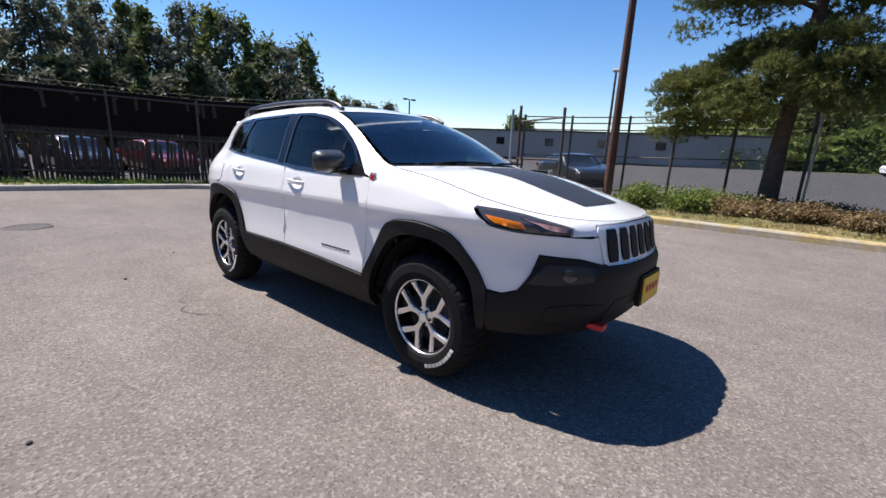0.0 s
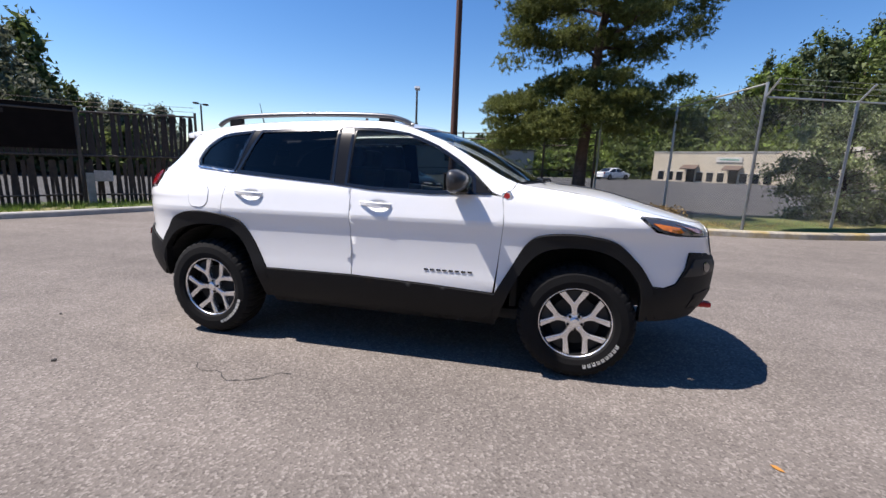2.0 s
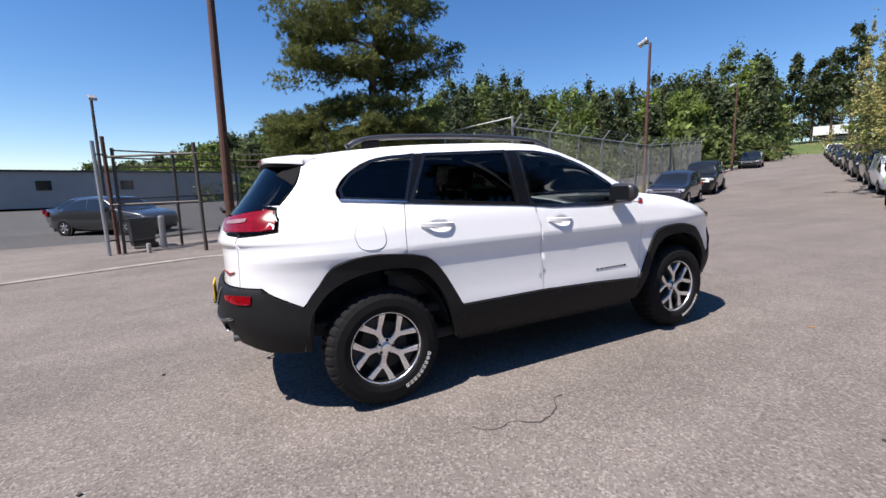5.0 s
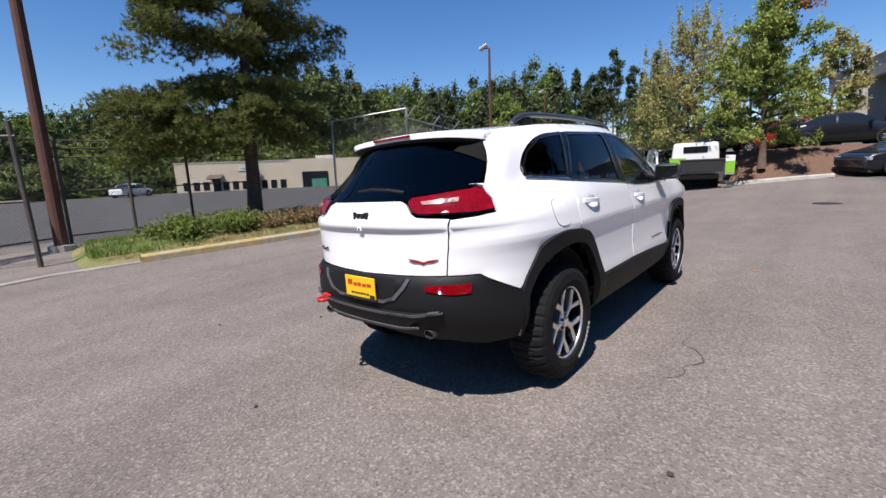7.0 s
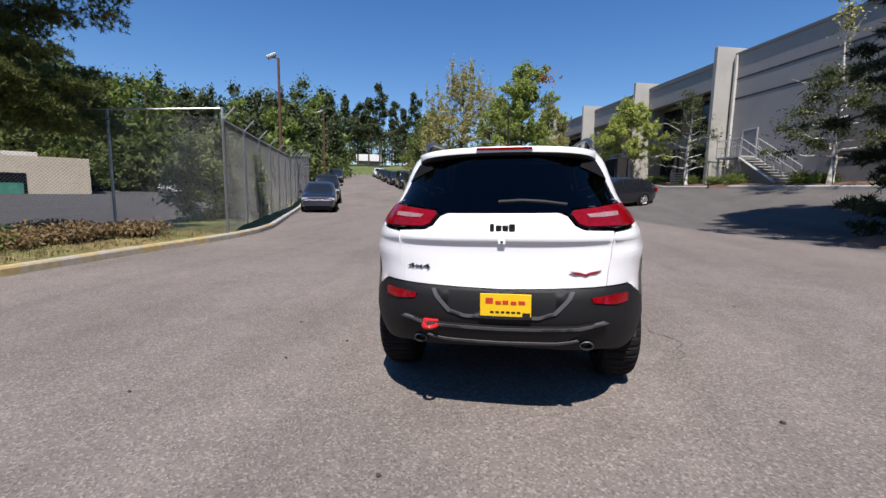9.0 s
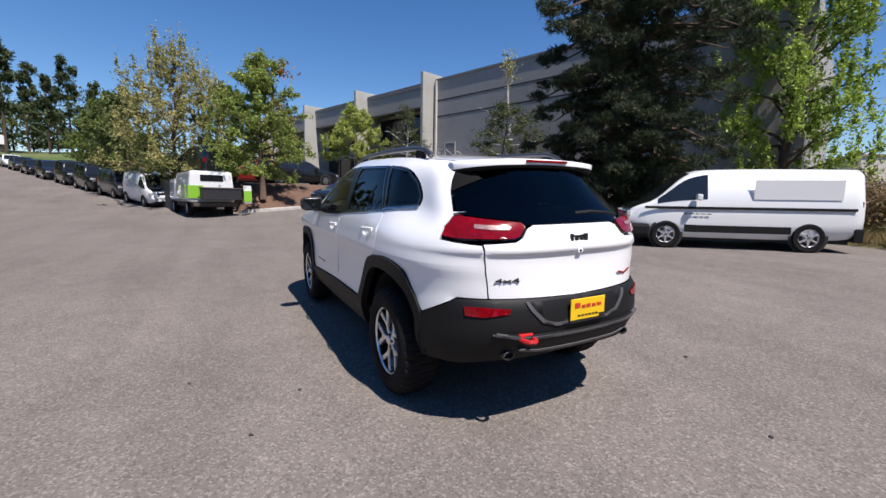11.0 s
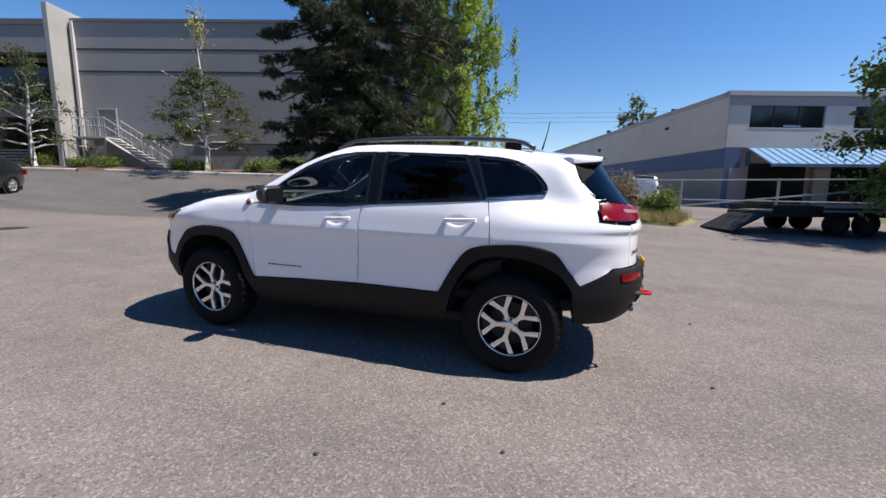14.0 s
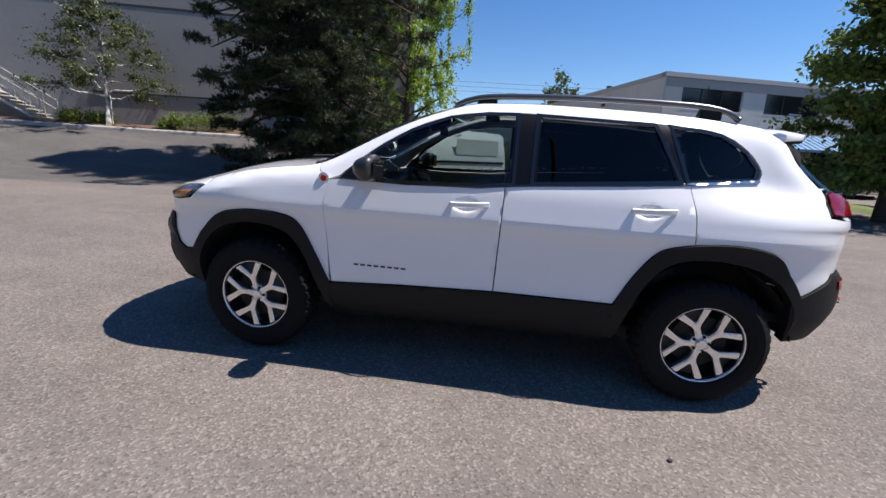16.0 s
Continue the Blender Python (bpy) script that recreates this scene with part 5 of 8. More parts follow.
dr = gpart("door", (dx, -0.03, 3.86), (dx + 0.92, 0.05, 5.42), DOOR_GREY, 0.0, "grey steel service door")
part("door_frame", box((dx - 0.08, -0.05, 3.86), (dx - 0.003, 0.06, 5.50)), STAIR_GREY, dr)
part("door_frame", box((dx + 0.923, -0.05, 3.86), (dx + 1.0, 0.06, 5.50)), STAIR_GREY, dr)
part("door_frame", box((dx - 0.003, -0.05, 5.423), (dx + 0.923, 0.06, 5.50)), STAIR_GREY, dr)
part("door_handle", box((dx + 0.76, -0.08, 4.55), (dx + 0.86, -0.033, 4.6)), GALV, dr)
gpart("ledge", (P1_AT + 8.0, -0.05, 3.60), (P1_AT + 14.5, 0.02, 3.66), JOINT)

stair = thing("outside_stairs", frame_at(B0 - ACROSS * 0.0, -ROAD), "grey steel outside stairs with pipe railings", "stairs")
s0 = dx - 0.55
part("landing", box((s0, -1.25, 3.74), (s0 + 1.75, -0.06, 3.84), 0.01), STAIR_GREY, stair)
for x in (s0 + 0.1, s0 + 1.6):
    part("leg", box((x, -1.2, 2.0), (x + 0.08, -1.12, 3.74)), STAIR_GREY, stair)
n = 9
x0, x1, z0, z1 = s0 + 1.75, s0 + 4.5, 3.80, 2.12
for k in range(n):
    t = (k + 0.5) / n
    x, z = x0 + (x1 - x0) * t, z0 + (z1 - z0) * (k + 1) / (n + 1)
    part("tread", box((x - 0.15, -1.2, z - 0.02), (x + 0.15, -0.12, z + 0.02)), STAIR_GREY, stair)
for y in (-1.24, -0.10):
    part("stringer", tube([(x0, y, z0 - 0.08), (x1, y, z1 - 0.1)], 0.07, 4), STAIR_GREY, stair)
    for dz in (0.55, 0.98):
        part("rail", tube([(s0, y, 3.84 + dz), (x0, y, 3.84 + dz), (x1, y, z1 + dz)] if y < -1 else [(x0 - 0.3, y, 3.84 + dz), (x0, y, 3.84 + dz), (x1, y, z1 + dz)], 0.022, 6), STAIR_GREY, stair)
    for k in range(6):
        t = k / 5
        x, z = x0 + (x1 - x0) * t, 3.84 + (z1 - 3.84) * t
        part("baluster", tube([(x, y, z - 0.05), (x, y, z + 0.98)], 0.018, 6), STAIR_GREY, stair)
for k in range(9):
    part("baluster", tube([(s0 + 0.02 + 0.2 * k, -1.24, 3.84), (s0 + 0.02 + 0.2 * k, -1.24, 4.82)], 0.014, 6), STAIR_GREY, stair)
for k in range(5):
    part("baluster", tube([(s0, -1.2 + 0.26 * k, 3.84), (s0, -1.2 + 0.26 * k, 4.82)], 0.014, 6), STAIR_GREY, stair)
part("rail", tube([(s0, -1.24, 4.82), (s0, -0.08, 4.82)], 0.022, 6), STAIR_GREY, stair)
for k in range(len(fins) - 1):
    lou = thing("slatted_screen", frame_at(B0 + (-ROAD) * (fins[k] - 3.2) - ACROSS * 0.4, -ROAD), "pale slatted screen before the dark bay", "screen", group="slatted screens")
    for i in range(6):
        part("slat", box((0, 0, 2.3 + 0.16 * i), (1.9, 0.04, 2.4 + 0.16 * i)), STAIR_GREY, lou)
    for x in (0.0, 1.84):
        part("upright", box((x, 0.042, 2.0), (x + 0.06, 0.09, 3.4)), STAIR_GREY, lou)
strip("kerb_building", [tuple((B0 + (-ROAD) * a - ACROSS * 2.6).to_2d()) for a in (P1_AT - 8, P1_AT + 3.2)], KERB, CONCRETE, "pale concrete kerb along the building's planting", "kerb")
strip("kerb_building_south", [tuple((B0 + (-ROAD) * a - ACROSS * 2.4).to_2d()) for a in (P1_AT + 4.5, P1_AT + 20)], KERB, CONCRETE, "pale concrete kerb before the shrubs", "kerb")

# low building with a blue band and awning: x runs south along its west front
C0 = Vector((24.9, -9.3, 0))
low = thing("office_building", frame_at(C0, -ROAD), "low pale grey office building with a blue band", "building")


def cpart(name, lo, hi, mat, bevel=0.0, label="", parent=None):
    return part(name, box(lo, hi, bevel), mat, parent or low, label)


cpart("wall", (0.0, 0.3, 0.0), (26.0, 75.0, 6.55), WALL_GREY)
cpart("side_wall", (-0.04, 0.0, 3.74), (0.0, 75.0, 6.6), WALL_PALE)
cpart("side_band", (-0.055, -0.01, 2.62), (0.0, 75.0, 3.73), WALL_BLUE)
cpart("side_base", (-0.04, 0.0, 0.0), (0.0, 75.0, 2.61), WALL_GREY)
cpart("coping", (-0.12, 0.0, 6.6), (0.1, 75.1, 6.85), material("pale_coping", (0.42, 0.41, 0.40), 0.8))
cpart("coping", (-0.12, -0.14, 6.62), (26.0, 0.3, 6.88), material("pale_coping_front", (0.45, 0.44, 0.43), 0.8))
cpart("front_head", (0.0, -0.06, 6.12), (26.0, 0.3, 6.60), material("mid_grey_fascia", (0.36, 0.34, 0.335), 0.8, vary=0.05))
cpart("front_wall", (0.0, -0.02, 3.78), (1.2, 0.3, 6.11), WALL_PALE)
# pale colour stands for the reflection on the open glass pane
PALE_PANE = material("pale_reflection_pane", (0.55, 0.56, 0.58), 0.35)
panel_edges = [(1.2, 5.45), (7.1, 11.4), (13.0, 17.3)]
prev = 1.2
for a, b in panel_edges:
    if a > prev:
        cpart("front_wall", (prev, -0.02, 3.78), (a, 0.3, 6.11), WALL_PALE)
    cpart("front_wall", (a, -0.02, 3.78), (b, 0.3, 4.88), WALL_PALE)
    win = cpart("window", (a, 0.12, 4.885), (b, 0.18, 6.11), WINDOW_DARK)
    part("window_sill", box((a - 0.02, -0.032, 4.84), (b + 0.02, 0.12, 4.90)), WALL_PALE, win)
    for k in range(1, 3):
        x = a + (b - a) * k / 3
        part("mullion", box((x - 0.03, 0.08, 4.9), (x + 0.03, 0.119, 6.1)), JOINT, win)
    part("open_pane", box((0, -0.02, 0), (0.95, 0.0, 0.6), 0.0, pose((a + b) / 2 - 0.1, 0.08, 4.95, -28, 0, 0)), PALE_PANE, win)
    prev = b
cpart("front_wall", (prev, -0.02, 3.78), (26.0, 0.3, 6.11), WALL_PALE)
cpart("front_pier", (-0.02, -0.03, 0.0), (0.9, 0.3, 3.76), WALL_BLUE)
cpart("front_base", (0.9, 0.25, 0.0), (26.0, 0.3, 3.76), WALL_GREY)
# piers take the darker grey to put in the shade below the awning
for x in (0.3, 5.2, 10.4, 15.6):
    cpart("pier", (x, -0.05, 0.0), (x + 0.9, 0.2, 2.6), WALL_GREY)
for a, b in ((1.6, 4.9), (6.4, 10.1), (11.6, 15.3)):
    cpart("window", (a, 0.2, 0.6), (b, 0.245, 2.9), WINDOW_DARK)
awn = thing("awning", frame_at(C0, -ROAD), "blue standing-seam metal awning over the entrance", "awning")
slope = [(1.2, -0.06, 3.76), (1.2, -2.0, 2.78), (18.0, -2.0, 2.78), (18.0, -0.06, 3.76)]
bm = bmesh.new()
vs = [bm.verts.new(p) for p in slope]
f = bm.faces.new(vs)
r = bmesh.ops.extrude_face_region(bm, geom=[f])
bmesh.ops.translate(bm, vec=(0, 0, -0.06), verts=[e for e in r["geom"] if isinstance(e, bmesh.types.BMVert)])
bmesh.ops.recalc_face_normals(bm, faces=bm.faces[:])
part("sheet", bm, AWNING_BLUE, awn)
AWNING_SEAM = material("awning_seam", (0.42, 0.50, 0.58), 0.35)
for k in range(35):
    x = 1.22 + k * 0.49
    part("seam", tube([(x, -0.06, 3.785), (x, -2.0, 2.805)], 0.032, 4), AWNING_SEAM, awn)
part("end_panel", box((1.15, -0.4, 2.75), (1.2, -0.06, 3.5)), WALL_BLUE, awn)
part("fascia", box((1.2, -2.03, 2.62), (18.0, -1.98, 2.76)), WALL_BLUE, awn)
for y, h in ((8, 0.35), (17, 0.3), (21, 0.5), (30, 0.3), (33, 0.25)):
    vent = thing("roof_vent", low.matrix_world @ Matrix.Translation((1.0, y, 6.55)), "small dark roof vent on the flat roof", "vent", group="roof vents")
    part("stack", tube([(0, 0, 0), (0, 0, h + 0.25)], 0.12, 8), STEEL_DARK, vent)
    part("cap", tube([(0, 0, h + 0.25), (0, 0, h + 0.42)], 0.22, 8), STEEL_DARK, vent)
part("wall_lamp", box((-0.25, 20.0, 5.2), (-0.04, 20.4, 5.5), 0.03), STEEL_DARK, low)
part("wall_lamp", box((-0.2, 6.5, 5.6), (-0.04, 6.8, 5.8), 0.03), STEEL_DARK, low)
annex = thing("long_shed", frame_at(Vector((45, 6, 0)), (0.6, 0.8, 0)), "long pale shed far behind the van", "building")
part("wall", box((-3, 0, 0), (14, 8, 4.7)), WALL_PALE, annex)
part("coping", box((-3.1, -0.1, 4.703), (14.1, 8.1, 4.85)), material("reddish_coping", (0.35, 0.22, 0.19), 0.8), annex)

# tan building across the west lot, and a long grey one behind the yard
A0, A1 = Vector((-56.0, 14.0, 0)), Vector((-41.6, 31.2, 0))
tan = thing("tan_shop_building", frame_at(A0, A1 - A0), "low tan block building with small windows and a sign", "building")
LA = (A1 - A0).length
tb, tt = 0.05, 4.05
part("wall", box((0, 0, tb), (LA * 0.60, 14, tt)), WALL_TAN, tan)
part("wall", box((LA * 0.60, -0.8, tb), (LA, 14, tt + 0.15)), WALL_TAN, tan)
part("coping", box((-0.05, -0.06, tt + 0.003), (LA * 0.60 - 0.01, 14, tt + 0.12)), CONCRETE, tan)
for k in range(11):
    x = 0.8 + k * 1.12
    if k in (3, 7):
        dr = part("doorway", box((x, -0.04, tb + 0.3), (x + 0.9, 0.02, tb + 2.3)), WINDOW_DARK, tan)
        part("porch_roof", box((-0.4, -1.1, 0), (1.3, 0.0, 0.1), 0.0, pose(x, -0.05, tb + 2.5, 25, 0, 0)), material("brown_porch_roof", (0.12, 0.08, 0.06), 0.8) if k == 3 else bpy.data.materials["brown_porch_roof"], dr)
    else:
        wn_ = part("window", box((x, -0.03, tb + 0.75), (x + 0.7, 0.02, tb + 1.75)), WINDOW_DARK, tan)
        part("window_frame", box((x - 0.06, -0.05, tb + 1.753), (x + 0.76, 0.02, tb + 1.82)), WALL_PALE, wn_)
part("sign_board", box((7.2, -0.10, 3.0), (9.8, -0.02, 3.55), 0.01), WALL_PALE, tan, "pale sign board with illegible green print")
bm = bmesh.new()
for k in range(6):
    add_box(bm, (7.6 + 0.33 * k, -0.125, 3.2), (7.82 + 0.33 * k, -0.103, 3.36))
part("sign_print", bm, material("green_sign_print", (0.03, 0.25, 0.18), 0.6), tan)
gar = part("garage_opening", box((LA * 0.66, -0.84, tb + 0.3), (LA * 0.80, -0.78, tb + 2.6)), WINDOW_DARK, tan)
part("garage_stock", box((LA * 0.71, -0.90, tb + 0.5), (LA * 0.79, -0.845, tb + 1.7)), material("green_stacked_goods", (0.05, 0.22, 0.15), 0.7, vary=0.5, scale=3), gar)
part("roof_unit", box((LA * 0.72, 2.5, tt + 0.15), (LA * 0.83, 4.0, tt + 0.7)), WALL_PALE, tan)
shed = thing("far_grey_building", frame_at(Vector((-47, -44, 0)), (-0.30, 0.95, 0)), "long low grey warehouse beyond the yard", "building")
part("wall", box((0, 0, 0.2), (45, 12, 3.9)), WALL_GREY, shed)
part("roof_edge", box((-0.2, -0.2, 3.903), (45.2, 12.2, 4.1)), ROOF_DARK, shed)
for k in range(5):
    part("window", box((4 + 7 * k, -0.05, 2.0), (5.2 + 7 * k, 0.02, 3.0)), WINDOW_DARK, shed)

# ---- fences, poles and gate ----
WIRE = material("weathered_fence_wire", (0.20, 0.20, 0.20), 0.6, metal=0.4, vary=0.2, scale=6)
def chain_link(name, p0, p1, z0, z1, parent, pitch=0.075, wire=0.0024, mat=None):
    """Crossed wires between two posts as thin flat ribbons, joined."""
    p0, p1 = Vector(p0), Vector(p1)
    length = (p1 - p0).length
    d = (p1 - p0).normalized()
    h = z1 - z0
    vs, fs = [], []
    k = -int(h / pitch) - 1
    while k * pitch < length:
        for s in (1, -1):
            a = k * pitch
            lo, hi = max(0.0, -a), min(h, length - a)
            if hi > lo:
                q = []
                for t in (lo, hi):
                    along_ = a + t if s > 0 else length - (a + t)
                    q.append(p0 + d * along_ + Vector((0, 0, z0 + t - p0.z)))
                w = Vector((0, 0, wire)) + d * (-s * wire)
                b = len(vs)
                vs += [q[0] - w, q[0] + w, q[1] + w, q[1] - w]
                fs.append((b, b + 1, b + 2, b + 3))
                w = Vector((-d.y, d.x, 0)) * wire * 1.4
                vs += [q[0] - w, q[0] + w, q[1] + w, q[1] - w]
                fs.append((b + 4, b + 5, b + 6, b + 7))
        k += 1
    ob = link_mesh(name, vs, fs, mat or WIRE)
    ob.parent = parent
    ob["kind"] = "stuff"
    return ob


def fence_run(pts, height, label, mat=GALV, mesh=True, arms=None, rails=(1.0,), radius=0.034, base=0.12, pitch=0.075, tops=None):
    f = thing("chain_link_fence", Matrix.Identity(4), label, "fence")
    for i, (x, y) in enumerate(pts):
        g = ground_z(x, y)
        h = tops[i] - g if tops else height
        part("post", tube([(x, y, g - 0.1), (x, y, g + h)], radius, 8), mat, f)
        if arms:
            part("arm", tube([(x, y, g + h - 0.05), (x + arms[0] * 0.32, y + arms[1] * 0.32, g + h + 0.30)], 0.02, 6), mat, f)
    for i, ((x0, y0), (x1, y1)) in enumerate(zip(pts, pts[1:])):
        g0, g1 = ground_z(x0, y0), ground_z(x1, y1)
        h0, h1 = (tops[i] - g0, tops[i + 1] - g1) if tops else (height, height)
        for r in rails:
            part("rail", tube([(x0, y0, g0 + h0 * r - 0.03), (x1, y1, g1 + h1 * r - 0.03)], 0.021, 6), mat, f)
        if mesh:
            chain_link("wire_mesh", (x0, y0, 0), (x1, y1, 0), max(g0, g1) + base, min(g0 + h0, g1 + h1) - 0.04, f, pitch)
        if arms:
            for k in (0.35, 0.7, 1.0):
                o = Vector((arms[0] * 0.32 * k, arms[1] * 0.32 * k, 0.30 * k))
                part("barbed_wire", tube([Vector((x0, y0, g0 + h0)) + o, Vector((x1, y1, g1 + h1)) + o], 0.0032, 4), mat, f)
    return f


fence_run([(-12.0, 2.7), (-9.73, 4.4), (-7.52, 5.56)], 3.2, "tall galvanised chain-link fence at the lot corner", tops=[3.0, 3.2, 3.42])
road_posts = [(-7.52 - 0.394 * 2.45 * k, 5.56 + 0.919 * 2.45 * k) for k in range(13)]
fence_run(road_posts, 3.1, "galvanised chain-link fence with barbed wire arms beside the road", arms=(0.95, 0.31))
yard = fence_run([(-10.3, -4.8), (-11.3, -3.6), (-12.1, -2.0), (-12.1, -0.6), (-12.2, 0.9), (-12.0, 2.6)], 2.7, "weathered dark steel yard fence with open rails", mat=STEEL_DARK, mesh=False, rails=(0.99, 0.92, 0.84, 0.53, 0.12), radius=0.04)
for (x0, y0), (x1, y1) in (((-10.3, -4.8), (-11.3, -3.6)), ((-11.3, -3.6), (-12.1, -2.0)), ((-12.1, -2.0), (-12.1, -0.6)), ((-12.1, -0.6), (-12.2, 0.9)), ((-12.2, 0.9), (-12.0, 2.6))):
    chain_link("wire_mesh", (x0, y0, 0), (x1, y1, 0), ground_z(x0, y0) + 0.1, ground_z(x0, y0) + 2.2, yard)
gate = thing("open_gate_frame", Matrix.Identity(4), "weathered steel gate frame standing open at the yard", "gate")
for (x, y, h, m) in ((-9.98, -5.06, 2.85, GALV), (-10.2, -4.9, 2.98, RUST), (-9.28, -2.87, 2.75, STEEL_DARK)):
    g = ground_z(x, y)
    part("post", tube([(x, y, g - 0.05), (x - 0.04, y - 0.06, g + h)], 0.045, 8), m, gate)
for z in (1.25, 2.45):
    part("rail", tube([(-10.2, -4.9, z - 0.15), (-9.28, -2.87, z - 0.1)], 0.03, 6), STEEL_DARK, gate)
for z in (0.35, 1.1, 2.5):
    part("rail", tube([(-9.98, -5.06, z - 0.15), (-10.2, -4.9, z - 0.15)], 0.025, 6), STEEL_DARK, gate)

bin_ = thing("wheelie_bin", pose(-11.3, -4.55, ground_z(-11.3, -4.55), 0, 0, 20), "black plastic wheelie bin beside the fence", "bin")
bm = box((-0.27, -0.3, 0.06), (0.27, 0.3, 0.80), 0.02)
for v in bm.verts:
    if v.co.z < 0.4:
        v.co.x *= 0.85
        v.co.y *= 0.85
part("body", bm, PLASTIC_BLACK, bin_)
part("lid", box((-0.29, -0.33, 0.803), (0.29, 0.33, 0.86), 0.02), PLASTIC_BLACK, bin_)
for x in (-0.22, 0.22):
    w = revolve([(0.0, -0.03), (0.09, -0.03), (0.09, 0.03), (0.0, 0.03)], 16)
    bmesh.ops.translate(w, vec=(x, 0.24, 0.09), verts=w.verts[:])
    part("wheel", w, RUBBER, bin_)
boll = thing("bollard", pose(-10.9, -4.0, ground_z(-10.9, -4.0)), "pale concrete-filled bollard at the gateway", "bollard")
part("post", tube([(0, 0, -0.05), (0, 0, 0.85), (0, 0, 0.9)], [0.08, 0.08, 0.05], 10), CONCRETE, boll)
stone = thing("marker_post", pose(-9.85, -4.2, ground_z(-9.85, -4.2)), "short pale marker post by the kerb", "post")
part("post", tube([(0, 0, -0.05), (0, 0, 0.25)], 0.05, 8), CONCRETE, stone)
sgn = thing("driveway_marker", pose(-6.3, -12.0, ground_z(-6.3, -12.0), 0, 0, 150), "concrete post with a small pale notice board", "sign")
part("post", box((-0.09, -0.09, -0.05), (0.09, 0.09, 1.05), 0.015), CONCRETE, sgn)
part("board", box((0.1, -0.02, 0.80), (0.55, 0.02, 1.12), 0.01), material("weathered_notice", (0.5, 0.45, 0.42), 0.8, vary=0.3, scale=12), sgn)

# tall slatted fence to the south
slatf = thing("slatted_fence", Matrix.Identity(4), "tall dark brown slatted fence, some slats leaning", "fence")
slat_line = [(16, -15.6), (1.5, -15.1), (-3.4, -14.0), (-6.4, -12.4), (-8.05, -9.8)]
rng = random.Random(4)
seg = []
for (x0, y0), (x1, y1) in zip(slat_line, slat_line[1:]):
    L_ = math.hypot(x1 - x0, y1 - y0)
    n = int(L_ / 0.115)
    seg += [(x0 + (x1 - x0) * k / n, y0 + (y1 - y0) * k / n, math.atan2(y1 - y0, x1 - x0)) for k in range(n)]
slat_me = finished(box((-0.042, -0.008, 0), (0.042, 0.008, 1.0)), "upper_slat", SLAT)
# lit copy of the slat: sunlight on the lower tier put into its colour
slat_lit = finished(box((-0.036, -0.006, 0), (0.036, 0.006, 1.0)), "slat", material("lit_brown_slat", (0.055, 0.038, 0.029), 0.8, vary=0.4, scale=8))
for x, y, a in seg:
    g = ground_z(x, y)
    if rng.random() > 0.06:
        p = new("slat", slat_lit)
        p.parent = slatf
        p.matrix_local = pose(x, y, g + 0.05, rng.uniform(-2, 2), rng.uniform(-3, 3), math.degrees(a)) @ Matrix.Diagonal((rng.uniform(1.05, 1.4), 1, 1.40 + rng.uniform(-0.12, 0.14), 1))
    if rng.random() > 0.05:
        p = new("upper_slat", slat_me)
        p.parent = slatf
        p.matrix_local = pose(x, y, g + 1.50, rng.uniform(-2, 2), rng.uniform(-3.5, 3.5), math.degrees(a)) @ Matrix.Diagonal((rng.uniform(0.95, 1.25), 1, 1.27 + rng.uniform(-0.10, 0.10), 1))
for k, ((x0, y0), (x1, y1)) in enumerate(zip(slat_line, slat_line[1:])):
    n = max(1, round(math.hypot(x1 - x0, y1 - y0) / 2.6))
    dxy = Vector((x1 - x0, y1 - y0, 0)).normalized()
    nrm = Vector((dxy.y, -dxy.x, 0)) * -0.05
    for i in range(n + 1):
        x, y = x0 + (x1 - x0) * i / n, y0 + (y1 - y0) * i / n
        part("post", tube([(x - nrm.x, y - nrm.y, ground_z(x, y) - 0.1), (x - nrm.x, y - nrm.y, ground_z(x, y) + 2.92)], 0.04, 6), STEEL_DARK, slatf)
    for z in (0.4, 1.55, 2.8):
        part("rail", tube([(x0 - nrm.x * 0.6, y0 - nrm.y * 0.6, ground_z(x0, y0) + z), (x1 - nrm.x * 0.6, y1 - nrm.y * 0.6, ground_z(x1, y1) + z)], 0.03, 6), STEEL_DARK, slatf)
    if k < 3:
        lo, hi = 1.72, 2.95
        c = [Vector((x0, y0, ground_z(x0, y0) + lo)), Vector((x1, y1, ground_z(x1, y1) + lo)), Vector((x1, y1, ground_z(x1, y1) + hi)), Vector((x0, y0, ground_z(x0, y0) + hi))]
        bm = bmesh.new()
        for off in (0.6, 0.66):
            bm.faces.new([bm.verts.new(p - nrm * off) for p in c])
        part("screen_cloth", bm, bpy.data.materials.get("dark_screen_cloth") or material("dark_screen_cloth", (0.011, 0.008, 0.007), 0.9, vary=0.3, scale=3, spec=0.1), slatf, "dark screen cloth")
    for z in (2.95, 3.08):
        part("wire", tube([(x0, y0, ground_z(x0, y0) + z), (x1, y1, ground_z(x1, y1) + z)], 0.006, 4), STEEL_DARK, slatf)


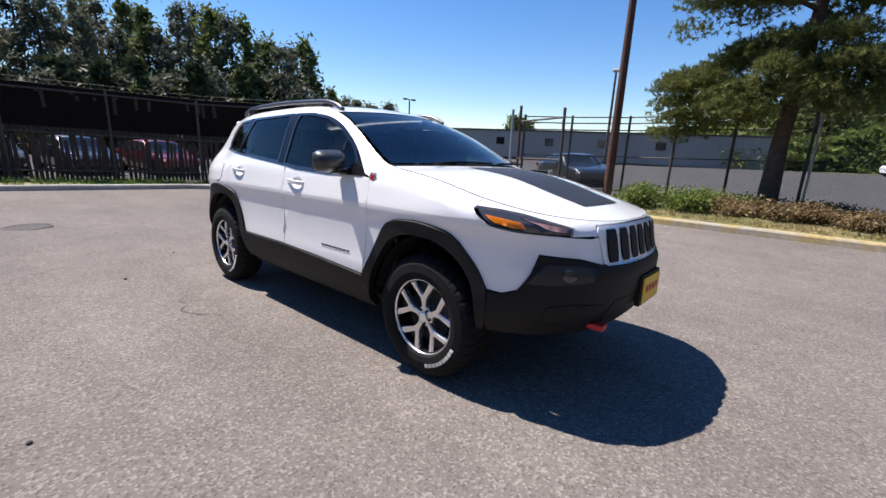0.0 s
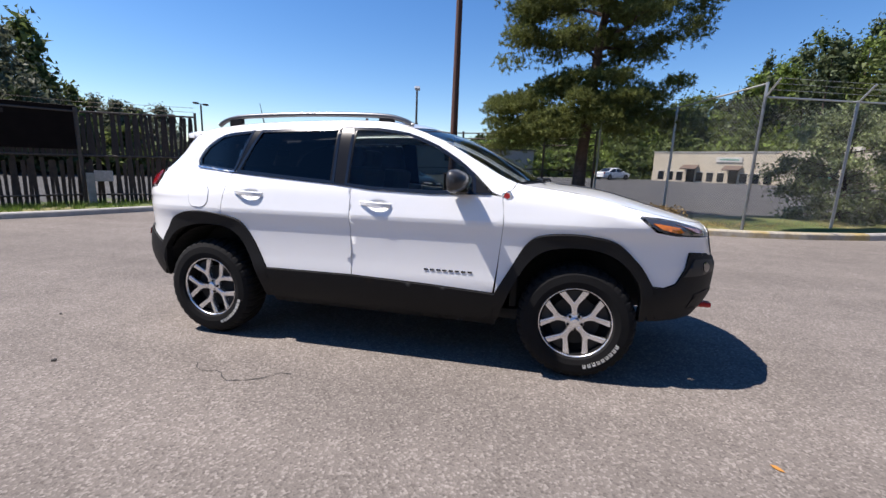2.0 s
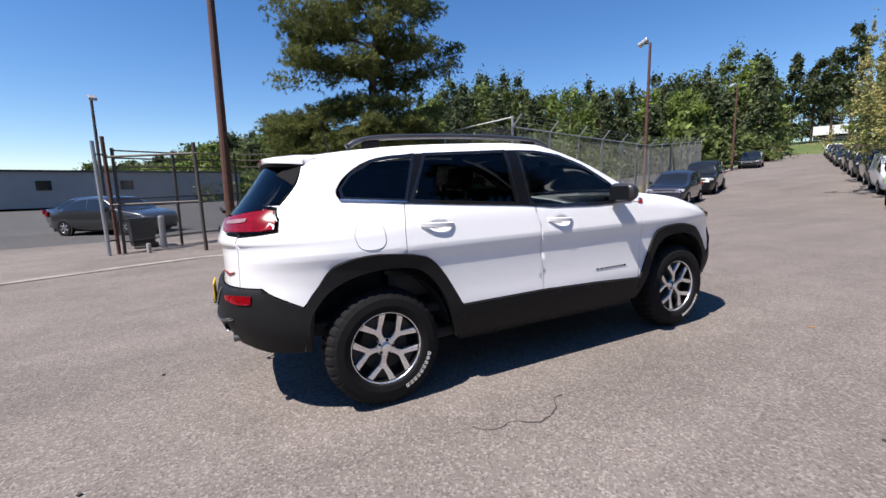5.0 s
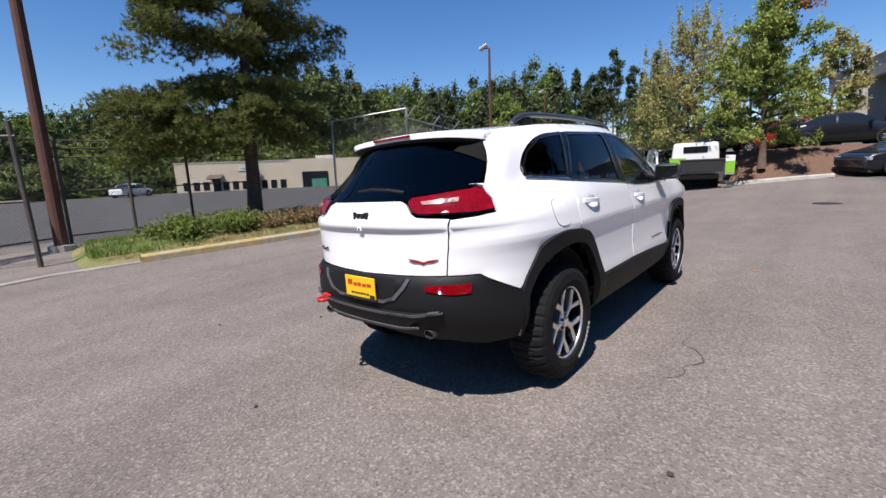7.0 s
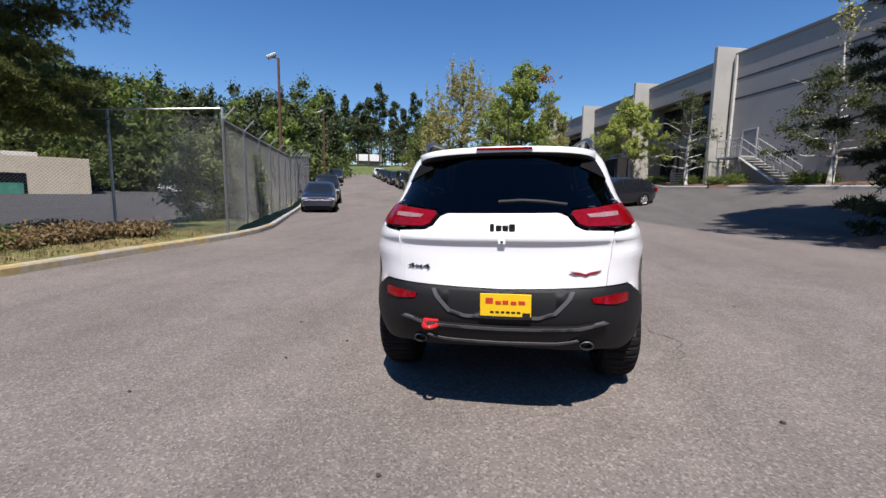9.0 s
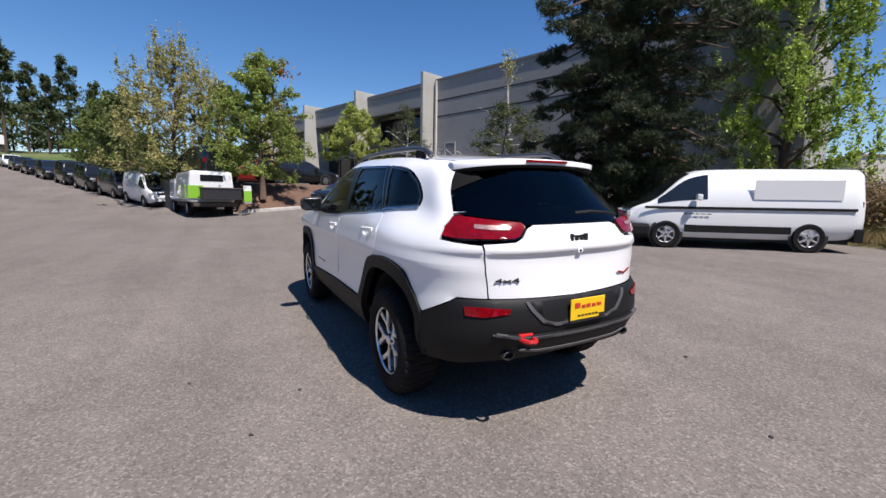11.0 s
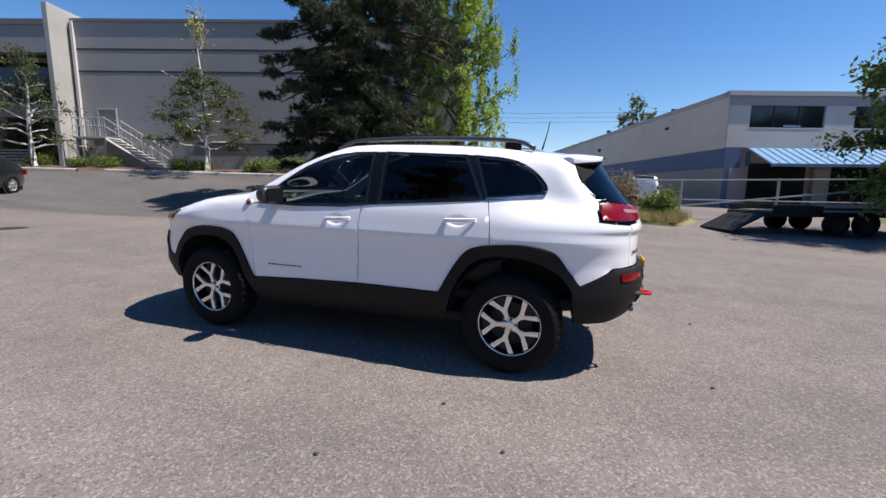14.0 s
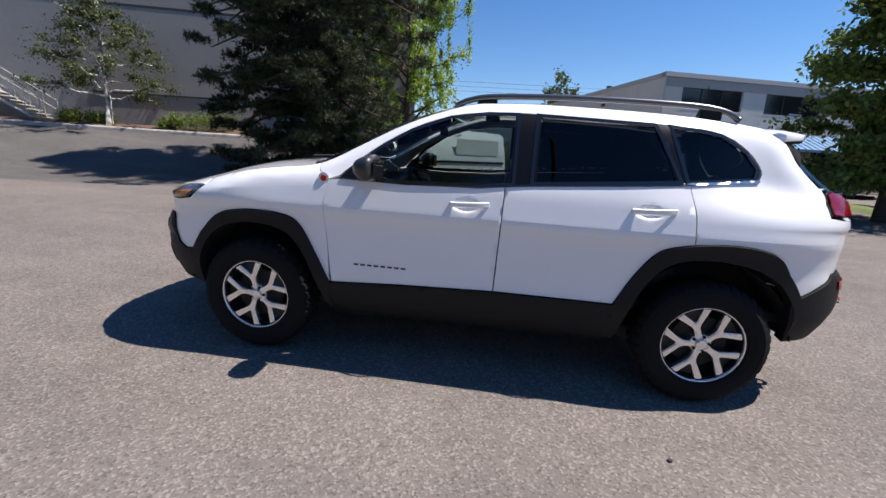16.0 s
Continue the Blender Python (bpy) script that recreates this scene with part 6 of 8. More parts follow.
# poles and lamps
def lamp_pole(x, y, h, label, heads, mat, aim):
    p = thing("lot_lamp", pose(x, y, ground_z(x, y), 0, 0, aim), label, "lamp", group="lot lamps")
    part("pole", tube([(0, 0, -0.2), (0, 0, h)], [0.11, 0.07], 10), mat, p)
    part("crossarm", tube([(-0.05, 0, h - 0.05), (0.45, 0, h + 0.05)], 0.03, 6), mat, p)
    for k in range(heads):
        m = pose(0.35 * (1 if k == 0 else -1), 0, h + 0.02, 0, 25 if k == 0 else -25, 0)
        hd = part("lamp_head", box((-0.28, -0.2, 0.0), (0.30, 0.2, 0.16), 0.04, m), GALV, p)
        part("lens", box((-0.24, -0.16, -0.02), (0.26, 0.16, -0.002), 0.0, m), WHITE_MARK, hd)


lamp_pole(-28.9, -9.1, 7.0, "tall slim yard lamp with one floodlight head", 1, STEEL_DARK, 20)
lamp_pole(-14.6, 20.3, 8.9, "rust-brown lamp post with a tilted floodlight head", 1, RUST, 200)
lamp_pole(-22.0, 42.0, 8.0, "far rust-brown lamp post beside the road", 1, RUST, 200)
pole = thing("utility_pole", pose(-11.6, -2.25, ground_z(-11.6, -2.25)), "tall rust-brown steel pole behind the yard fence", "pole")
part("shaft", tube([(0, 0, -0.2), (0, 0, 4.0), (0, 0, 11.5)], [0.145, 0.12, 0.085], 12), RUST, pole)
part("footing", tube([(0, 0, -0.1), (0, 0, 0.14)], 0.27, 12), CONCRETE, pole)
pl2 = thing("far_lamp_post", pose(-21.0, -21.5, ground_z(-21, -21.5)), "far thin lamp post with two small heads", "lamp post")
part("shaft", tube([(0, 0, -0.2), (0, 0, 4.9)], [0.07, 0.05], 8), STEEL_DARK, pl2)
part("arm", tube([(-0.4, 0, 4.95), (0.4, 0, 4.95)], 0.025, 6), STEEL_DARK, pl2)
for x in (-0.42, 0.42):
    part("lamp_head", box((x - 0.16, -0.1, 4.9), (x + 0.16, 0.1, 5.02), 0.03), STEEL_DARK, pl2)
board = thing("slope_sign", pose(-33.3, 73.9, ground_z(-33.3, 73.9), 0, 0, 24), "pale sign board on two posts on the grass slope", "sign")
for x in (-0.5, 0.5):
    part("post", tube([(x, 0, -0.2), (x, 0, 2.0)], 0.05, 6), STEEL_DARK, board)
part("panel", box((-0.75, -0.05, 1.7), (0.75, -0.01, 3.0), 0.01), WHITE_MARK, board)

# ---- trees, shrubs and woods ----
def leaf_cloud(name, clumps, per, size, mat, parent, seed, kind="", long=1.9, droop=0.0, tuft=0, core=0, core_size=0.6, slim=False):
    """Many small leaf quads scattered through ellipsoid clumps of (centre, radii); tuft: needles that fan out from shared twig tips, so many each; core: coarse leaves that close the heart of each clump; slim: three-cornered leaves."""
    rs = np.random.RandomState(seed)
    cc, rr_ = np.array([k[0] for k in clumps], float), np.array([k[1] for k in clumps], float)
    c = np.concatenate([np.repeat(cc, per, 0), np.repeat(cc, core, 0)])
    r = np.concatenate([np.repeat(rr_, per, 0), np.repeat(rr_ * 0.62, core, 0)])
    n = len(c)
    inner = np.arange(n) >= per * len(clumps)
    d = rs.normal(size=(n, 3))
    d /= np.linalg.norm(d, axis=1)[:, None]
    p = c + d * r * np.minimum(np.abs(rs.normal(size=n)) * 0.72, 1.3)[:, None]
    a = rs.normal(size=(n, 3)) + d * 0.5
    a[:, 2] -= droop
    a /= np.linalg.norm(a, axis=1)[:, None]
    b = np.cross(a, rs.normal(size=(n, 3)))
    b /= np.linalg.norm(b, axis=1)[:, None] + 1e-9
    s = (np.where(inner, core_size, size) * rs.uniform(0.55, 1.3, n))[:, None]
    a, b = a * s * 0.5 * long ** 0.5, b * s * 0.5 / long ** 0.5
    if tuft:
        p = p[np.arange(n) // tuft * tuft]
        v = np.stack([p, p + a + b, p + 2 * a, p + a - b], 1).reshape(-1, 3)
    elif slim:
        v = np.stack([p - a - b, p - a + b, p + a], 1).reshape(-1, 3)
    else:
        v = np.stack([p - a, p + b, p + a, p - b], 1).reshape(-1, 3)
    q = 3 if slim else 4
    me = bpy.data.meshes.new(name)
    me.vertices.add(q * n)
    me.vertices.foreach_set("co", v.ravel())
    me.loops.add(q * n)
    me.loops.foreach_set("vertex_index", np.arange(q * n))
    me.polygons.add(n)
    me.polygons.foreach_set("loop_start", np.arange(0, q * n, q))
    me.materials.append(mat)
    me.update()
    me.validate()
    ob = new(name, me)
    if parent is not None:
        ob.parent = parent
    if kind:
        ob["kind"] = kind
    return ob


def needle_puffs(name, clumps, puffs, needles, reach, width, mat, parent, seed, lift=0.3, spread_=0.9):
    """Needles that fan out from many twig tips in each clump of (centre, radii), one slim triangle each."""
    rs = np.random.RandomState(seed)
    c = np.repeat(np.array([k[0] for k in clumps], float), puffs, 0)
    r = np.repeat(np.array([k[1] for k in clumps], float), puffs, 0)
    d = rs.normal(size=c.shape)
    d /= np.linalg.norm(d, axis=1)[:, None]
    d[:, 2] = np.where(rs.rand(len(d)) < 0.6, np.abs(d[:, 2]), d[:, 2])
    tip = c + d * r * (rs.rand(len(d)) ** 0.45)[:, None] * spread_
    tip = np.repeat(tip, needles, 0)
    out = np.repeat(d, needles, 0)
    n = len(tip)
    a = rs.normal(size=(n, 3)) + out * 0.6
    a[:, 2] += lift
    a /= np.linalg.norm(a, axis=1)[:, None]
    b = np.cross(a, rs.normal(size=(n, 3)))
    b /= np.linalg.norm(b, axis=1)[:, None] + 1e-9
    long_ = (reach * rs.uniform(0.6, 1.25, n))[:, None]
    base = tip + a * long_ * 0.1
    v = np.stack([base - b * width, base + b * width, base + a * long_], 1).reshape(-1, 3)
    me = bpy.data.meshes.new(name)
    me.vertices.add(3 * n)
    me.vertices.foreach_set("co", v.ravel())
    me.loops.add(3 * n)
    me.loops.foreach_set("vertex_index", np.arange(3 * n))
    me.polygons.add(n)
    me.polygons.foreach_set("loop_start", np.arange(0, 3 * n, 3))
    me.materials.append(mat)
    me.update()
    me.validate()
    ob = new(name, me)
    ob.parent = parent
    return ob


def limb_path(start, end, bend, rng, n=5):
    s, e = Vector(start), Vector(end)
    out = []
    for k in range(n + 1):
        t = k / n
        p = s.lerp(e, t)
        p.z += bend * math.sin(math.pi * t)
        if 0 < k < n:
            p += Vector((rng.uniform(-1, 1), rng.uniform(-1, 1), rng.uniform(-1, 1))) * 0.06 * (e - s).length
        out.append(p)
    return out


def tree(name, x, y, label, height, trunk_r, limbs, leaf_mat, bark=BARK, per=90, leaf=0.16, clump=0.6, seed=1, base=0.0, lean=(0, 0), flat=0.7, extra=(), droop=0.0, first=0.3, sub=3, category="tree", long=1.9, tuft=0, spike=0.0, last=0.99, taper=0.0, puff=None):
    """limbs: function (t, rng) giving reach and rise of a limb that leaves the trunk at share t of its height."""
    rng = random.Random(seed)
    t_ = thing(name, Matrix.Translation((x, y, ground_z(x, y) + base)), label, category)
    pts = [(lean[0] * k / 6 * (k / 6), lean[1] * k / 6 * (k / 6), height * k / 6) for k in range(7)]
    pts = [Vector(p) + Vector((rng.uniform(-1, 1), rng.uniform(-1, 1), 0)) * 0.03 * height * (0 < i) * 0.5 for i, p in enumerate(pts)]
    pts[0].z -= 0.25
    part("trunk", tube(pts, [trunk_r * (1.25 if k == 0 else 1 - 0.86 * k / 6) for k in range(7)], 10), bark, t_, smooth=True)
    clumps = []
    count = limbs("count")
    for k in range(count):
        t = first + (last - first) * (k + rng.random()) / count
        i = min(int(t * 6), 5)
        p0 = pts[i].lerp(pts[i + 1], t * 6 - i)
        ang = k * 2.4 + rng.uniform(-0.5, 0.5)
        reach, rise = limbs(t)
        reach *= rng.uniform(0.72, 1.12)
        tip = p0 + Vector((math.cos(ang) * reach, math.sin(ang) * reach, rise * rng.uniform(0.6, 1.3)))
        path = limb_path(p0, tip, 0.05 * reach, rng)
        r0 = trunk_r * (1 - 0.86 * t) * 0.5
        part("limb", tube(path, [max(r0 * (1 - 0.8 * j / 5), 0.012) for j in range(6)], 5), bark, t_)
        for j in range(sub):
            q = path[-1 - j] + Vector((rng.uniform(-1, 1), rng.uniform(-1, 1), rng.uniform(-0.3, 0.5))) * clump * 0.45
            s = clump * rng.uniform(0.65, 1.15) * ((1 - 0.12 * j) if not taper else (1 - taper) + taper * j / (sub - 1))
            clumps.append((q, (s, s, s * flat)))
        if spike:
            for j in range(3):
                q = path[-1 - j] + Vector((rng.uniform(-0.3, 0.3), rng.uniform(-0.3, 0.3), rng.uniform(0.3, 0.7) * spike))
                clumps.append((q, (0.15, 0.15, rng.uniform(0.5, 0.9) * spike)))
    for q, s in extra:
        clumps.append((Vector(q), s))
    if puff:
        needle_puffs("crown", clumps, *puff, leaf_mat, t_, seed)
    else:
        leaf_cloud("crown", clumps, per, leaf, leaf_mat, t_, seed, droop=droop, long=long, tuft=tuft)
    return t_


def table_limbs(count, reach, rise):
    rc, rs_ = curve_of(reach), curve_of(rise)
    return lambda t: count if t == "count" else (rc(t), rs_(t))


prng = random.Random(4)
pine_pads = []


def pad(x, y, z, r=0.68):
    k = r * prng.uniform(0.75, 1.2)
    pine_pads.append(((x, y, z), (k, k, k * 0.48)))


for k in range(58):      # the low drooping boughs towards the lot's gate
    u = prng.random() ** 0.8
    pad(-1.1 * u + prng.uniform(-0.7, 1.0), -0.3 - 2.5 * u, 3.2 - 0.8 * u + prng.uniform(-0.6, 1.0))
for k in range(32):      # the sunlit boughs over the lot
    pad(prng.uniform(0.1, 1.6), prng.uniform(-1.0, 1.2), prng.uniform(2.2, 3.9), 0.62)
for k in range(36):      # the upper boughs towards the gate
    u = prng.random()
    pad(prng.uniform(-1.2, 0.9), -0.4 - 2.1 * u, 5.0 + prng.uniform(-0.3, 1.8) - 0.3 * u)
for k in range(46):      # the dark boughs over the fence
    u = prng.random()
    pad(prng.uniform(-1.2, 0.9), 0.4 + 2.6 * u, 2.7 + prng.uniform(0.0, 3.5) - 0.5 * u * u)
tree("pine_tree", -10.6, 2.05, "old pine with a leaning trunk and dense needle tufts", 10.6, 0.20,
            table_limbs(34, [(0.3, 1.3), (0.45, 1.7), (0.6, 2.3), (0.8, 1.6), (1.0, 0.4)], [(0.3, 0.0), (0.5, 0.3), (0.8, 0.7), (1.0, 0.9)]),
            GREEN_PINE, clump=0.68, seed=11, base=0.1, lean=(0.3, 0.9), flat=0.48, first=0.42, sub=4,
            extra=pine_pads, puff=(86, 13, 0.110, 0.0115))
tree("spruce_tree", 10.7, 6.05, "broad dark spruce with drooping boughs to the ground", 14.2, 0.28,
              table_limbs(150, [(0.03, 2.5), (0.15, 2.9), (0.33, 3.6), (0.5, 3.6), (0.75, 2.3), (1.0, 0.4)], [(0.03, -0.1), (0.3, -0.8), (0.7, -0.5), (1.0, 0.4)]),
              GREEN_SPRUCE, clump=0.80, seed=5, flat=0.42, first=0.03, sub=5, taper=0.45, puff=(40, 12, 0.17, 0.016))
tree("lime_green_tree", 18.9, 5.0, "bright lime-green tree with spiky upright shoots", 11.6, 0.2,
     table_limbs(64, [(0.08, 2.4), (0.3, 2.9), (0.6, 2.5), (0.85, 1.4), (1.0, 0.3)], [(0.08, 1.0), (0.5, 1.9), (1.0, 1.8)]),
     GREEN_LIME, per=160, leaf=0.105, clump=0.42, seed=8, flat=1.3, first=0.06, spike=1.25, sub=4)
tree("leafy_tree", 10.8, -11.3, "broad green deciduous tree shading a trailer", 6.8, 0.2,
     table_limbs(46, [(0.14, 2.2), (0.35, 2.7), (0.55, 2.6), (0.8, 1.9), (1.0, 0.4)], [(0.14, -0.2), (0.35, 0.2), (0.6, 0.8), (1.0, 0.7)]),
     BUSH_GREEN, per=280, leaf=0.13, clump=0.62, seed=21, first=0.15, sub=5)
planter_tree = tree("maple_tree", 0.2, 18.9, "fresh green maple with orange tips on a mulched bank", 5.6, 0.13,
                    table_limbs(38, [(0.14, 2.2), (0.4, 2.3), (0.7, 1.5), (1.0, 0.4)], [(0.14, -0.15), (0.4, 0.4), (1.0, 1.0)]),
                    MAPLE_LEAF, per=185, leaf=0.085, clump=0.40, seed=31, base=0.75, first=0.14, sub=5, spike=0.35, flat=0.5)
leaf_cloud("orange_tips", [((0.9, 0.0, 6.0), (0.75, 0.5, 0.4))], 200, 0.14, ORANGE_LEAF, planter_tree, 3)
yellow_tree = tree("yellowing_tree", -3.8, 24.6, "thin yellowing tree with bare upper twigs", 7.4, 0.14,
                   table_limbs(48, [(0.12, 3.0), (0.35, 3.3), (0.7, 2.4), (1.0, 0.5)], [(0.12, 0.6), (0.5, 1.4), (1.0, 1.4)]),
                   YELLOW_LEAF, per=80, leaf=0.095, clump=0.5, seed=32, first=0.12, sub=5, spike=1.1)
leaf_cloud("green_leaves", [((-0.6, -0.6, 2.2), (1.6, 1.5, 1.0)), ((0.8, 0.5, 2.6), (1.4, 1.4, 1.0)), ((-1.6, 0.2, 3.4), (0.9, 0.9, 1.0))], 1500, 0.11, GREEN_OLIVE, yellow_tree, 4)
for k, (x, y, h, mat) in enumerate(((-6.8, 30.0, 6.0, GREEN_OLIVE), (-9.0, 37.0, 6.0, BUSH_GREEN), (-11.5, 46.0, 5.5, GREEN_OLIVE), (-1.2, 27.5, 6.2, GREEN_OLIVE), (2.4, 33.0, 6.0, YELLOW_LEAF))):
    tree("roadside_tree", x, y, "olive-green young tree in the row beside the road", h, 0.12,
         table_limbs(24, [(0.2, 1.9), (0.5, 2.2), (1.0, 0.4)], [(0.2, 0.4), (1.0, 0.8)]), mat, per=130, leaf=0.13, clump=0.55, seed=40 + k, first=0.15, sub=4, spike=0.5)
tree("young_tree", 8.3, 30.2, "slender fresh green tree before the grey building", 5.4, 0.08,
     table_limbs(34, [(0.3, 2.2), (0.5, 2.4), (0.8, 1.6), (1.0, 0.5)], [(0.3, 0.2), (1.0, 0.7)]), GREEN_LEAF, per=130, leaf=0.11, clump=0.42, seed=51, first=0.32, sub=4, spike=0.35)


DARK_BIRCH_LEAF = leaf_material("dull_birch_leaves", (0.095, 0.115, 0.045))


def birch(x, y, h, seed, label, dead_top):
    b = tree("birch_tree", x, y, label, h, 0.12,
             table_limbs(26, [(0.2, 2.5), (0.4, 2.2), (0.6, 1.1), (1.0, 0.3)], [(0.2, 0.3), (0.6, 0.2), (1.0, 0.7)]),
             DARK_BIRCH_LEAF, bark=BIRCH, per=165 if dead_top else 70, leaf=0.085, clump=0.55, seed=seed, first=0.16, sub=3, droop=0.8, last=0.66 if dead_top else 0.9)
    if dead_top:
        bare = bmesh.new()
        rng = random.Random(seed)
        for k in range(12):
            z = h * rng.uniform(0.75, 0.98)
            add_tube(bare, limb_path((0.1, 0.1, z), (rng.uniform(-0.5, 0.5), rng.uniform(-0.5, 0.5), z + rng.uniform(0.6, 1.3)), 0.05, rng, 3), 0.012, 4)
        part("bare_twigs", bare, BIRCH, b)
        leaf_cloud("dry_leaves", [((0, 0, h * 0.95), (0.6, 0.6, 0.9)), ((0.1, 0.2, h * 1.05), (0.4, 0.4, 0.7))], 160, 0.12, YELLOW_LEAF, b, seed + 1)
    rng = random.Random(seed + 9)
    for ang, z, r in ((2.6, 0.52, 1.7), (0.7, 0.42, 1.3), (3.9, 0.60, 1.0)):
        part("white_limb", tube(limb_path((0, 0, h * z), (math.cos(ang) * r, math.sin(ang) * r, h * z + 1.1), 0.1, rng), [0.05, 0.045, 0.04, 0.03, 0.02, 0.01], 6), BIRCH, b)
    return b


birch(13.6, 17.0, 7.2, 61, "white birch with a dead top before a grey wall", True)
birch(10.85, 25.7, 6.0, 66, "weeping birch with bare white limbs", False)
tree("vine_bush", -10.6, 9.1, "large leafy shrub growing behind the wire fence", 2.7, 0.06,
     table_limbs(36, [(0.05, 1.5), (0.5, 1.6), (1.0, 0.5)], [(0.05, 0.1), (1.0, 0.4)]), VINE_LEAF, per=330, leaf=0.075, clump=0.42, seed=71, first=0.05, category="shrub")
tree("vine_bush", -12.0, 12.2, "dark leafy shrub growing behind the wire fence", 2.3, 0.06,
     table_limbs(24, [(0.05, 1.2), (0.5, 1.3), (1.0, 0.5)], [(0.05, 0.1), (1.0, 0.3)]), GREEN_OLIVE, per=260, leaf=0.085, clump=0.42, seed=72, first=0.05, category="shrub")


def shrub(x, y, rx, ry, rz, mat, label, seed, leaf=0.10, n=1500, name="shrub", base=0.0):
    t_ = thing(name, Matrix.Translation((x, y, ground_z(x, y) + base)), label, "shrub")
    rng = random.Random(seed)
    stems = bmesh.new()
    for k in range(7):
        add_tube(stems, limb_path((0, 0, -0.05), (rng.uniform(-0.6, 0.6) * rx, rng.uniform(-0.6, 0.6) * ry, rz * 1.2), 0.05, rng, 3), [0.02, 0.015, 0.012, 0.006], 4)
    part("stems", stems, BARK, t_)
    clumps = [((rng.uniform(-0.6, 0.6) * rx, rng.uniform(-0.6, 0.6) * ry, rz * rng.uniform(0.5, 1.1)), (rx * 0.5, ry * 0.5, rz * 0.55)) for _ in range(10)]
    leaf_cloud("foliage", clumps, n // 10, leaf, mat, t_, seed)
    return t_


for k, (x, y, r, h) in enumerate(((12.1, 22.4, 0.75, 0.5), (11.9, 23.6, 0.6, 0.35), (13.35, 18.5, 0.6, 0.45), (13.8, 17.6, 0.5, 0.4), (14.5, 14.7, 0.55, 0.45), (15.0, 13.1, 1.05, 0.62), (11.0, 25.9, 0.6, 0.45), (10.0, 29.0, 0.6, 0.45))):
    shrub(x, y, r * 1.15, r * 1.15, h * 1.1, BUSH_GREEN, "clipped rounded green shrub before the grey wall", 80 + k, 0.06, 4200)

# planting bed along the west kerb
def bed_sheet(name, line, width, lift, mat, label, edge=0.1, seg=0.45, cross=8):
    pts = []
    for (x0, y0), (x1, y1) in zip(line, line[1:]):
        n = max(1, int(math.hypot(x1 - x0, y1 - y0) / seg))
        pts += [(x0 + (x1 - x0) * k / n, y0 + (y1 - y0) * k / n) for k in range(n)]
    pts.append(line[-1])
    vs, fs = [], []
    for i, (x, y) in enumerate(pts):
        a, b = pts[max(0, i - 1)], pts[min(len(pts) - 1, i + 1)]
        d = Vector((b[0] - a[0], b[1] - a[1], 0)).normalized()
        nrm = Vector((-d.y, d.x, 0))
        for k in range(cross + 1):
            t = k / cross
            q = Vector((x, y, 0)) + nrm * (edge + width * t)
            bump = 0.05 * noise.noise((q.x * 1.3, q.y * 1.3, 3)) + lift * math.sin(math.pi * min(t * 1.1, 1.0)) ** 0.7
            vs.append((q.x, q.y, ground_z(q.x, q.y) - 0.06 if i in (0, len(pts) - 1) else ground_z(q.x, q.y) + 0.10 + (bump if 0 < k < cross else (-0.12 if k == 0 else -0.3))))
    m = cross + 1
    for i in range(len(pts) - 1):
        for k in range(cross):
            fs.append((i * m + k, (i + 1) * m + k, (i + 1) * m + k + 1, i * m + k + 1))
    ob = link_mesh(name, vs, fs, mat, smooth=True)
    return tagged(ob, label, "ground", kind="structure")


bed_sheet("verge_west", [(-7.85, -2.6), (-7.76, -1.6)] + yellow_line[1:], 4.0, 0.12, GRASS, "dry grass verge behind the yellow kerb")
bed_sheet("verge_south", [(-7.4, -9.5), (-4.6, -10.8), (-2.4, -12.3), (1.9, -12.7), (9, -12.6), (30, -12.6)][::-1], 2.6, 0.05, GRASS, "grass strip between the kerb and the slatted fence")
bed_sheet("verge_east", [(12.4, 1.2), (11.9, -2.0), (11.4, -3.5), (11.1, -4.3), (10.9, -4.8)], 3.2, 0.15, GRASS, "weedy verge with dry brush along the east edge")
bed_sheet("building_bed", [tuple((B0 + (-ROAD) * a - ACROSS * 2.45).to_2d()) for a in (P1_AT - 8, P1_AT + 20)], 2.4, 0.08, MULCH, "mulched bed along the grey wall")


def tuft_field(name, area, count, height, mat, label, seed, blades=9):
    """Grass blades as thin triangles over an area given by a function of two numbers."""
    rs = np.random.RandomState(seed)
    vs, fs = [], []
    for _ in range(count):
        x, y, z = area(rs.rand(), rs.rand())
        for _ in range(blades):
            a = rs.rand() * 6.283
            h = height * rs.uniform(0.5, 1.4)
            bx, by = x + rs.normal() * 0.05, y + rs.normal() * 0.05
            lx, ly = math.cos(a) * h * 0.45, math.sin(a) * h * 0.45
            w = 0.006
            b = len(vs)
            vs += [(bx - w * math.sin(a), by + w * math.cos(a), z), (bx + w * math.sin(a), by - w * math.cos(a), z), (bx + lx, by + ly, z + h)]
            fs.append((b, b + 1, b + 2))
    ob = link_mesh(name, vs, fs, mat)
    return tagged(ob, label, "grass", kind="stuff")


GRASS_BLADE = leaf_material("green_grass_blades", (0.13, 0.20, 0.035))
STRAW = leaf_material("straw_grass", (0.34, 0.27, 0.13))


def strip_area(line, lo, hi, lift):
    lens = [math.hypot(b[0] - a[0], b[1] - a[1]) for a, b in zip(line, line[1:])]
    tot = sum(lens)

    def at(u, v):
        s = u * tot
        for (a, b), l in zip(zip(line, line[1:]), lens):
            if s <= l:
                break
            s -= l
        t = min(s / l, 1)
        d = Vector((b[0] - a[0], b[1] - a[1], 0)).normalized()
        w = lo + (hi - lo) * v
        x, y = a[0] + (b[0] - a[0]) * t - d.y * w, a[1] + (b[1] - a[1]) * t + d.x * w
        return x, y, ground_z(x, y) + lift
    return at


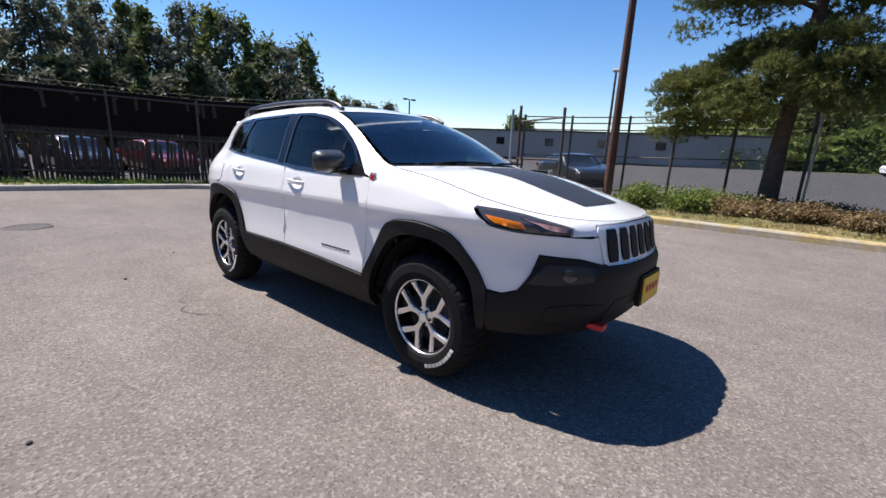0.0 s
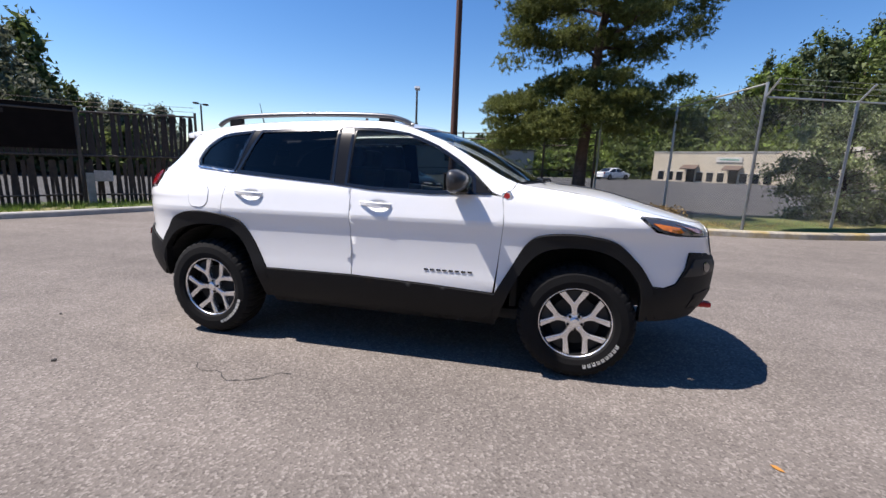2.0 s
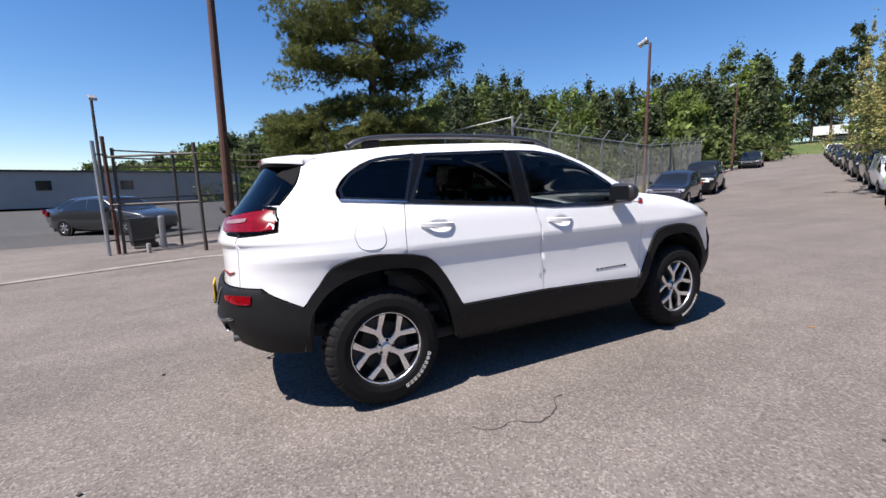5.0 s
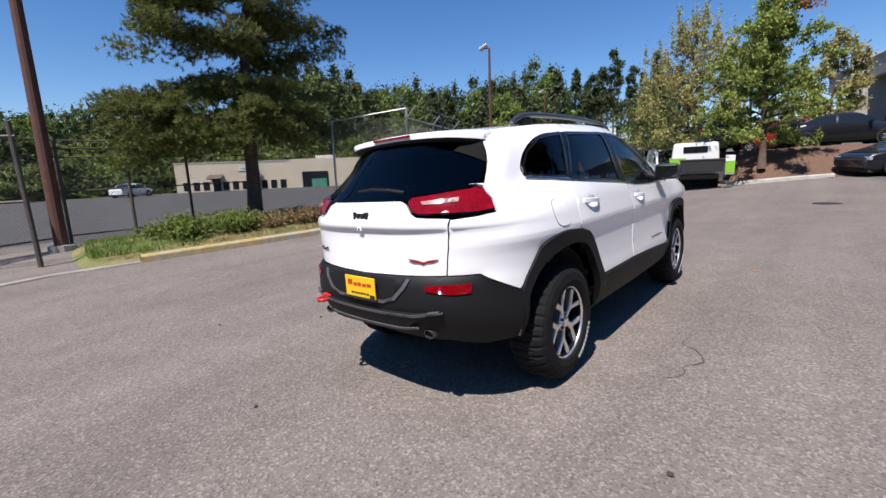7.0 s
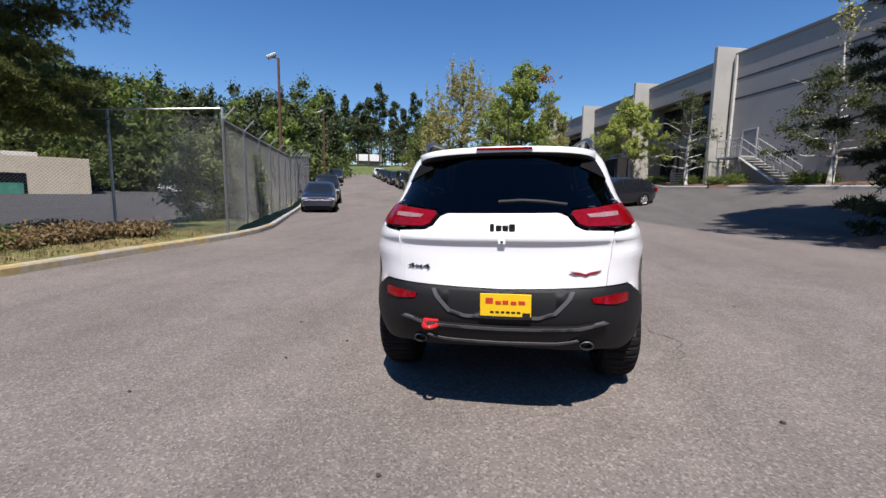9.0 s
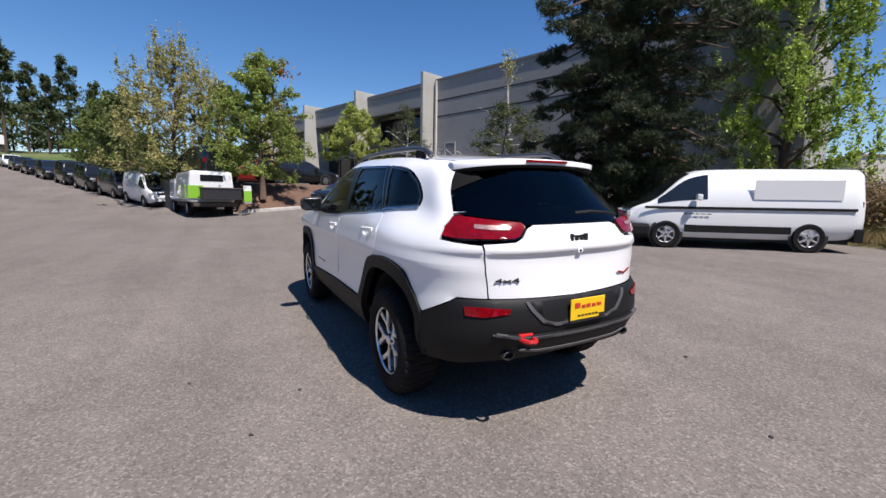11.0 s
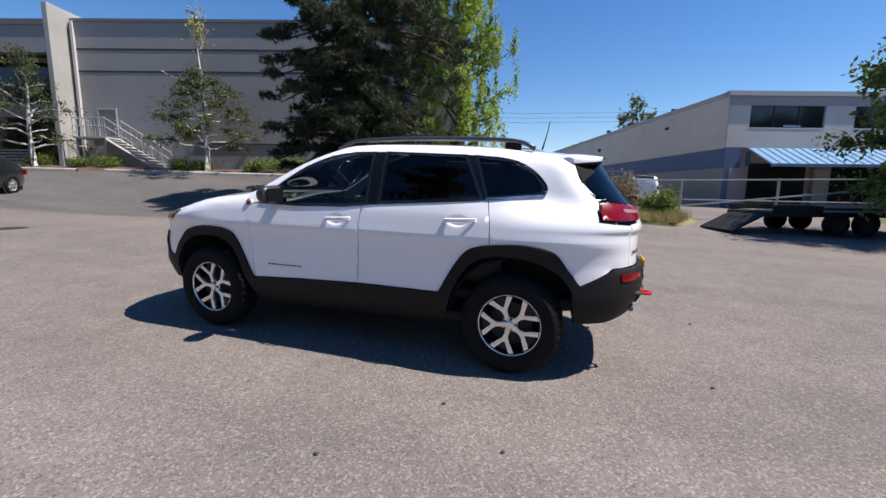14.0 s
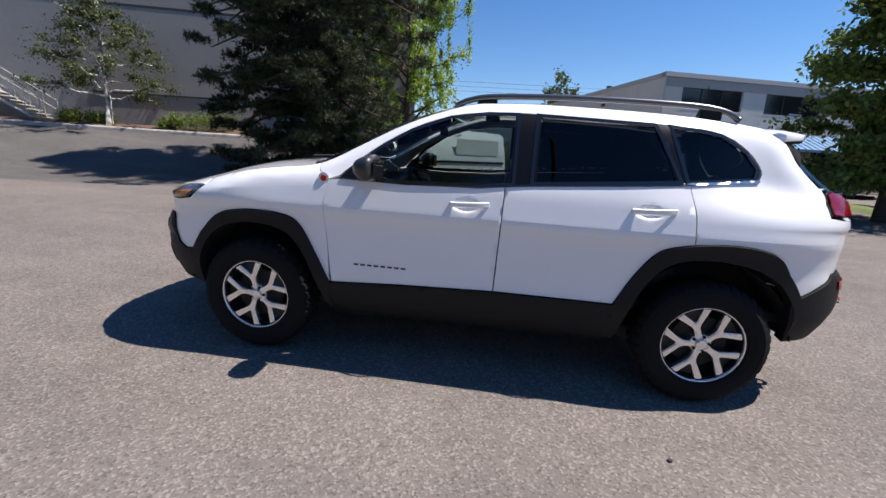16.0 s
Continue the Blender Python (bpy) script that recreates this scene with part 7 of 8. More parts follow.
tuft_field("green_grass", strip_area([(-8.0, -2.3), (-7.9, -1.5), (-7.9, -0.3)], 0.2, 3.2, 0.14), 750, 0.13, GRASS_BLADE, "green grass tufts by the gate", 1)
tuft_field("dry_grass", strip_area([(-7.85, -0.8), (-7.8, 0.5), (-7.68, 2.6), (-7.6, 4.6), (-7.9, 6.2), (-8.7, 8.4)], 0.1, 1.3, 0.15), 1100, 0.08, STRAW, "straw-dry grass along the kerb", 2)
tuft_field("south_grass", strip_area([(9, -12.6), (1.9, -12.7), (-2.4, -12.3), (-4.6, -10.8), (-7.4, -9.5)], 0.2, 2.2, 0.12), 1600, 0.13, GRASS_BLADE, "green grass below the slatted fence", 3)
tuft_field("brush_grass", strip_area([(12.4, 1.2), (11.9, -2.0), (11.4, -3.5), (11.0, -4.6)], 0.0, 1.8, 0.12), 1300, 0.3, STRAW, "dry straw and weeds along the east verge", 4)
tuft_field("brush_weeds", strip_area([(12.4, 1.2), (11.9, -2.0), (11.4, -3.5), (11.0, -4.6)], 0.3, 2.2, 0.12), 700, 0.34, GRASS_BLADE, "green weeds along the east verge", 5)
for k, (x, y, rx, ry, rz, mat) in enumerate(((-9.0, -0.6, 0.8, 0.7, 0.42, BUSH_GREEN), (-9.1, 0.6, 0.8, 0.8, 0.38, BUSH_GREEN), (-9.0, 1.7, 0.7, 0.8, 0.30, DRY_BRUSH), (-8.9, 2.8, 0.8, 0.8, 0.28, DRY_BRUSH), (-8.7, 3.9, 0.7, 0.8, 0.25, DRY_BRUSH), (-9.9, 1.4, 0.8, 1.0, 0.30, BUSH_GREEN), (-9.9, 3.0, 0.8, 0.9, 0.28, DRY_BRUSH))):
    shrub(x, y, rx, ry, rz, mat, "low straggling ground cover in the kerb bed", 100 + k, 0.06, 4500, "ground_cover", 0.15)
for k, (x, y, rx, ry, rz, mat) in enumerate(((13.2, 0.6, 0.9, 0.9, 1.0, DRY_BRUSH), (13.4, -0.6, 0.9, 0.9, 1.15, BUSH_GREEN), (13.3, -1.8, 0.9, 0.9, 1.05, BUSH_GREEN), (13.0, -3.0, 0.8, 0.8, 1.05, DRY_BRUSH), (12.7, -4.2, 0.7, 0.7, 0.75, BUSH_GREEN), (14.8, 0.8, 0.9, 1.0, 1.25, DRY_BRUSH), (12.2, -1.2, 0.5, 0.6, 0.55, DRY_BRUSH))):
    shrub(x, y, rx, ry, rz, mat, "tangled bramble thicket on the weedy verge", 120 + k, 0.065, 5200, "bramble")

# mulched bank with the upper car park behind it
def bank_z(x, y):
    t = ease(y - (18.05 + 0.06 * x), 0.0, 2.6)
    return max(ground_z(x, y) + 0.02, ground_z(x, y) * (1 - t) + 2.0 * t + 0.05 * noise.noise((x, y, 0)))


vs, fs = [], []
nxb, nyb = 26, 22
for j in range(nyb + 1):
    for i in range(nxb + 1):
        y = 18.0 + 0.06 * 0 + (j / nyb) * (3.4 if j < nyb else 9.0)
        x = -1.0 + (3.6 + 3.0 * j / nyb) * i / nxb
        edge = i in (0, nxb)
        vs.append((x, y, ground_z(x, y) - 0.05 if edge else bank_z(x, y)))
for j in range(nyb):
    for i in range(nxb):
        b = j * (nxb + 1) + i
        fs.append((b, b + 1, b + nxb + 2, b + nxb + 1))
bank = link_mesh("planting_bank", vs, fs, MULCH, smooth=True)
tagged(bank, "bark-mulched bank below the upper car park", "ground", kind="structure")
upper = link_mesh("terrace", *(lambda c: (c, [(0, 1, 2, 3), (4, 5, 1, 0), (5, 6, 2, 1), (7, 4, 0, 3), (6, 7, 3, 2)]))(
    [(-3.5, 21.2, 2.0), (5.6, 20.9, 2.0), (4.0, 30.0, 2.1), (-6.5, 30.0, 2.1), (-3.5, 21.2, 0.0), (5.6, 20.9, 0.0), (4.0, 30.0, 0.0), (-6.5, 30.0, 0.0)]), ASPHALT_DARK)
tagged(upper, "raised asphalt terrace behind the mulched bank", "ground", kind="structure")
strip("kerb_bank", [(-0.9, 17.9), (0.6, 17.95), (2.5, 18.1)], KERB, CONCRETE, "pale concrete kerb below the mulched bank", "kerb")

# mulched island round the spruce
vs, fs = [(10.3, 6.3, ground_z(10.3, 6.3) + 0.30)], []
for k in range(1, 9):
    for i in range(40):
        t = 2 * math.pi * i / 40
        edge = 1 + 0.07 * noise.noise((math.cos(t) * 2, math.sin(t) * 2, 5))
        x, y = 10.3 + 2.7 * edge * math.cos(t) * k / 8, 6.3 + 2.0 * edge * math.sin(t) * k / 8
        vs.append((x, y, ground_z(x, y) + 0.30 * (1 - (k / 8) ** 2.2) + 0.03 * noise.noise((x * 2, y * 2, 1)) * (k < 8) - (0.03 if k == 8 else 0)))
for i in range(40):
    fs.append((0, 1 + i, 1 + (i + 1) % 40))
    for k in range(7):
        a, b = 1 + k * 40, 1 + (k + 1) * 40
        fs.append((a + i, b + i, b + (i + 1) % 40, a + (i + 1) % 40))
tagged(link_mesh("mulch_island", vs, fs, MULCH, smooth=True), "low bark-mulched mound round the spruce", "ground", kind="structure")

# far woods, one mesh for each kind of foliage
rng = random.Random(77)
skyline = curve_of([(10, 10.0), (14, 11.4), (16.3, 11.9), (19, 12.2), (22, 11.2), (25, 12.4), (29, 12.8), (35, 11.4), (41, 11.0), (44, 12.0), (50, 11.6), (54, 12.4), (58, 13.3), (61, 13.7), (64, 12.2), (67, 10.6), (70, 8.5), (86, 7.2), (93, 5.9), (97, 4.3), (103, 2.8), (112, 2.2)])
poplars = curve_of([(140, 4.6), (145, 5.6), (147.6, 6.8), (150, 10.8), (153, 12.1), (156, 12.6), (160, 13.3), (163, 12.5), (169, 11.8), (174, 11.5), (186, 11.5), (200, 11.0)])
wood_sets = {"conifer": ([], GREEN_DARK), "leafy": ([], GREEN_WOODS), "silver": ([], GREEN_SILVER), "bright": ([], BUSH_GREEN), "tall": ([], GREEN_DARK)}
trunks = bmesh.new()


def far_tree(yaw, dist, elev, kind, wide):
    a = radians(yaw)
    x, y = -math.sin(a) * dist, math.cos(a) * dist
    g = ground_z(x, y)
    top = 1.3 + dist * math.tan(radians(elev))
    h = max(top - g, 2.5)
    add_tube(trunks, [(x, y, g - 0.3), (x, y, g + h * 0.9)], [0.22, 0.06], 5)
    layers = 12 if kind == "tall" else 9
    for k in range(layers):
        t = (k + 0.5) / layers
        if kind == "tall":
            if t < 0.32:
                continue
            r = wide * 0.62 * (0.45 + (1 - t) * 0.9) * rng.uniform(0.5, 1.4)
            lo = 0.1
        elif kind == "conifer":
            r = wide * (1.04 - t) ** 0.62 * rng.uniform(0.65, 1.1)
            lo = 0.10
        else:
            r = wide * (0.55 + 0.75 * math.sin(math.pi * min(t * 0.9 + 0.1, 1))) * rng.uniform(0.7, 1.1) * (1 - 0.35 * t)
            lo = 0.06
        z = g + h * (lo + (0.97 - lo) * t)
        for j in range(3):
            o = rng.uniform(0, 6.28)
            if kind == "tall":
                q = r * rng.uniform(0.3, 0.95)
                wood_sets[kind][0].append(((x + math.cos(o) * q, y + math.sin(o) * q, z + rng.uniform(-0.5, 0.5)), (r * 0.5, r * 0.5, h / layers * 0.6)))
                continue
            wood_sets[kind][0].append(((x + math.cos(o) * r * 0.55, y + math.sin(o) * r * 0.55, z + rng.uniform(-0.3, 0.3)), (r * 0.78 + 0.12, r * 0.78 + 0.12, h / layers * (0.95 if kind == "conifer" else 1.0))))


yaw = 12.0
while yaw < 104:
    e = skyline(yaw) * 1.1
    if yaw < 25:
        far_tree(yaw, rng.uniform(92, 108), e * rng.uniform(0.9, 1.1), "tall", rng.uniform(3.6, 5.0))
        far_tree(yaw + 0.9, rng.uniform(112, 120), e * rng.uniform(0.6, 0.8), rng.choice(["conifer", "leafy"]), rng.uniform(3.5, 5.0))
        yaw += rng.uniform(1.2, 2.2)
        continue
    far_tree(yaw, rng.uniform(82, 100), e * rng.uniform(0.86, 1.08), rng.choice(["conifer", "conifer", "leafy"]), rng.uniform(3.8, 5.6))
    far_tree(yaw + rng.uniform(-0.8, 0.8), rng.uniform(70, 82), e * rng.uniform(0.7, 0.98), rng.choice(["leafy", "bright", "conifer"]), rng.uniform(3.0, 4.6))
    far_tree(yaw + rng.uniform(-0.8, 0.8), rng.uniform(62, 70), e * rng.uniform(0.25, 0.5), rng.choice(["leafy", "bright", "leafy"]), rng.uniform(2.6, 3.6))
    yaw += rng.uniform(0.8, 1.3)
yaw = 139.0
while yaw < 215:
    e = poplars(yaw)
    far_tree(yaw, rng.uniform(42, 54), e * rng.uniform(0.92, 1.22), rng.choice(["silver", "silver", "leafy"]), rng.uniform(1.5, 2.4))
    far_tree(yaw + rng.uniform(-1, 1), rng.uniform(36, 42), e * rng.uniform(0.45, 0.7), rng.choice(["leafy", "conifer", "silver"]), rng.uniform(1.6, 2.6))
    yaw += rng.uniform(1.0, 1.8)
for yaw in (29.2, 30.6, 32.0, 33.4, 34.8, 36.4):      # the wood's edge beside the road
    far_tree(yaw, rng.uniform(50, 58), rng.uniform(8.6, 11.8), rng.choice(["leafy", "bright", "conifer"]), rng.uniform(2.4, 3.4))
    far_tree(yaw + 0.5, rng.uniform(47, 50), rng.uniform(4.5, 6.5), "leafy", rng.uniform(1.8, 2.4))
far_tree(121.3, 75, 4.5, "leafy", 3.0)
far_tree(120.0, 74, 3.6, "leafy", 2.4)
far_tree(104.5, 90, 3.5, "leafy", 3.0)
for y_ in (-98.3, -96.6, -95.2):
    far_tree(y_, 95, 11.3 if y_ == -96.6 else 9.5, "leafy", 3.2)
for n_, (name_, per_, size_, core_) in {"conifer": ("conifer_woods", 62, 0.42, 20), "leafy": ("leafy_woods", 64, 0.36, 20), "silver": ("poplar_woods", 100, 0.24, 16), "bright": ("young_woods", 66, 0.34, 16), "tall": ("tall_pines", 150, 0.36, 16)}.items():
    ob = leaf_cloud(name_, wood_sets[n_][0], per_, size_, wood_sets[n_][1], None, 5, "stuff", core=core_, core_size=0.5 if n_ == "silver" else 0.72, slim=True)
    tagged(ob, {"conifer": "dark conifer woods on the far slope", "leafy": "green leafy woods on the far slope", "silver": "silvery poplars behind the slatted fence", "tall": "tall bare-stemmed pines at the top of the road", "bright": "bright young growth along the woods' edge"}[n_], "woods")
ob = part("woods_trunks", trunks, BARK, None)
tagged(ob, "far tree trunks of the woods on the slope", "woods", kind="stuff")

# ---- parked vehicles ----
PAINTS = {}


def paint(name, color, metal=0.3):
    if name not in PAINTS:
        PAINTS[name] = material(name, color, 0.3, metal=metal, coat=1.0)
    return PAINTS[name]


CAR_GLASS = material("dark_car_window", (0.012, 0.014, 0.016), 0.06, spec=0.7)
far_tyre = finished(revolve([(0.20, 0.10), (0.29, 0.11), (0.315, 0.08), (0.32, 0.0), (0.315, -0.08), (0.29, -0.11), (0.2, -0.1)], 28), "tyre", RUBBER)
far_rim = finished(revolve([(0.20, 0.09), (0.17, 0.06), (0.05, 0.07), (0.0, 0.075)], 20), "rim", material("silver_wheel", (0.38, 0.38, 0.39), 0.35, metal=0.6))
HEADLAMP = material("clear_headlamp", (0.70, 0.71, 0.73), 0.15, metal=0.4, coat=1.0)
far_spoke = finished(box((0.062, -0.022, 0.03), (0.10, 0.022, 0.195), 0.006), "spoke", ALLOY)


def vehicle(name, x, y, yaw, label, length, width, height, belt, roof, mat, clear=0.22, wheel=0.32, base_z=None, cabin=(0.3, 0.95), pillars=(0.5,), group="", trim=None, side_glass=True, blunt=7, category="car"):
    """belt and roof: (share of length from the tail, height) lines; cabin: where the side windows run."""
    z0 = ground_z(x, y) if base_z is None else base_z
    sx = ground_z(x + 0.5, y) - ground_z(x - 0.5, y) if base_z is None else 0
    sy = ground_z(x, y + 0.5) - ground_z(x, y - 0.5) if base_z is None else 0
    up = Vector((-sx, -sy, 1)).normalized()
    fwd = Vector((-math.sin(radians(yaw)), math.cos(radians(yaw)), 0))
    right = fwd.cross(up).normalized()
    fwd = up.cross(right)
    m = Matrix.Identity(4)
    m.col[0][:3], m.col[1][:3], m.col[2][:3], m.col[3][:3] = right, fwd, up, (x, y, z0)
    v = thing(name, m, label, category, group)
    bc, rc = curve_of(belt), curve_of(roof)
    hw = width / 2
    n = 40

    def section(t):
        round_ = (1 - abs(2 * t - 1) ** (7 if t > 0.5 else blunt) * (0.22 if t > 0.5 or blunt == 7 else 0.10))
        w = hw * round_
        zb, zr = bc(t), rc(t)
        k = min(1.0, max(0.0, (zr - zb) / max(0.01, height - belt[len(belt) // 2][1])))
        yy = (t - 0.5) * length
        lo = clear + 0.14 * abs(2 * t - 1) ** 8
        return [Vector((w * 0.86, yy, lo)), Vector((w * 0.98, yy, lo + 0.10)), Vector((w, yy, lo + 0.36)), Vector((w * 0.97, yy, zb)), Vector((w * (0.97 - 0.02 - 0.17 * k), yy, zb + (zr - zb) * 0.9)), Vector((w * (0.97 - 0.06 - 0.26 * k), yy, zr - 0.005)), Vector((0, yy, zr + 0.03 * k))]
    ts = [0.5 - 0.5 * math.cos(math.pi * (0.02 + 0.96 * k / n)) for k in range(n + 1)]
    rows = []
    for t in ts:
        s = section(t)
        rows.append([Vector((-p.x, p.y, p.z)) for p in s] + s[::-1][1:])
    bm = bmesh.new()
    vs_ = [[bm.verts.new(p) for p in r] for r in rows]
    for r0, r1 in zip(vs_, vs_[1:]):
        for i in range(len(r0) - 1):
            f = bm.faces.new((r0[i], r1[i], r1[i + 1], r0[i + 1]))
            f.smooth = True
    bm.faces.new(vs_[0])
    bm.faces.new(vs_[-1][::-1])
    bmesh.ops.recalc_face_normals(bm, faces=bm.faces[:])
    part("body", bm, mat, v)
    part("underside", box((-hw * 0.8, -length * 0.46, clear - 0.06), (hw * 0.8, length * 0.46, clear + 0.12)), DARK_CLOTH, v)

    def glass(t0, t1, lo, hi, sgn):
        b = bmesh.new()
        rws = []
        for k in range(9):
            t = t0 + (t1 - t0) * k / 8
            s = section(t)
            p3, p4 = s[3], s[4]
            if p4.z - p3.z < 0.05:
                p4 = p3 + Vector((0, 0, 0.05))
            rws.append([b.verts.new(Vector(((q.x + 0.008) * sgn, q.y, q.z))) for q in (p3.lerp(p4, lo), p3.lerp(p4, (lo + hi) / 2), p3.lerp(p4, hi))])
        for r0, r1 in zip(rws, rws[1:]):
            for i in range(2):
                b.faces.new((r0[i], r0[i + 1], r1[i + 1], r1[i]))
        bmesh.ops.recalc_face_normals(b, faces=b.faces[:])
        part("window", b, CAR_GLASS, v)

    if side_glass:
        cuts = [cabin[0], *pillars, cabin[1]]
        for a, b_ in zip(cuts, cuts[1:]):
            for sgn in (1, -1):
                glass(a + 0.008, b_ - 0.008, 0.08, 0.95, sgn)
    # screens at both ends of the roof
    tt_ = np.linspace(0.02, 0.98, 120)
    top = [t for t in tt_ if rc(t) > height - 0.06]
    for end in (0, 1):
        edge = top[-1] if end else top[0]
        foot = edge
        while 0.03 < foot < 0.97 and rc(foot) - bc(foot) > 0.06:
            foot += 0.01 if end else -0.01
        if abs(foot - edge) < 0.012:
            foot = edge + (0.012 if end else -0.012)
        b = bmesh.new()
        rws = []
        for k in range(7):
            t = edge + (foot - edge) * (0.08 + 0.86 * k / 6)
            s = section(t)
            p5 = s[5]
            rws.append([b.verts.new((p5.x * q * 0.93, p5.y + (0.012 if end else -0.012), p5.z + 0.012 + (s[6].z - p5.z) * (1 - q * q))) for q in (-1, -0.5, 0, 0.5, 1)])
        for r0, r1 in zip(rws, rws[1:]):
            for i in range(4):
                b.faces.new((r0[i], r0[i + 1], r1[i + 1], r1[i]))
        bmesh.ops.recalc_face_normals(b, faces=b.faces[:])
        part("windscreen" if end else "rear_window", b, CAR_GLASS, v)
    for sgn in (1, -1):
        for yy in (length * 0.30, -length * 0.29):
            housing = revolve([(wheel * 1.16, 0.008), (0.0, 0.008)], 28)
            bmesh.ops.translate(housing, vec=(sgn * hw * 0.99, yy, wheel), verts=housing.verts[:])
            part("wheel_arch", housing, DARK_CLOTH, v)
            w = new("wheel", far_tyre)
            w.parent = v
            w.matrix_local = Matrix.Translation((sgn * (hw - 0.085), yy, wheel)) @ (Matrix.Identity(4) if sgn > 0 else Matrix.Rotation(math.pi, 4, "Z")) @ Matrix.Scale(wheel / 0.32, 4)
            r = new("rim", far_rim)
            r.parent = w
            for k in range(6):
                sp_ = new("spoke", far_spoke)
                sp_.parent = w
                sp_.matrix_local = Matrix.Rotation(2 * math.pi * k / 6, 4, "X")
        zb = bc(0.93) - 0.10
        part("headlight", box((sgn * hw * 0.78 - 0.16, length * 0.47 - 0.05, zb - 0.06), (sgn * hw * 0.78 + 0.12, length * 0.47 + 0.045, zb + 0.06), 0.02), HEADLAMP, v)
        zt = bc(0.05) - 0.06
        part("tail_light", box((sgn * hw * 0.82 - 0.10, -length * 0.485 - 0.02, zt - 0.12), (sgn * hw * 0.82 + 0.09, -length * 0.485 + 0.10, zt + 0.08), 0.02), RED_LENS, v)
        part("door_mirror", box((sgn * (hw + 0.10) - 0.09, length * 0.16, bc(0.6) + 0.02), (sgn * (hw + 0.10) + 0.09, length * 0.16 + 0.12, bc(0.6) + 0.17), 0.03), mat, v)
    gz = bc(0.93) - 0.12
    gril = part("front_grille", box((-hw * 0.52, length * 0.475, gz - 0.07), (hw * 0.52, length * 0.485 + 0.02, gz + 0.05), 0.01), PLASTIC_BLACK, v)
    part("grille_bar", box((-hw * 0.5, length * 0.485 + 0.021, gz - 0.012), (hw * 0.5, length * 0.485 + 0.032, gz + 0.012), 0.003), CHROME, gril)
    part("lower_intake", box((-hw * 0.72, length * 0.475, clear + 0.06), (hw * 0.72, length * 0.485 + 0.02, clear + 0.17), 0.02), PLASTIC_BLACK, v)
    part("number_plate", box((-0.15, length * 0.486 + 0.02, clear + 0.19), (0.15, length * 0.486 + 0.04, clear + 0.32)), WHITE_MARK, v)
    if trim:
        for sgn in (1, -1):
            part("side_stripe", box((sgn * hw - 0.01, -length * 0.46, trim[0]), (sgn * hw + 0.012, length * 0.40, trim[1])), PLASTIC_BLACK, v)
            part("bumper_corner", box((sgn * hw * 0.5 - hw * 0.5, -length * 0.497, clear), (sgn * hw * 0.5 + hw * 0.46, -length * 0.46, clear + 0.30), 0.03), PLASTIC_BLACK, v)
            part("bumper_corner", box((sgn * hw * 0.72 - 0.28, length * 0.37, clear + 0.0), (sgn * hw * 0.72 + 0.235, length * 0.495, clear + 0.32), 0.08), PLASTIC_BLACK, v)
            part("lower_cladding", box((sgn * hw * 0.985 - 0.01, -length * 0.22, clear + 0.14), (sgn * hw * 0.985 + 0.018, length * 0.22, clear + 0.32)), PLASTIC_BLACK, v)
    return v


SEDAN = dict(belt=[(0, 0.80), (0.05, 0.93), (0.3, 0.93), (0.7, 0.90), (0.95, 0.72), (1, 0.60)], roof=[(0, 0.82), (0.04, 0.98), (0.16, 1.02), (0.34, 1.40), (0.5, 1.45), (0.58, 1.42), (0.74, 0.98), (0.95, 0.78), (1, 0.62)])
WAGON = dict(belt=[(0, 0.80), (0.04, 1.0), (0.3, 0.98), (0.7, 0.95), (0.95, 0.80), (1, 0.62)], roof=[(0, 0.85), (0.02, 1.08), (0.13, 1.48), (0.3, 1.60), (0.42, 1.62), (0.52, 1.56), (0.74, 1.06), (0.95, 0.86), (1, 0.64)])
JEEPY = dict(belt=[(0, 0.95), (0.03, 1.10), (0.3, 1.10), (0.7, 1.08), (0.95, 1.0), (1, 0.7)], roof=[(0, 1.0), (0.02, 1.6), (0.06, 1.78), (0.3, 1.84), (0.55, 1.83), (0.6, 1.76), (0.7, 1.18), (0.95, 1.05), (1, 0.75)])
VAN = dict(belt=[(0, 1.20), (0.02, 1.26), (0.5, 1.26), (0.8, 1.20), (0.93, 1.02), (1, 0.62)], roof=[(0, 1.5), (0.006, 2.0), (0.03, 2.06), (0.4, 2.08), (0.62, 2.06), (0.70, 1.96), (0.86, 1.26), (0.95, 1.05), (1, 0.66)])

WHITE = paint("white_van_paint", (0.75, 0.76, 0.76), 0.0)
BLACK = paint("black_car_paint", (0.012, 0.012, 0.014))
NAVY = paint("dark_navy_paint", (0.009, 0.010, 0.016), metal=0.0)
BLUEGREY = paint("blue_grey_paint", (0.035, 0.038, 0.06), 0.4)
SILVER = paint("grey_silver_paint", (0.045, 0.047, 0.05), 0.5)
RED = paint("red_car_paint", (0.30, 0.013, 0.012), 0.2)

van_dir = math.degrees(math.atan2(0.74, 0.68))
van = vehicle("delivery_van", 9.38, 2.1, van_dir, "white delivery van with dark side stripe and cladding", 4.95, 1.84, 1.86, mat=WHITE, cabin=(0.62, 0.85), pillars=(), trim=(0.94, 1.0), clear=0.26, wheel=0.33, blunt=24, category="van", belt=[(a, b * 0.9) for a, b in VAN["belt"]], roof=[(a, b * 0.9) for a, b in VAN["roof"]])
bm = bmesh.new()
for k in range(5):
    add_box(bm, (-0.945, 0.55 + 0.12 * k, 0.82), (-0.932, 0.64 + 0.12 * k, 0.84))
part("lettering", bm, PLASTIC_GREY, van)
for sgn in (1, -1):
    part("panel", box((sgn * 0.90 - 0.005, -2.0, 1.18), (sgn * 0.90, -0.3, 1.62), 0.0), WHITE, van)
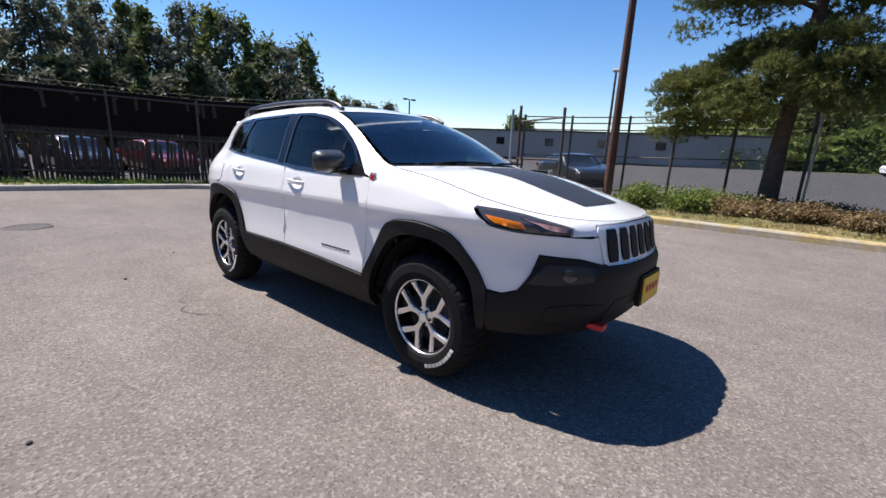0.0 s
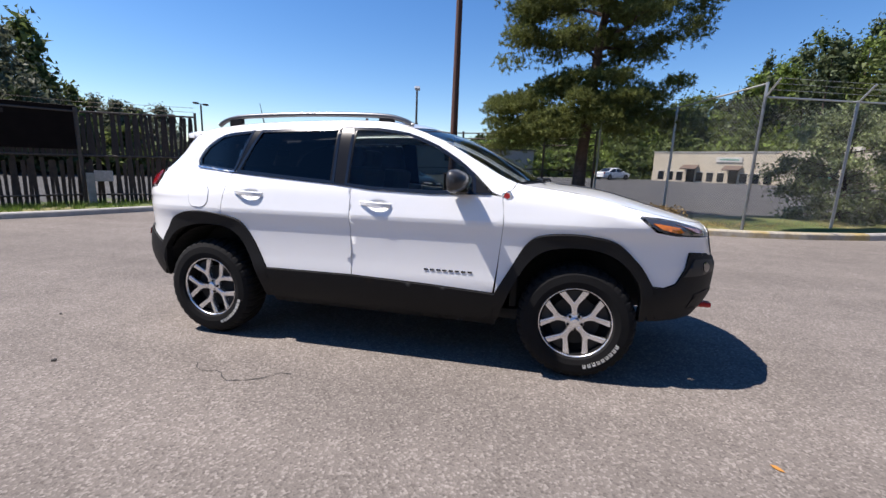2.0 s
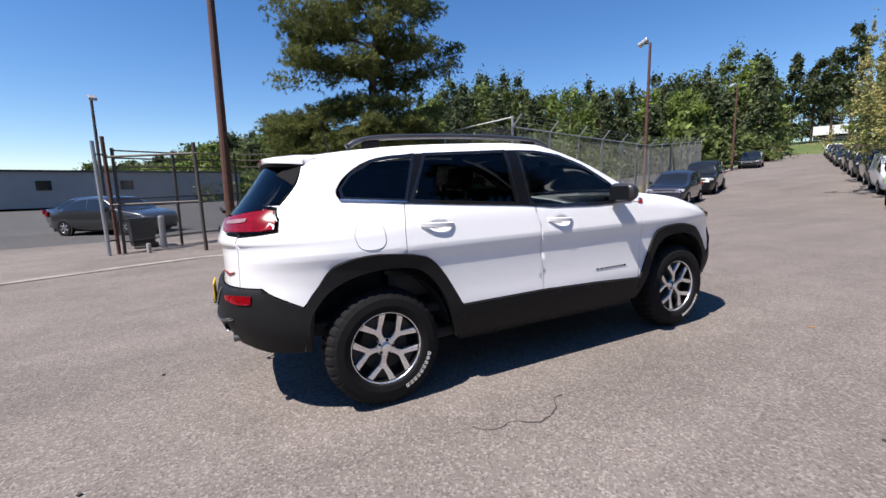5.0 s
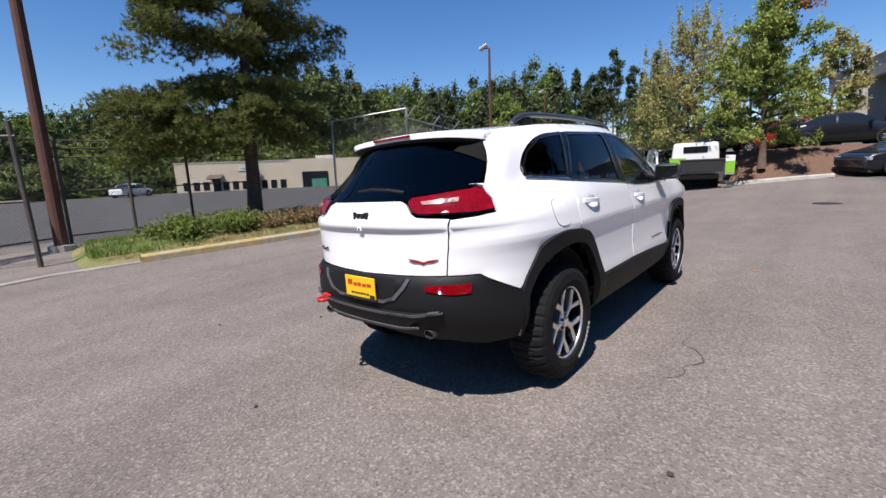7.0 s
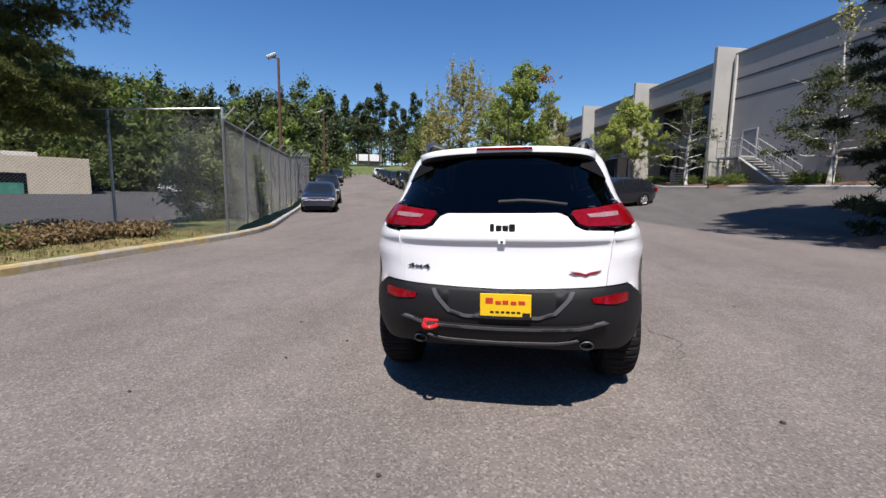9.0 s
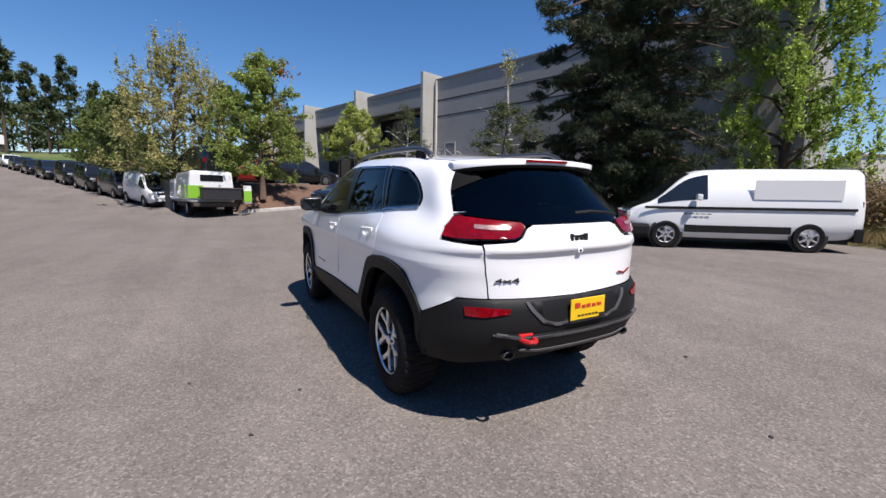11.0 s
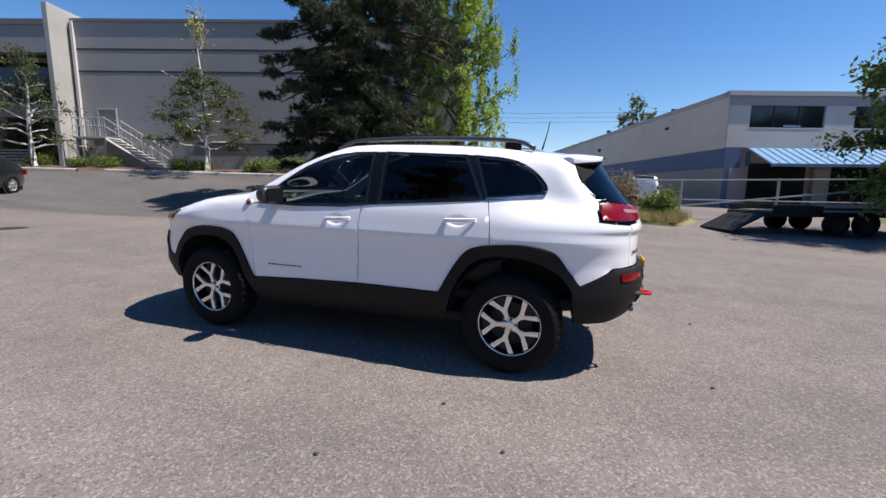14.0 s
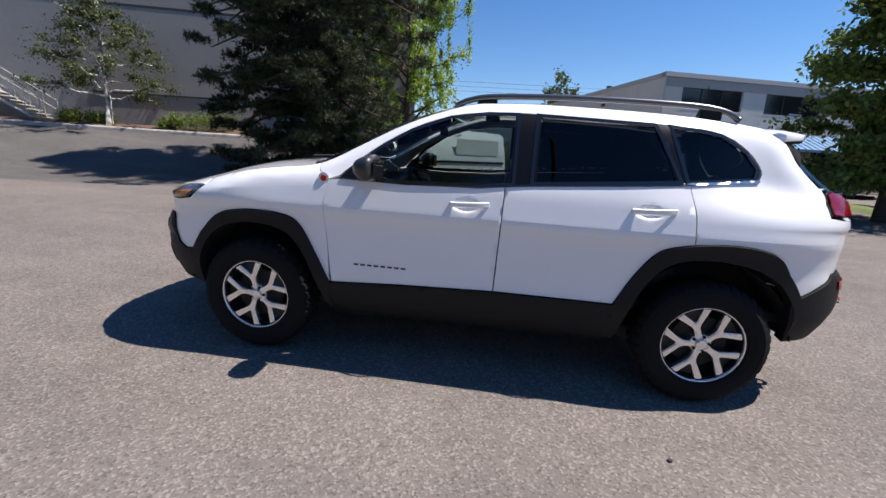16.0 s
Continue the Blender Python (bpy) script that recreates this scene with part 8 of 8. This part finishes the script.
vehicle("station_wagon", 4.9, 19.3, 120.5, "dark navy station wagon parked on the slope", 4.85, 1.86, 1.5, mat=NAVY, cabin=(0.08, 0.72), pillars=(0.26, 0.48), wheel=0.37, belt=[(a, b * 0.93) for a, b in WAGON["belt"]], roof=[(0, 0.80), (0.02, 1.0), (0.13, 1.36), (0.3, 1.48), (0.44, 1.50), (0.54, 1.44), (0.78, 0.97), (0.95, 0.80), (1, 0.60)])
vehicle("hatchback", -10.9, 18.0, 202, "dark blue-grey hatchback parked nose-out at the kerb", 4.3, 1.76, 1.58, mat=BLUEGREY, cabin=(0.08, 0.72), pillars=(0.28, 0.48), belt=WAGON["belt"], roof=WAGON["roof"])
vehicle("parked_suv", -13.3, 24.0, 203, "black parked SUV behind the hatchback", 4.5, 1.8, 1.84, mat=BLACK, cabin=(0.05, 0.66), pillars=(0.25, 0.45), wheel=0.36, **JEEPY)
vehicle("yard_suv", -23.0, -19.8, 268, "black SUV parked in the yard beyond the gateway", 4.6, 1.85, 1.84, mat=BLACK, cabin=(0.05, 0.66), pillars=(0.25, 0.45), wheel=0.36, **JEEPY)
vehicle("yard_sedan", -17.6, -6.4, -38, "grey sedan parked in the yard", 4.7, 1.82, 1.45, mat=SILVER, cabin=(0.2, 0.70), pillars=(0.44,), **SEDAN)
vehicle("yard_sedan", -20.6, -7.4, -38, "blue-grey sedan parked in the yard", 4.7, 1.82, 1.45, mat=BLUEGREY, cabin=(0.2, 0.70), pillars=(0.44,), **SEDAN)
vehicle("terrace_sedan", 2.6, 23.4, -78, "black sedan on the upper car park", 4.7, 1.82, 1.45, mat=BLACK, base_z=2.02, cabin=(0.2, 0.70), pillars=(0.44,), **SEDAN)
vehicle("terrace_pickup", 0.6, 26.4, 75, "red car on the upper car park", 4.6, 1.85, 1.6, mat=RED, base_z=2.03, cabin=(0.07, 0.72), pillars=(0.28, 0.48), **WAGON)
vehicle("terrace_suv", -2.3, 22.6, 20, "black SUV on the upper car park", 4.4, 1.85, 1.84, mat=BLACK, base_z=2.02, cabin=(0.05, 0.66), pillars=(0.25, 0.45), **JEEPY)
for x, y, mat, kind, lab in ((-5.1, 25.8, WHITE, VAN, "white van parked in the roadside row"), (-7.2, 30.4, SILVER, VAN, "pale grey van parked in the roadside row"), (-9.5, 35.2, BLACK, JEEPY, "black SUV parked in the roadside row"), (-11.9, 40.4, BLACK, JEEPY, "black SUV parked in the roadside row"),
                             (-14.6, 46.0, NAVY, WAGON, "dark wagon parked in the roadside row"), (-17.4, 52.2, BLACK, SEDAN, "black sedan parked far up the road"), (-20.2, 58.4, SILVER, SEDAN, "grey sedan parked far up the road"), (-23.2, 65.2, WHITE, SEDAN, "white sedan parked far up the road")):
    vehicle("roadside_car", x, y, 204.5, lab, 4.5, 1.86, max(b for a, b in kind["roof"]) * (0.86 if kind is VAN else 1), mat=mat, cabin=(0.08, 0.70) if kind is not VAN else (0.66, 0.86), pillars=(0.3, 0.5) if kind is not VAN else (), group="roadside row", **({q: [(a, b * 0.86) for a, b in kind[q]] for q in kind} if kind is VAN else kind))
for x, y, mat in ((-22.6, 46.4, BLACK), (-29.4, 63.0, SILVER), (-32.0, 69.4, RED)):
    vehicle("kerbside_car", x, y, 202, "dark car parked far along the fence", 4.6, 1.82, 1.62, mat=mat, cabin=(0.07, 0.72), pillars=(0.28, 0.48), group="kerbside row", **WAGON)
# the farther white car stands in for a pale tarp
for x, y, yaw_, mat, lab in ((-38.0, 37.5, 62, WHITE, "white sedan parked in the lot before the tan building"), (-54.0, 9.0, 40, WHITE, "white car far off beside the tan building, in place of a pale tarp")):
    vehicle("far_lot_car", x, y, yaw_, lab, 4.6, 1.8, 1.45, mat=mat, cabin=(0.2, 0.70), pillars=(0.44,), group="cars in the far lot", **SEDAN)
# paints darkened to put in the shade these cars stand in
SHADED_RED = paint("shade_darkened_red_paint", (0.16, 0.012, 0.012))
for k, (x, mat) in enumerate(((-3.6, SHADED_RED), (-0.8, NAVY), (2.0, BLACK), (4.6, SHADED_RED), (7.5, NAVY))):
    vehicle("lot_car", x, -20.0 - 0.4 * (k % 2), 10, "car half hidden behind the slatted fence", 4.6, 1.82, 1.45, mat=mat, cabin=(0.2, 0.70), pillars=(0.44,), group="cars behind the fence", **SEDAN)

# green and white utility truck with its lift gate down
truck = thing("utility_truck", pose(-2.0, 17.3, ground_z(-2.0, 17.6), 0, 0, 12), "white utility truck with lime green panels and a dark lift gate", "truck")
LIMEPAINT = paint("lime_green_panel", (0.22, 0.48, 0.04), 0.0)
bm = box((-0.95, 0.1, 0.62), (0.95, 3.6, 2.0), 0.14)
for v in bm.verts:
    if v.co.z > 1.5:
        v.co.x *= 0.9
part("body", bm, WHITE, truck)
part("rear_window", box((-0.45, 0.085, 1.55), (0.45, 0.099, 1.82), 0.0), CAR_GLASS, truck)
part("cab", box((-0.92, 3.61, 0.6), (0.92, 5.4, 1.75), 0.2), WHITE, truck)
part("green_panel", box((-0.94, 0.06, 0.80), (-0.35, 0.095, 1.35)), LIMEPAINT, truck)
part("green_panel", box((-0.975, 0.5, 0.80), (-0.952, 2.6, 1.40)), LIMEPAINT, truck)
part("chassis", box((-0.8, 0.0, 0.42), (0.8, 5.2, 0.615)), DARK_CLOTH, truck)
lg = part("lift_gate", box((-0.55, -0.75, 0.75), (1.0, -0.2, 1.22), 0.02), PLASTIC_GREY, truck, "dark steel cargo box at the rear")
part("gate_rim", box((-0.58, -0.78, 1.223), (1.03, -0.17, 1.27)), STEEL_DARK, lg)
part("side_board", box((1.04, -0.9, 0.62), (1.36, -0.86, 1.38)), WHITE, lg)
part("board_green", box((1.04, -0.925, 0.68), (1.36, -0.903, 1.15)), LIMEPAINT, lg)
part("bumper", box((-0.8, -0.25, 0.45), (0.9, -0.05, 0.6), 0.02), STEEL_DARK, truck)
for sgn in (1, -1):
    for yy in (0.75, 4.4):
        w = new("wheel", far_tyre)
        w.parent = truck
        w.matrix_local = Matrix.Translation((sgn * 0.80, yy, 0.36)) @ Matrix.Rotation(0 if sgn > 0 else math.pi, 4, "Z") @ Matrix.Scale(1.12, 4)
        r = new("rim", far_rim)
        r.parent = w

# flat trailers beside the east verge
trailer = thing("flat_trailer", pose(11.2, -7.5, ground_z(11.2, -7.5), 0, 0, 18), "dark steel twin-axle flat trailer with a low ramp", "trailer")
TRAILER_BLACK = material("worn_black_steel", (0.016, 0.015, 0.015), 0.75, metal=0.1, vary=0.3, scale=6, spec=0.3)
part("deck", box((-0.9, -4.0, 0.50), (0.9, 1.2, 0.62), 0.015), TRAILER_BLACK, trailer)
part("deck_boards", box((-0.8, -1.9, 0.622), (0.8, 0.9, 0.65), 0.004), material("weathered_tan_boards", (0.24, 0.20, 0.16), 0.85, vary=0.3, scale=8), trailer)
dull_rim = finished(revolve([(0.20, 0.09), (0.17, 0.06), (0.05, 0.07), (0.0, 0.075)], 20), "rim", TRAILER_BLACK)
part("ramp", box((-0.75, 0, 0), (0.75, 1.0, 0.05), 0.01, pose(0, 1.2, 0.53, -28, 0, 0)), TRAILER_BLACK, trailer)
for sgn in (1, -1):
    part("side_board", box((sgn * 0.9 - 0.02, -0.2, 0.623), (sgn * 0.9 + 0.02, 1.15, 0.80), 0.005), TRAILER_BLACK, trailer)
    part("mudguard", box((sgn * 1.06 - 0.13, -1.7, 0.70), (sgn * 1.06 + 0.13, 0.0, 0.76), 0.02), TRAILER_BLACK, trailer)
    for yy in (-1.25, -0.45):
        w = new("wheel", far_tyre)
        w.parent = trailer
        w.matrix_local = Matrix.Translation((sgn * 1.06, yy, 0.33)) @ Matrix.Rotation(0 if sgn > 0 else math.pi, 4, "Z")
        r = new("rim", dull_rim)
        r.parent = w
part("drawbar", tube([(-0.5, -4.0, 0.5), (0, -5.4, 0.5)], 0.04, 6), TRAILER_BLACK, trailer)
part("drawbar", tube([(0.5, -4.0, 0.5), (0, -5.4, 0.5)], 0.04, 6), TRAILER_BLACK, trailer)
rack = thing("pipe_rack", pose(14.6, -6.8, ground_z(14.6, -6.8), 0, 0, -20), "galvanised pipe barrier with a slanting boom", "barrier")
for y_ in (-4.5, -1.5, 1.5, 4.0):
    part("post", tube([(0, y_, -0.05), (0, y_, 1.55)], 0.04, 8), GALV, rack)
for z_ in (0.75, 1.5):
    part("rail", tube([(0, -4.5, z_), (0, 4.0, z_)], 0.028, 6), GALV, rack)
part("boom", tube([(-0.1, -4.4, 1.25), (-0.1, 2.6, 0.35)], 0.035, 6), GALV, rack)
fence_run([(12.9, -3.3), (14.8, -1.6), (16.6, 0.0)], 1.75, "low galvanised chain-link fence overgrown by brambles", rails=(1.0, 0.5), mesh=False)
vehicle("parked_van", 26.0, -5.3, -97, "white van parked behind the bramble fence", 4.6, 1.75, 1.74, mat=WHITE, cabin=(0.1, 0.86), pillars=(0.4, 0.65), clear=0.3, wheel=0.32, category="van", belt=JEEPY["belt"], roof=[(a, b * 0.95) for a, b in JEEPY["roof"]])

# white trailers and a pale board at the top of the road
x, y = -math.sin(radians(20.5)) * 108.4, math.cos(radians(20.5)) * 108.4
tr = thing("site_trailer", pose(x, y, ground_z(x, y), 0, 0, 20.5), "long white trailer at the top of the road", "trailer")
part("box_body", box((-3.2, 0, 0.9), (3.2, 2.4, 2.6), 0.05), WHITE, tr)
part("skirt", box((-2.9, 0.2, -0.3), (2.9, 2.2, 0.895)), DARK_CLOTH, tr)
bx, by = -42.3, 92.1
board = thing("notice_board", pose(bx, by, ground_z(bx, by), 0, 0, 22), "pale green notice board on posts at the top of the road", "sign")
part("panel", box((-0.9, -0.04, 1.3), (0.9, 0.04, 2.5), 0.02), material("pale_green_board", (0.45, 0.52, 0.46), 0.6, vary=0.1), board)
for x in (-0.7, 0.7):
    part("post", tube([(x, 0.06, -0.3), (x, 0.06, 1.9)], 0.06, 6), GALV, board)
lines = thing("power_lines", Matrix.Identity(4), "three thin dark power lines far behind the sheds", "cable")
for k in range(3):
    part("wire", tube([(64, 32, 14.6 - 0.75 * k), (66, 8, 13.1 - 0.7 * k), (68, -24, 12.4 - 0.6 * k)], 0.022, 4), STEEL_DARK, lines)
for y_ in (32, -24):
    part("post", tube([(64 if y_ > 0 else 68, y_, 0), (64 if y_ > 0 else 68, y_, 15.2 if y_ > 0 else 13)], 0.14, 8), RUST, lines)

# ---- small things on the asphalt ----
IRON = material("cast_iron", (0.05, 0.045, 0.042), 0.7, metal=0.4, vary=0.3, scale=20, bump=0.6, bump_scale=60)
for x, y in ((2.25, 10.65), (1.95, -5.9)):
    lid = thing("manhole_cover", pose(x, y, ground_z(x, y)), "round dark iron manhole cover in the asphalt", "manhole", group="manholes")
    for nm, prof in (("rim", [(0.29, -0.02), (0.29, 0.010), (0.25, 0.010), (0.25, -0.02)]), ("lid", [(0.245, -0.02), (0.245, 0.008), (0.0, 0.008)])):
        bm = revolve(prof, 32)
        bmesh.ops.transform(bm, matrix=Matrix.Rotation(radians(-90), 4, "Y"), verts=bm.verts[:])
        bmesh.ops.recalc_face_normals(bm, faces=bm.faces[:])
        part(nm, bm, IRON, lid)
CRACK = material("asphalt_crack", (0.045, 0.042, 0.04), 0.95)


def crack(pts, width, seed, label="fine dark crack wandering through the asphalt"):
    rng = random.Random(seed)
    fine = []
    for (x0, y0), (x1, y1) in zip(pts, pts[1:]):
        n = max(2, int(math.hypot(x1 - x0, y1 - y0) / 0.05))
        for k in range(n):
            t = k / n
            fine.append((x0 + (x1 - x0) * t + rng.uniform(-1, 1) * 0.012, y0 + (y1 - y0) * t + rng.uniform(-1, 1) * 0.012))
    vs, fs = [], []
    for i, (x, y) in enumerate(fine):
        a, b = fine[max(0, i - 1)], fine[min(len(fine) - 1, i + 1)]
        d = Vector((b[0] - a[0], b[1] - a[1], 0)).normalized()
        w = width * rng.uniform(0.3, 1.2) * 0.5
        for s in (1, -1):
            vs.append((x - d.y * w * s, y + d.x * w * s, ground_z(x, y) + 0.004))
    for i in range(len(fine) - 1):
        fs.append((2 * i, 2 * i + 1, 2 * i + 3, 2 * i + 2))
    ob = link_mesh("asphalt_crack", vs, fs, CRACK)
    return tagged(ob, label, "crack", kind="structure")


crack([(1.36, -1.06), (1.44, -0.95), (1.42, -0.80), (1.51, -0.70), (1.46, -0.55), (1.34, -0.44), (1.31, -0.30)], 0.008, 1)
crack([(-6.0, 3.0), (-4.8, 4.4), (-4.0, 6.4), (-3.6, 9.0)], 0.008, 3)
crack([(0.4, -6.4), (0.7, -4.8), (0.9, -3.9)], 0.005, 4)
LEAF_DRY = material("dry_fallen_leaf", (0.45, 0.20, 0.04), 0.7)
bits = [(1.515, 2.226, 0.05, LEAF_DRY), (2.6, 2.7, 0.03, LEAF_DRY)]
for x, y, s, mat in bits:
    bm = extruded([(-1, 0), (-0.4, 0.45), (0.3, 0.4), (1, 0.05), (0.3, -0.35), (-0.5, -0.4)], 0.2, 0.28)
    bmesh.ops.transform(bm, matrix=Matrix.Translation((x, y, ground_z(x, y) + 0.002)) @ Matrix.Rotation(0.7, 4, "Z") @ Matrix.Diagonal((s * 0.6, s * 0.6, s * 0.25, 1)), verts=bm.verts[:])
    tagged(part("fallen_leaf", bm, mat, None), "small dry orange leaf lying on the asphalt", "leaf")
rng = random.Random(12)
for k, (x, y) in enumerate(((-1.41, -1.06), (-1.75, -1.5), (-2.1, -0.6), (1.6, -1.95), (-0.55, -2.75), (2.5, 0.6), (0.9, -2.9), (-2.5, -2.2))):
    bm = bmesh.new()
    bmesh.ops.create_icosphere(bm, subdivisions=1, radius=0.012 + 0.006 * rng.random())
    for v in bm.verts:
        v.co *= rng.uniform(0.7, 1.25)
        v.co.z *= 0.6
    bmesh.ops.translate(bm, vec=(x, y, ground_z(x, y) + 0.006), verts=bm.verts[:])
    tagged(part("pebble", bm, CRACK, None), "small dark stone lying loose on the asphalt", "stone", group="loose stones")
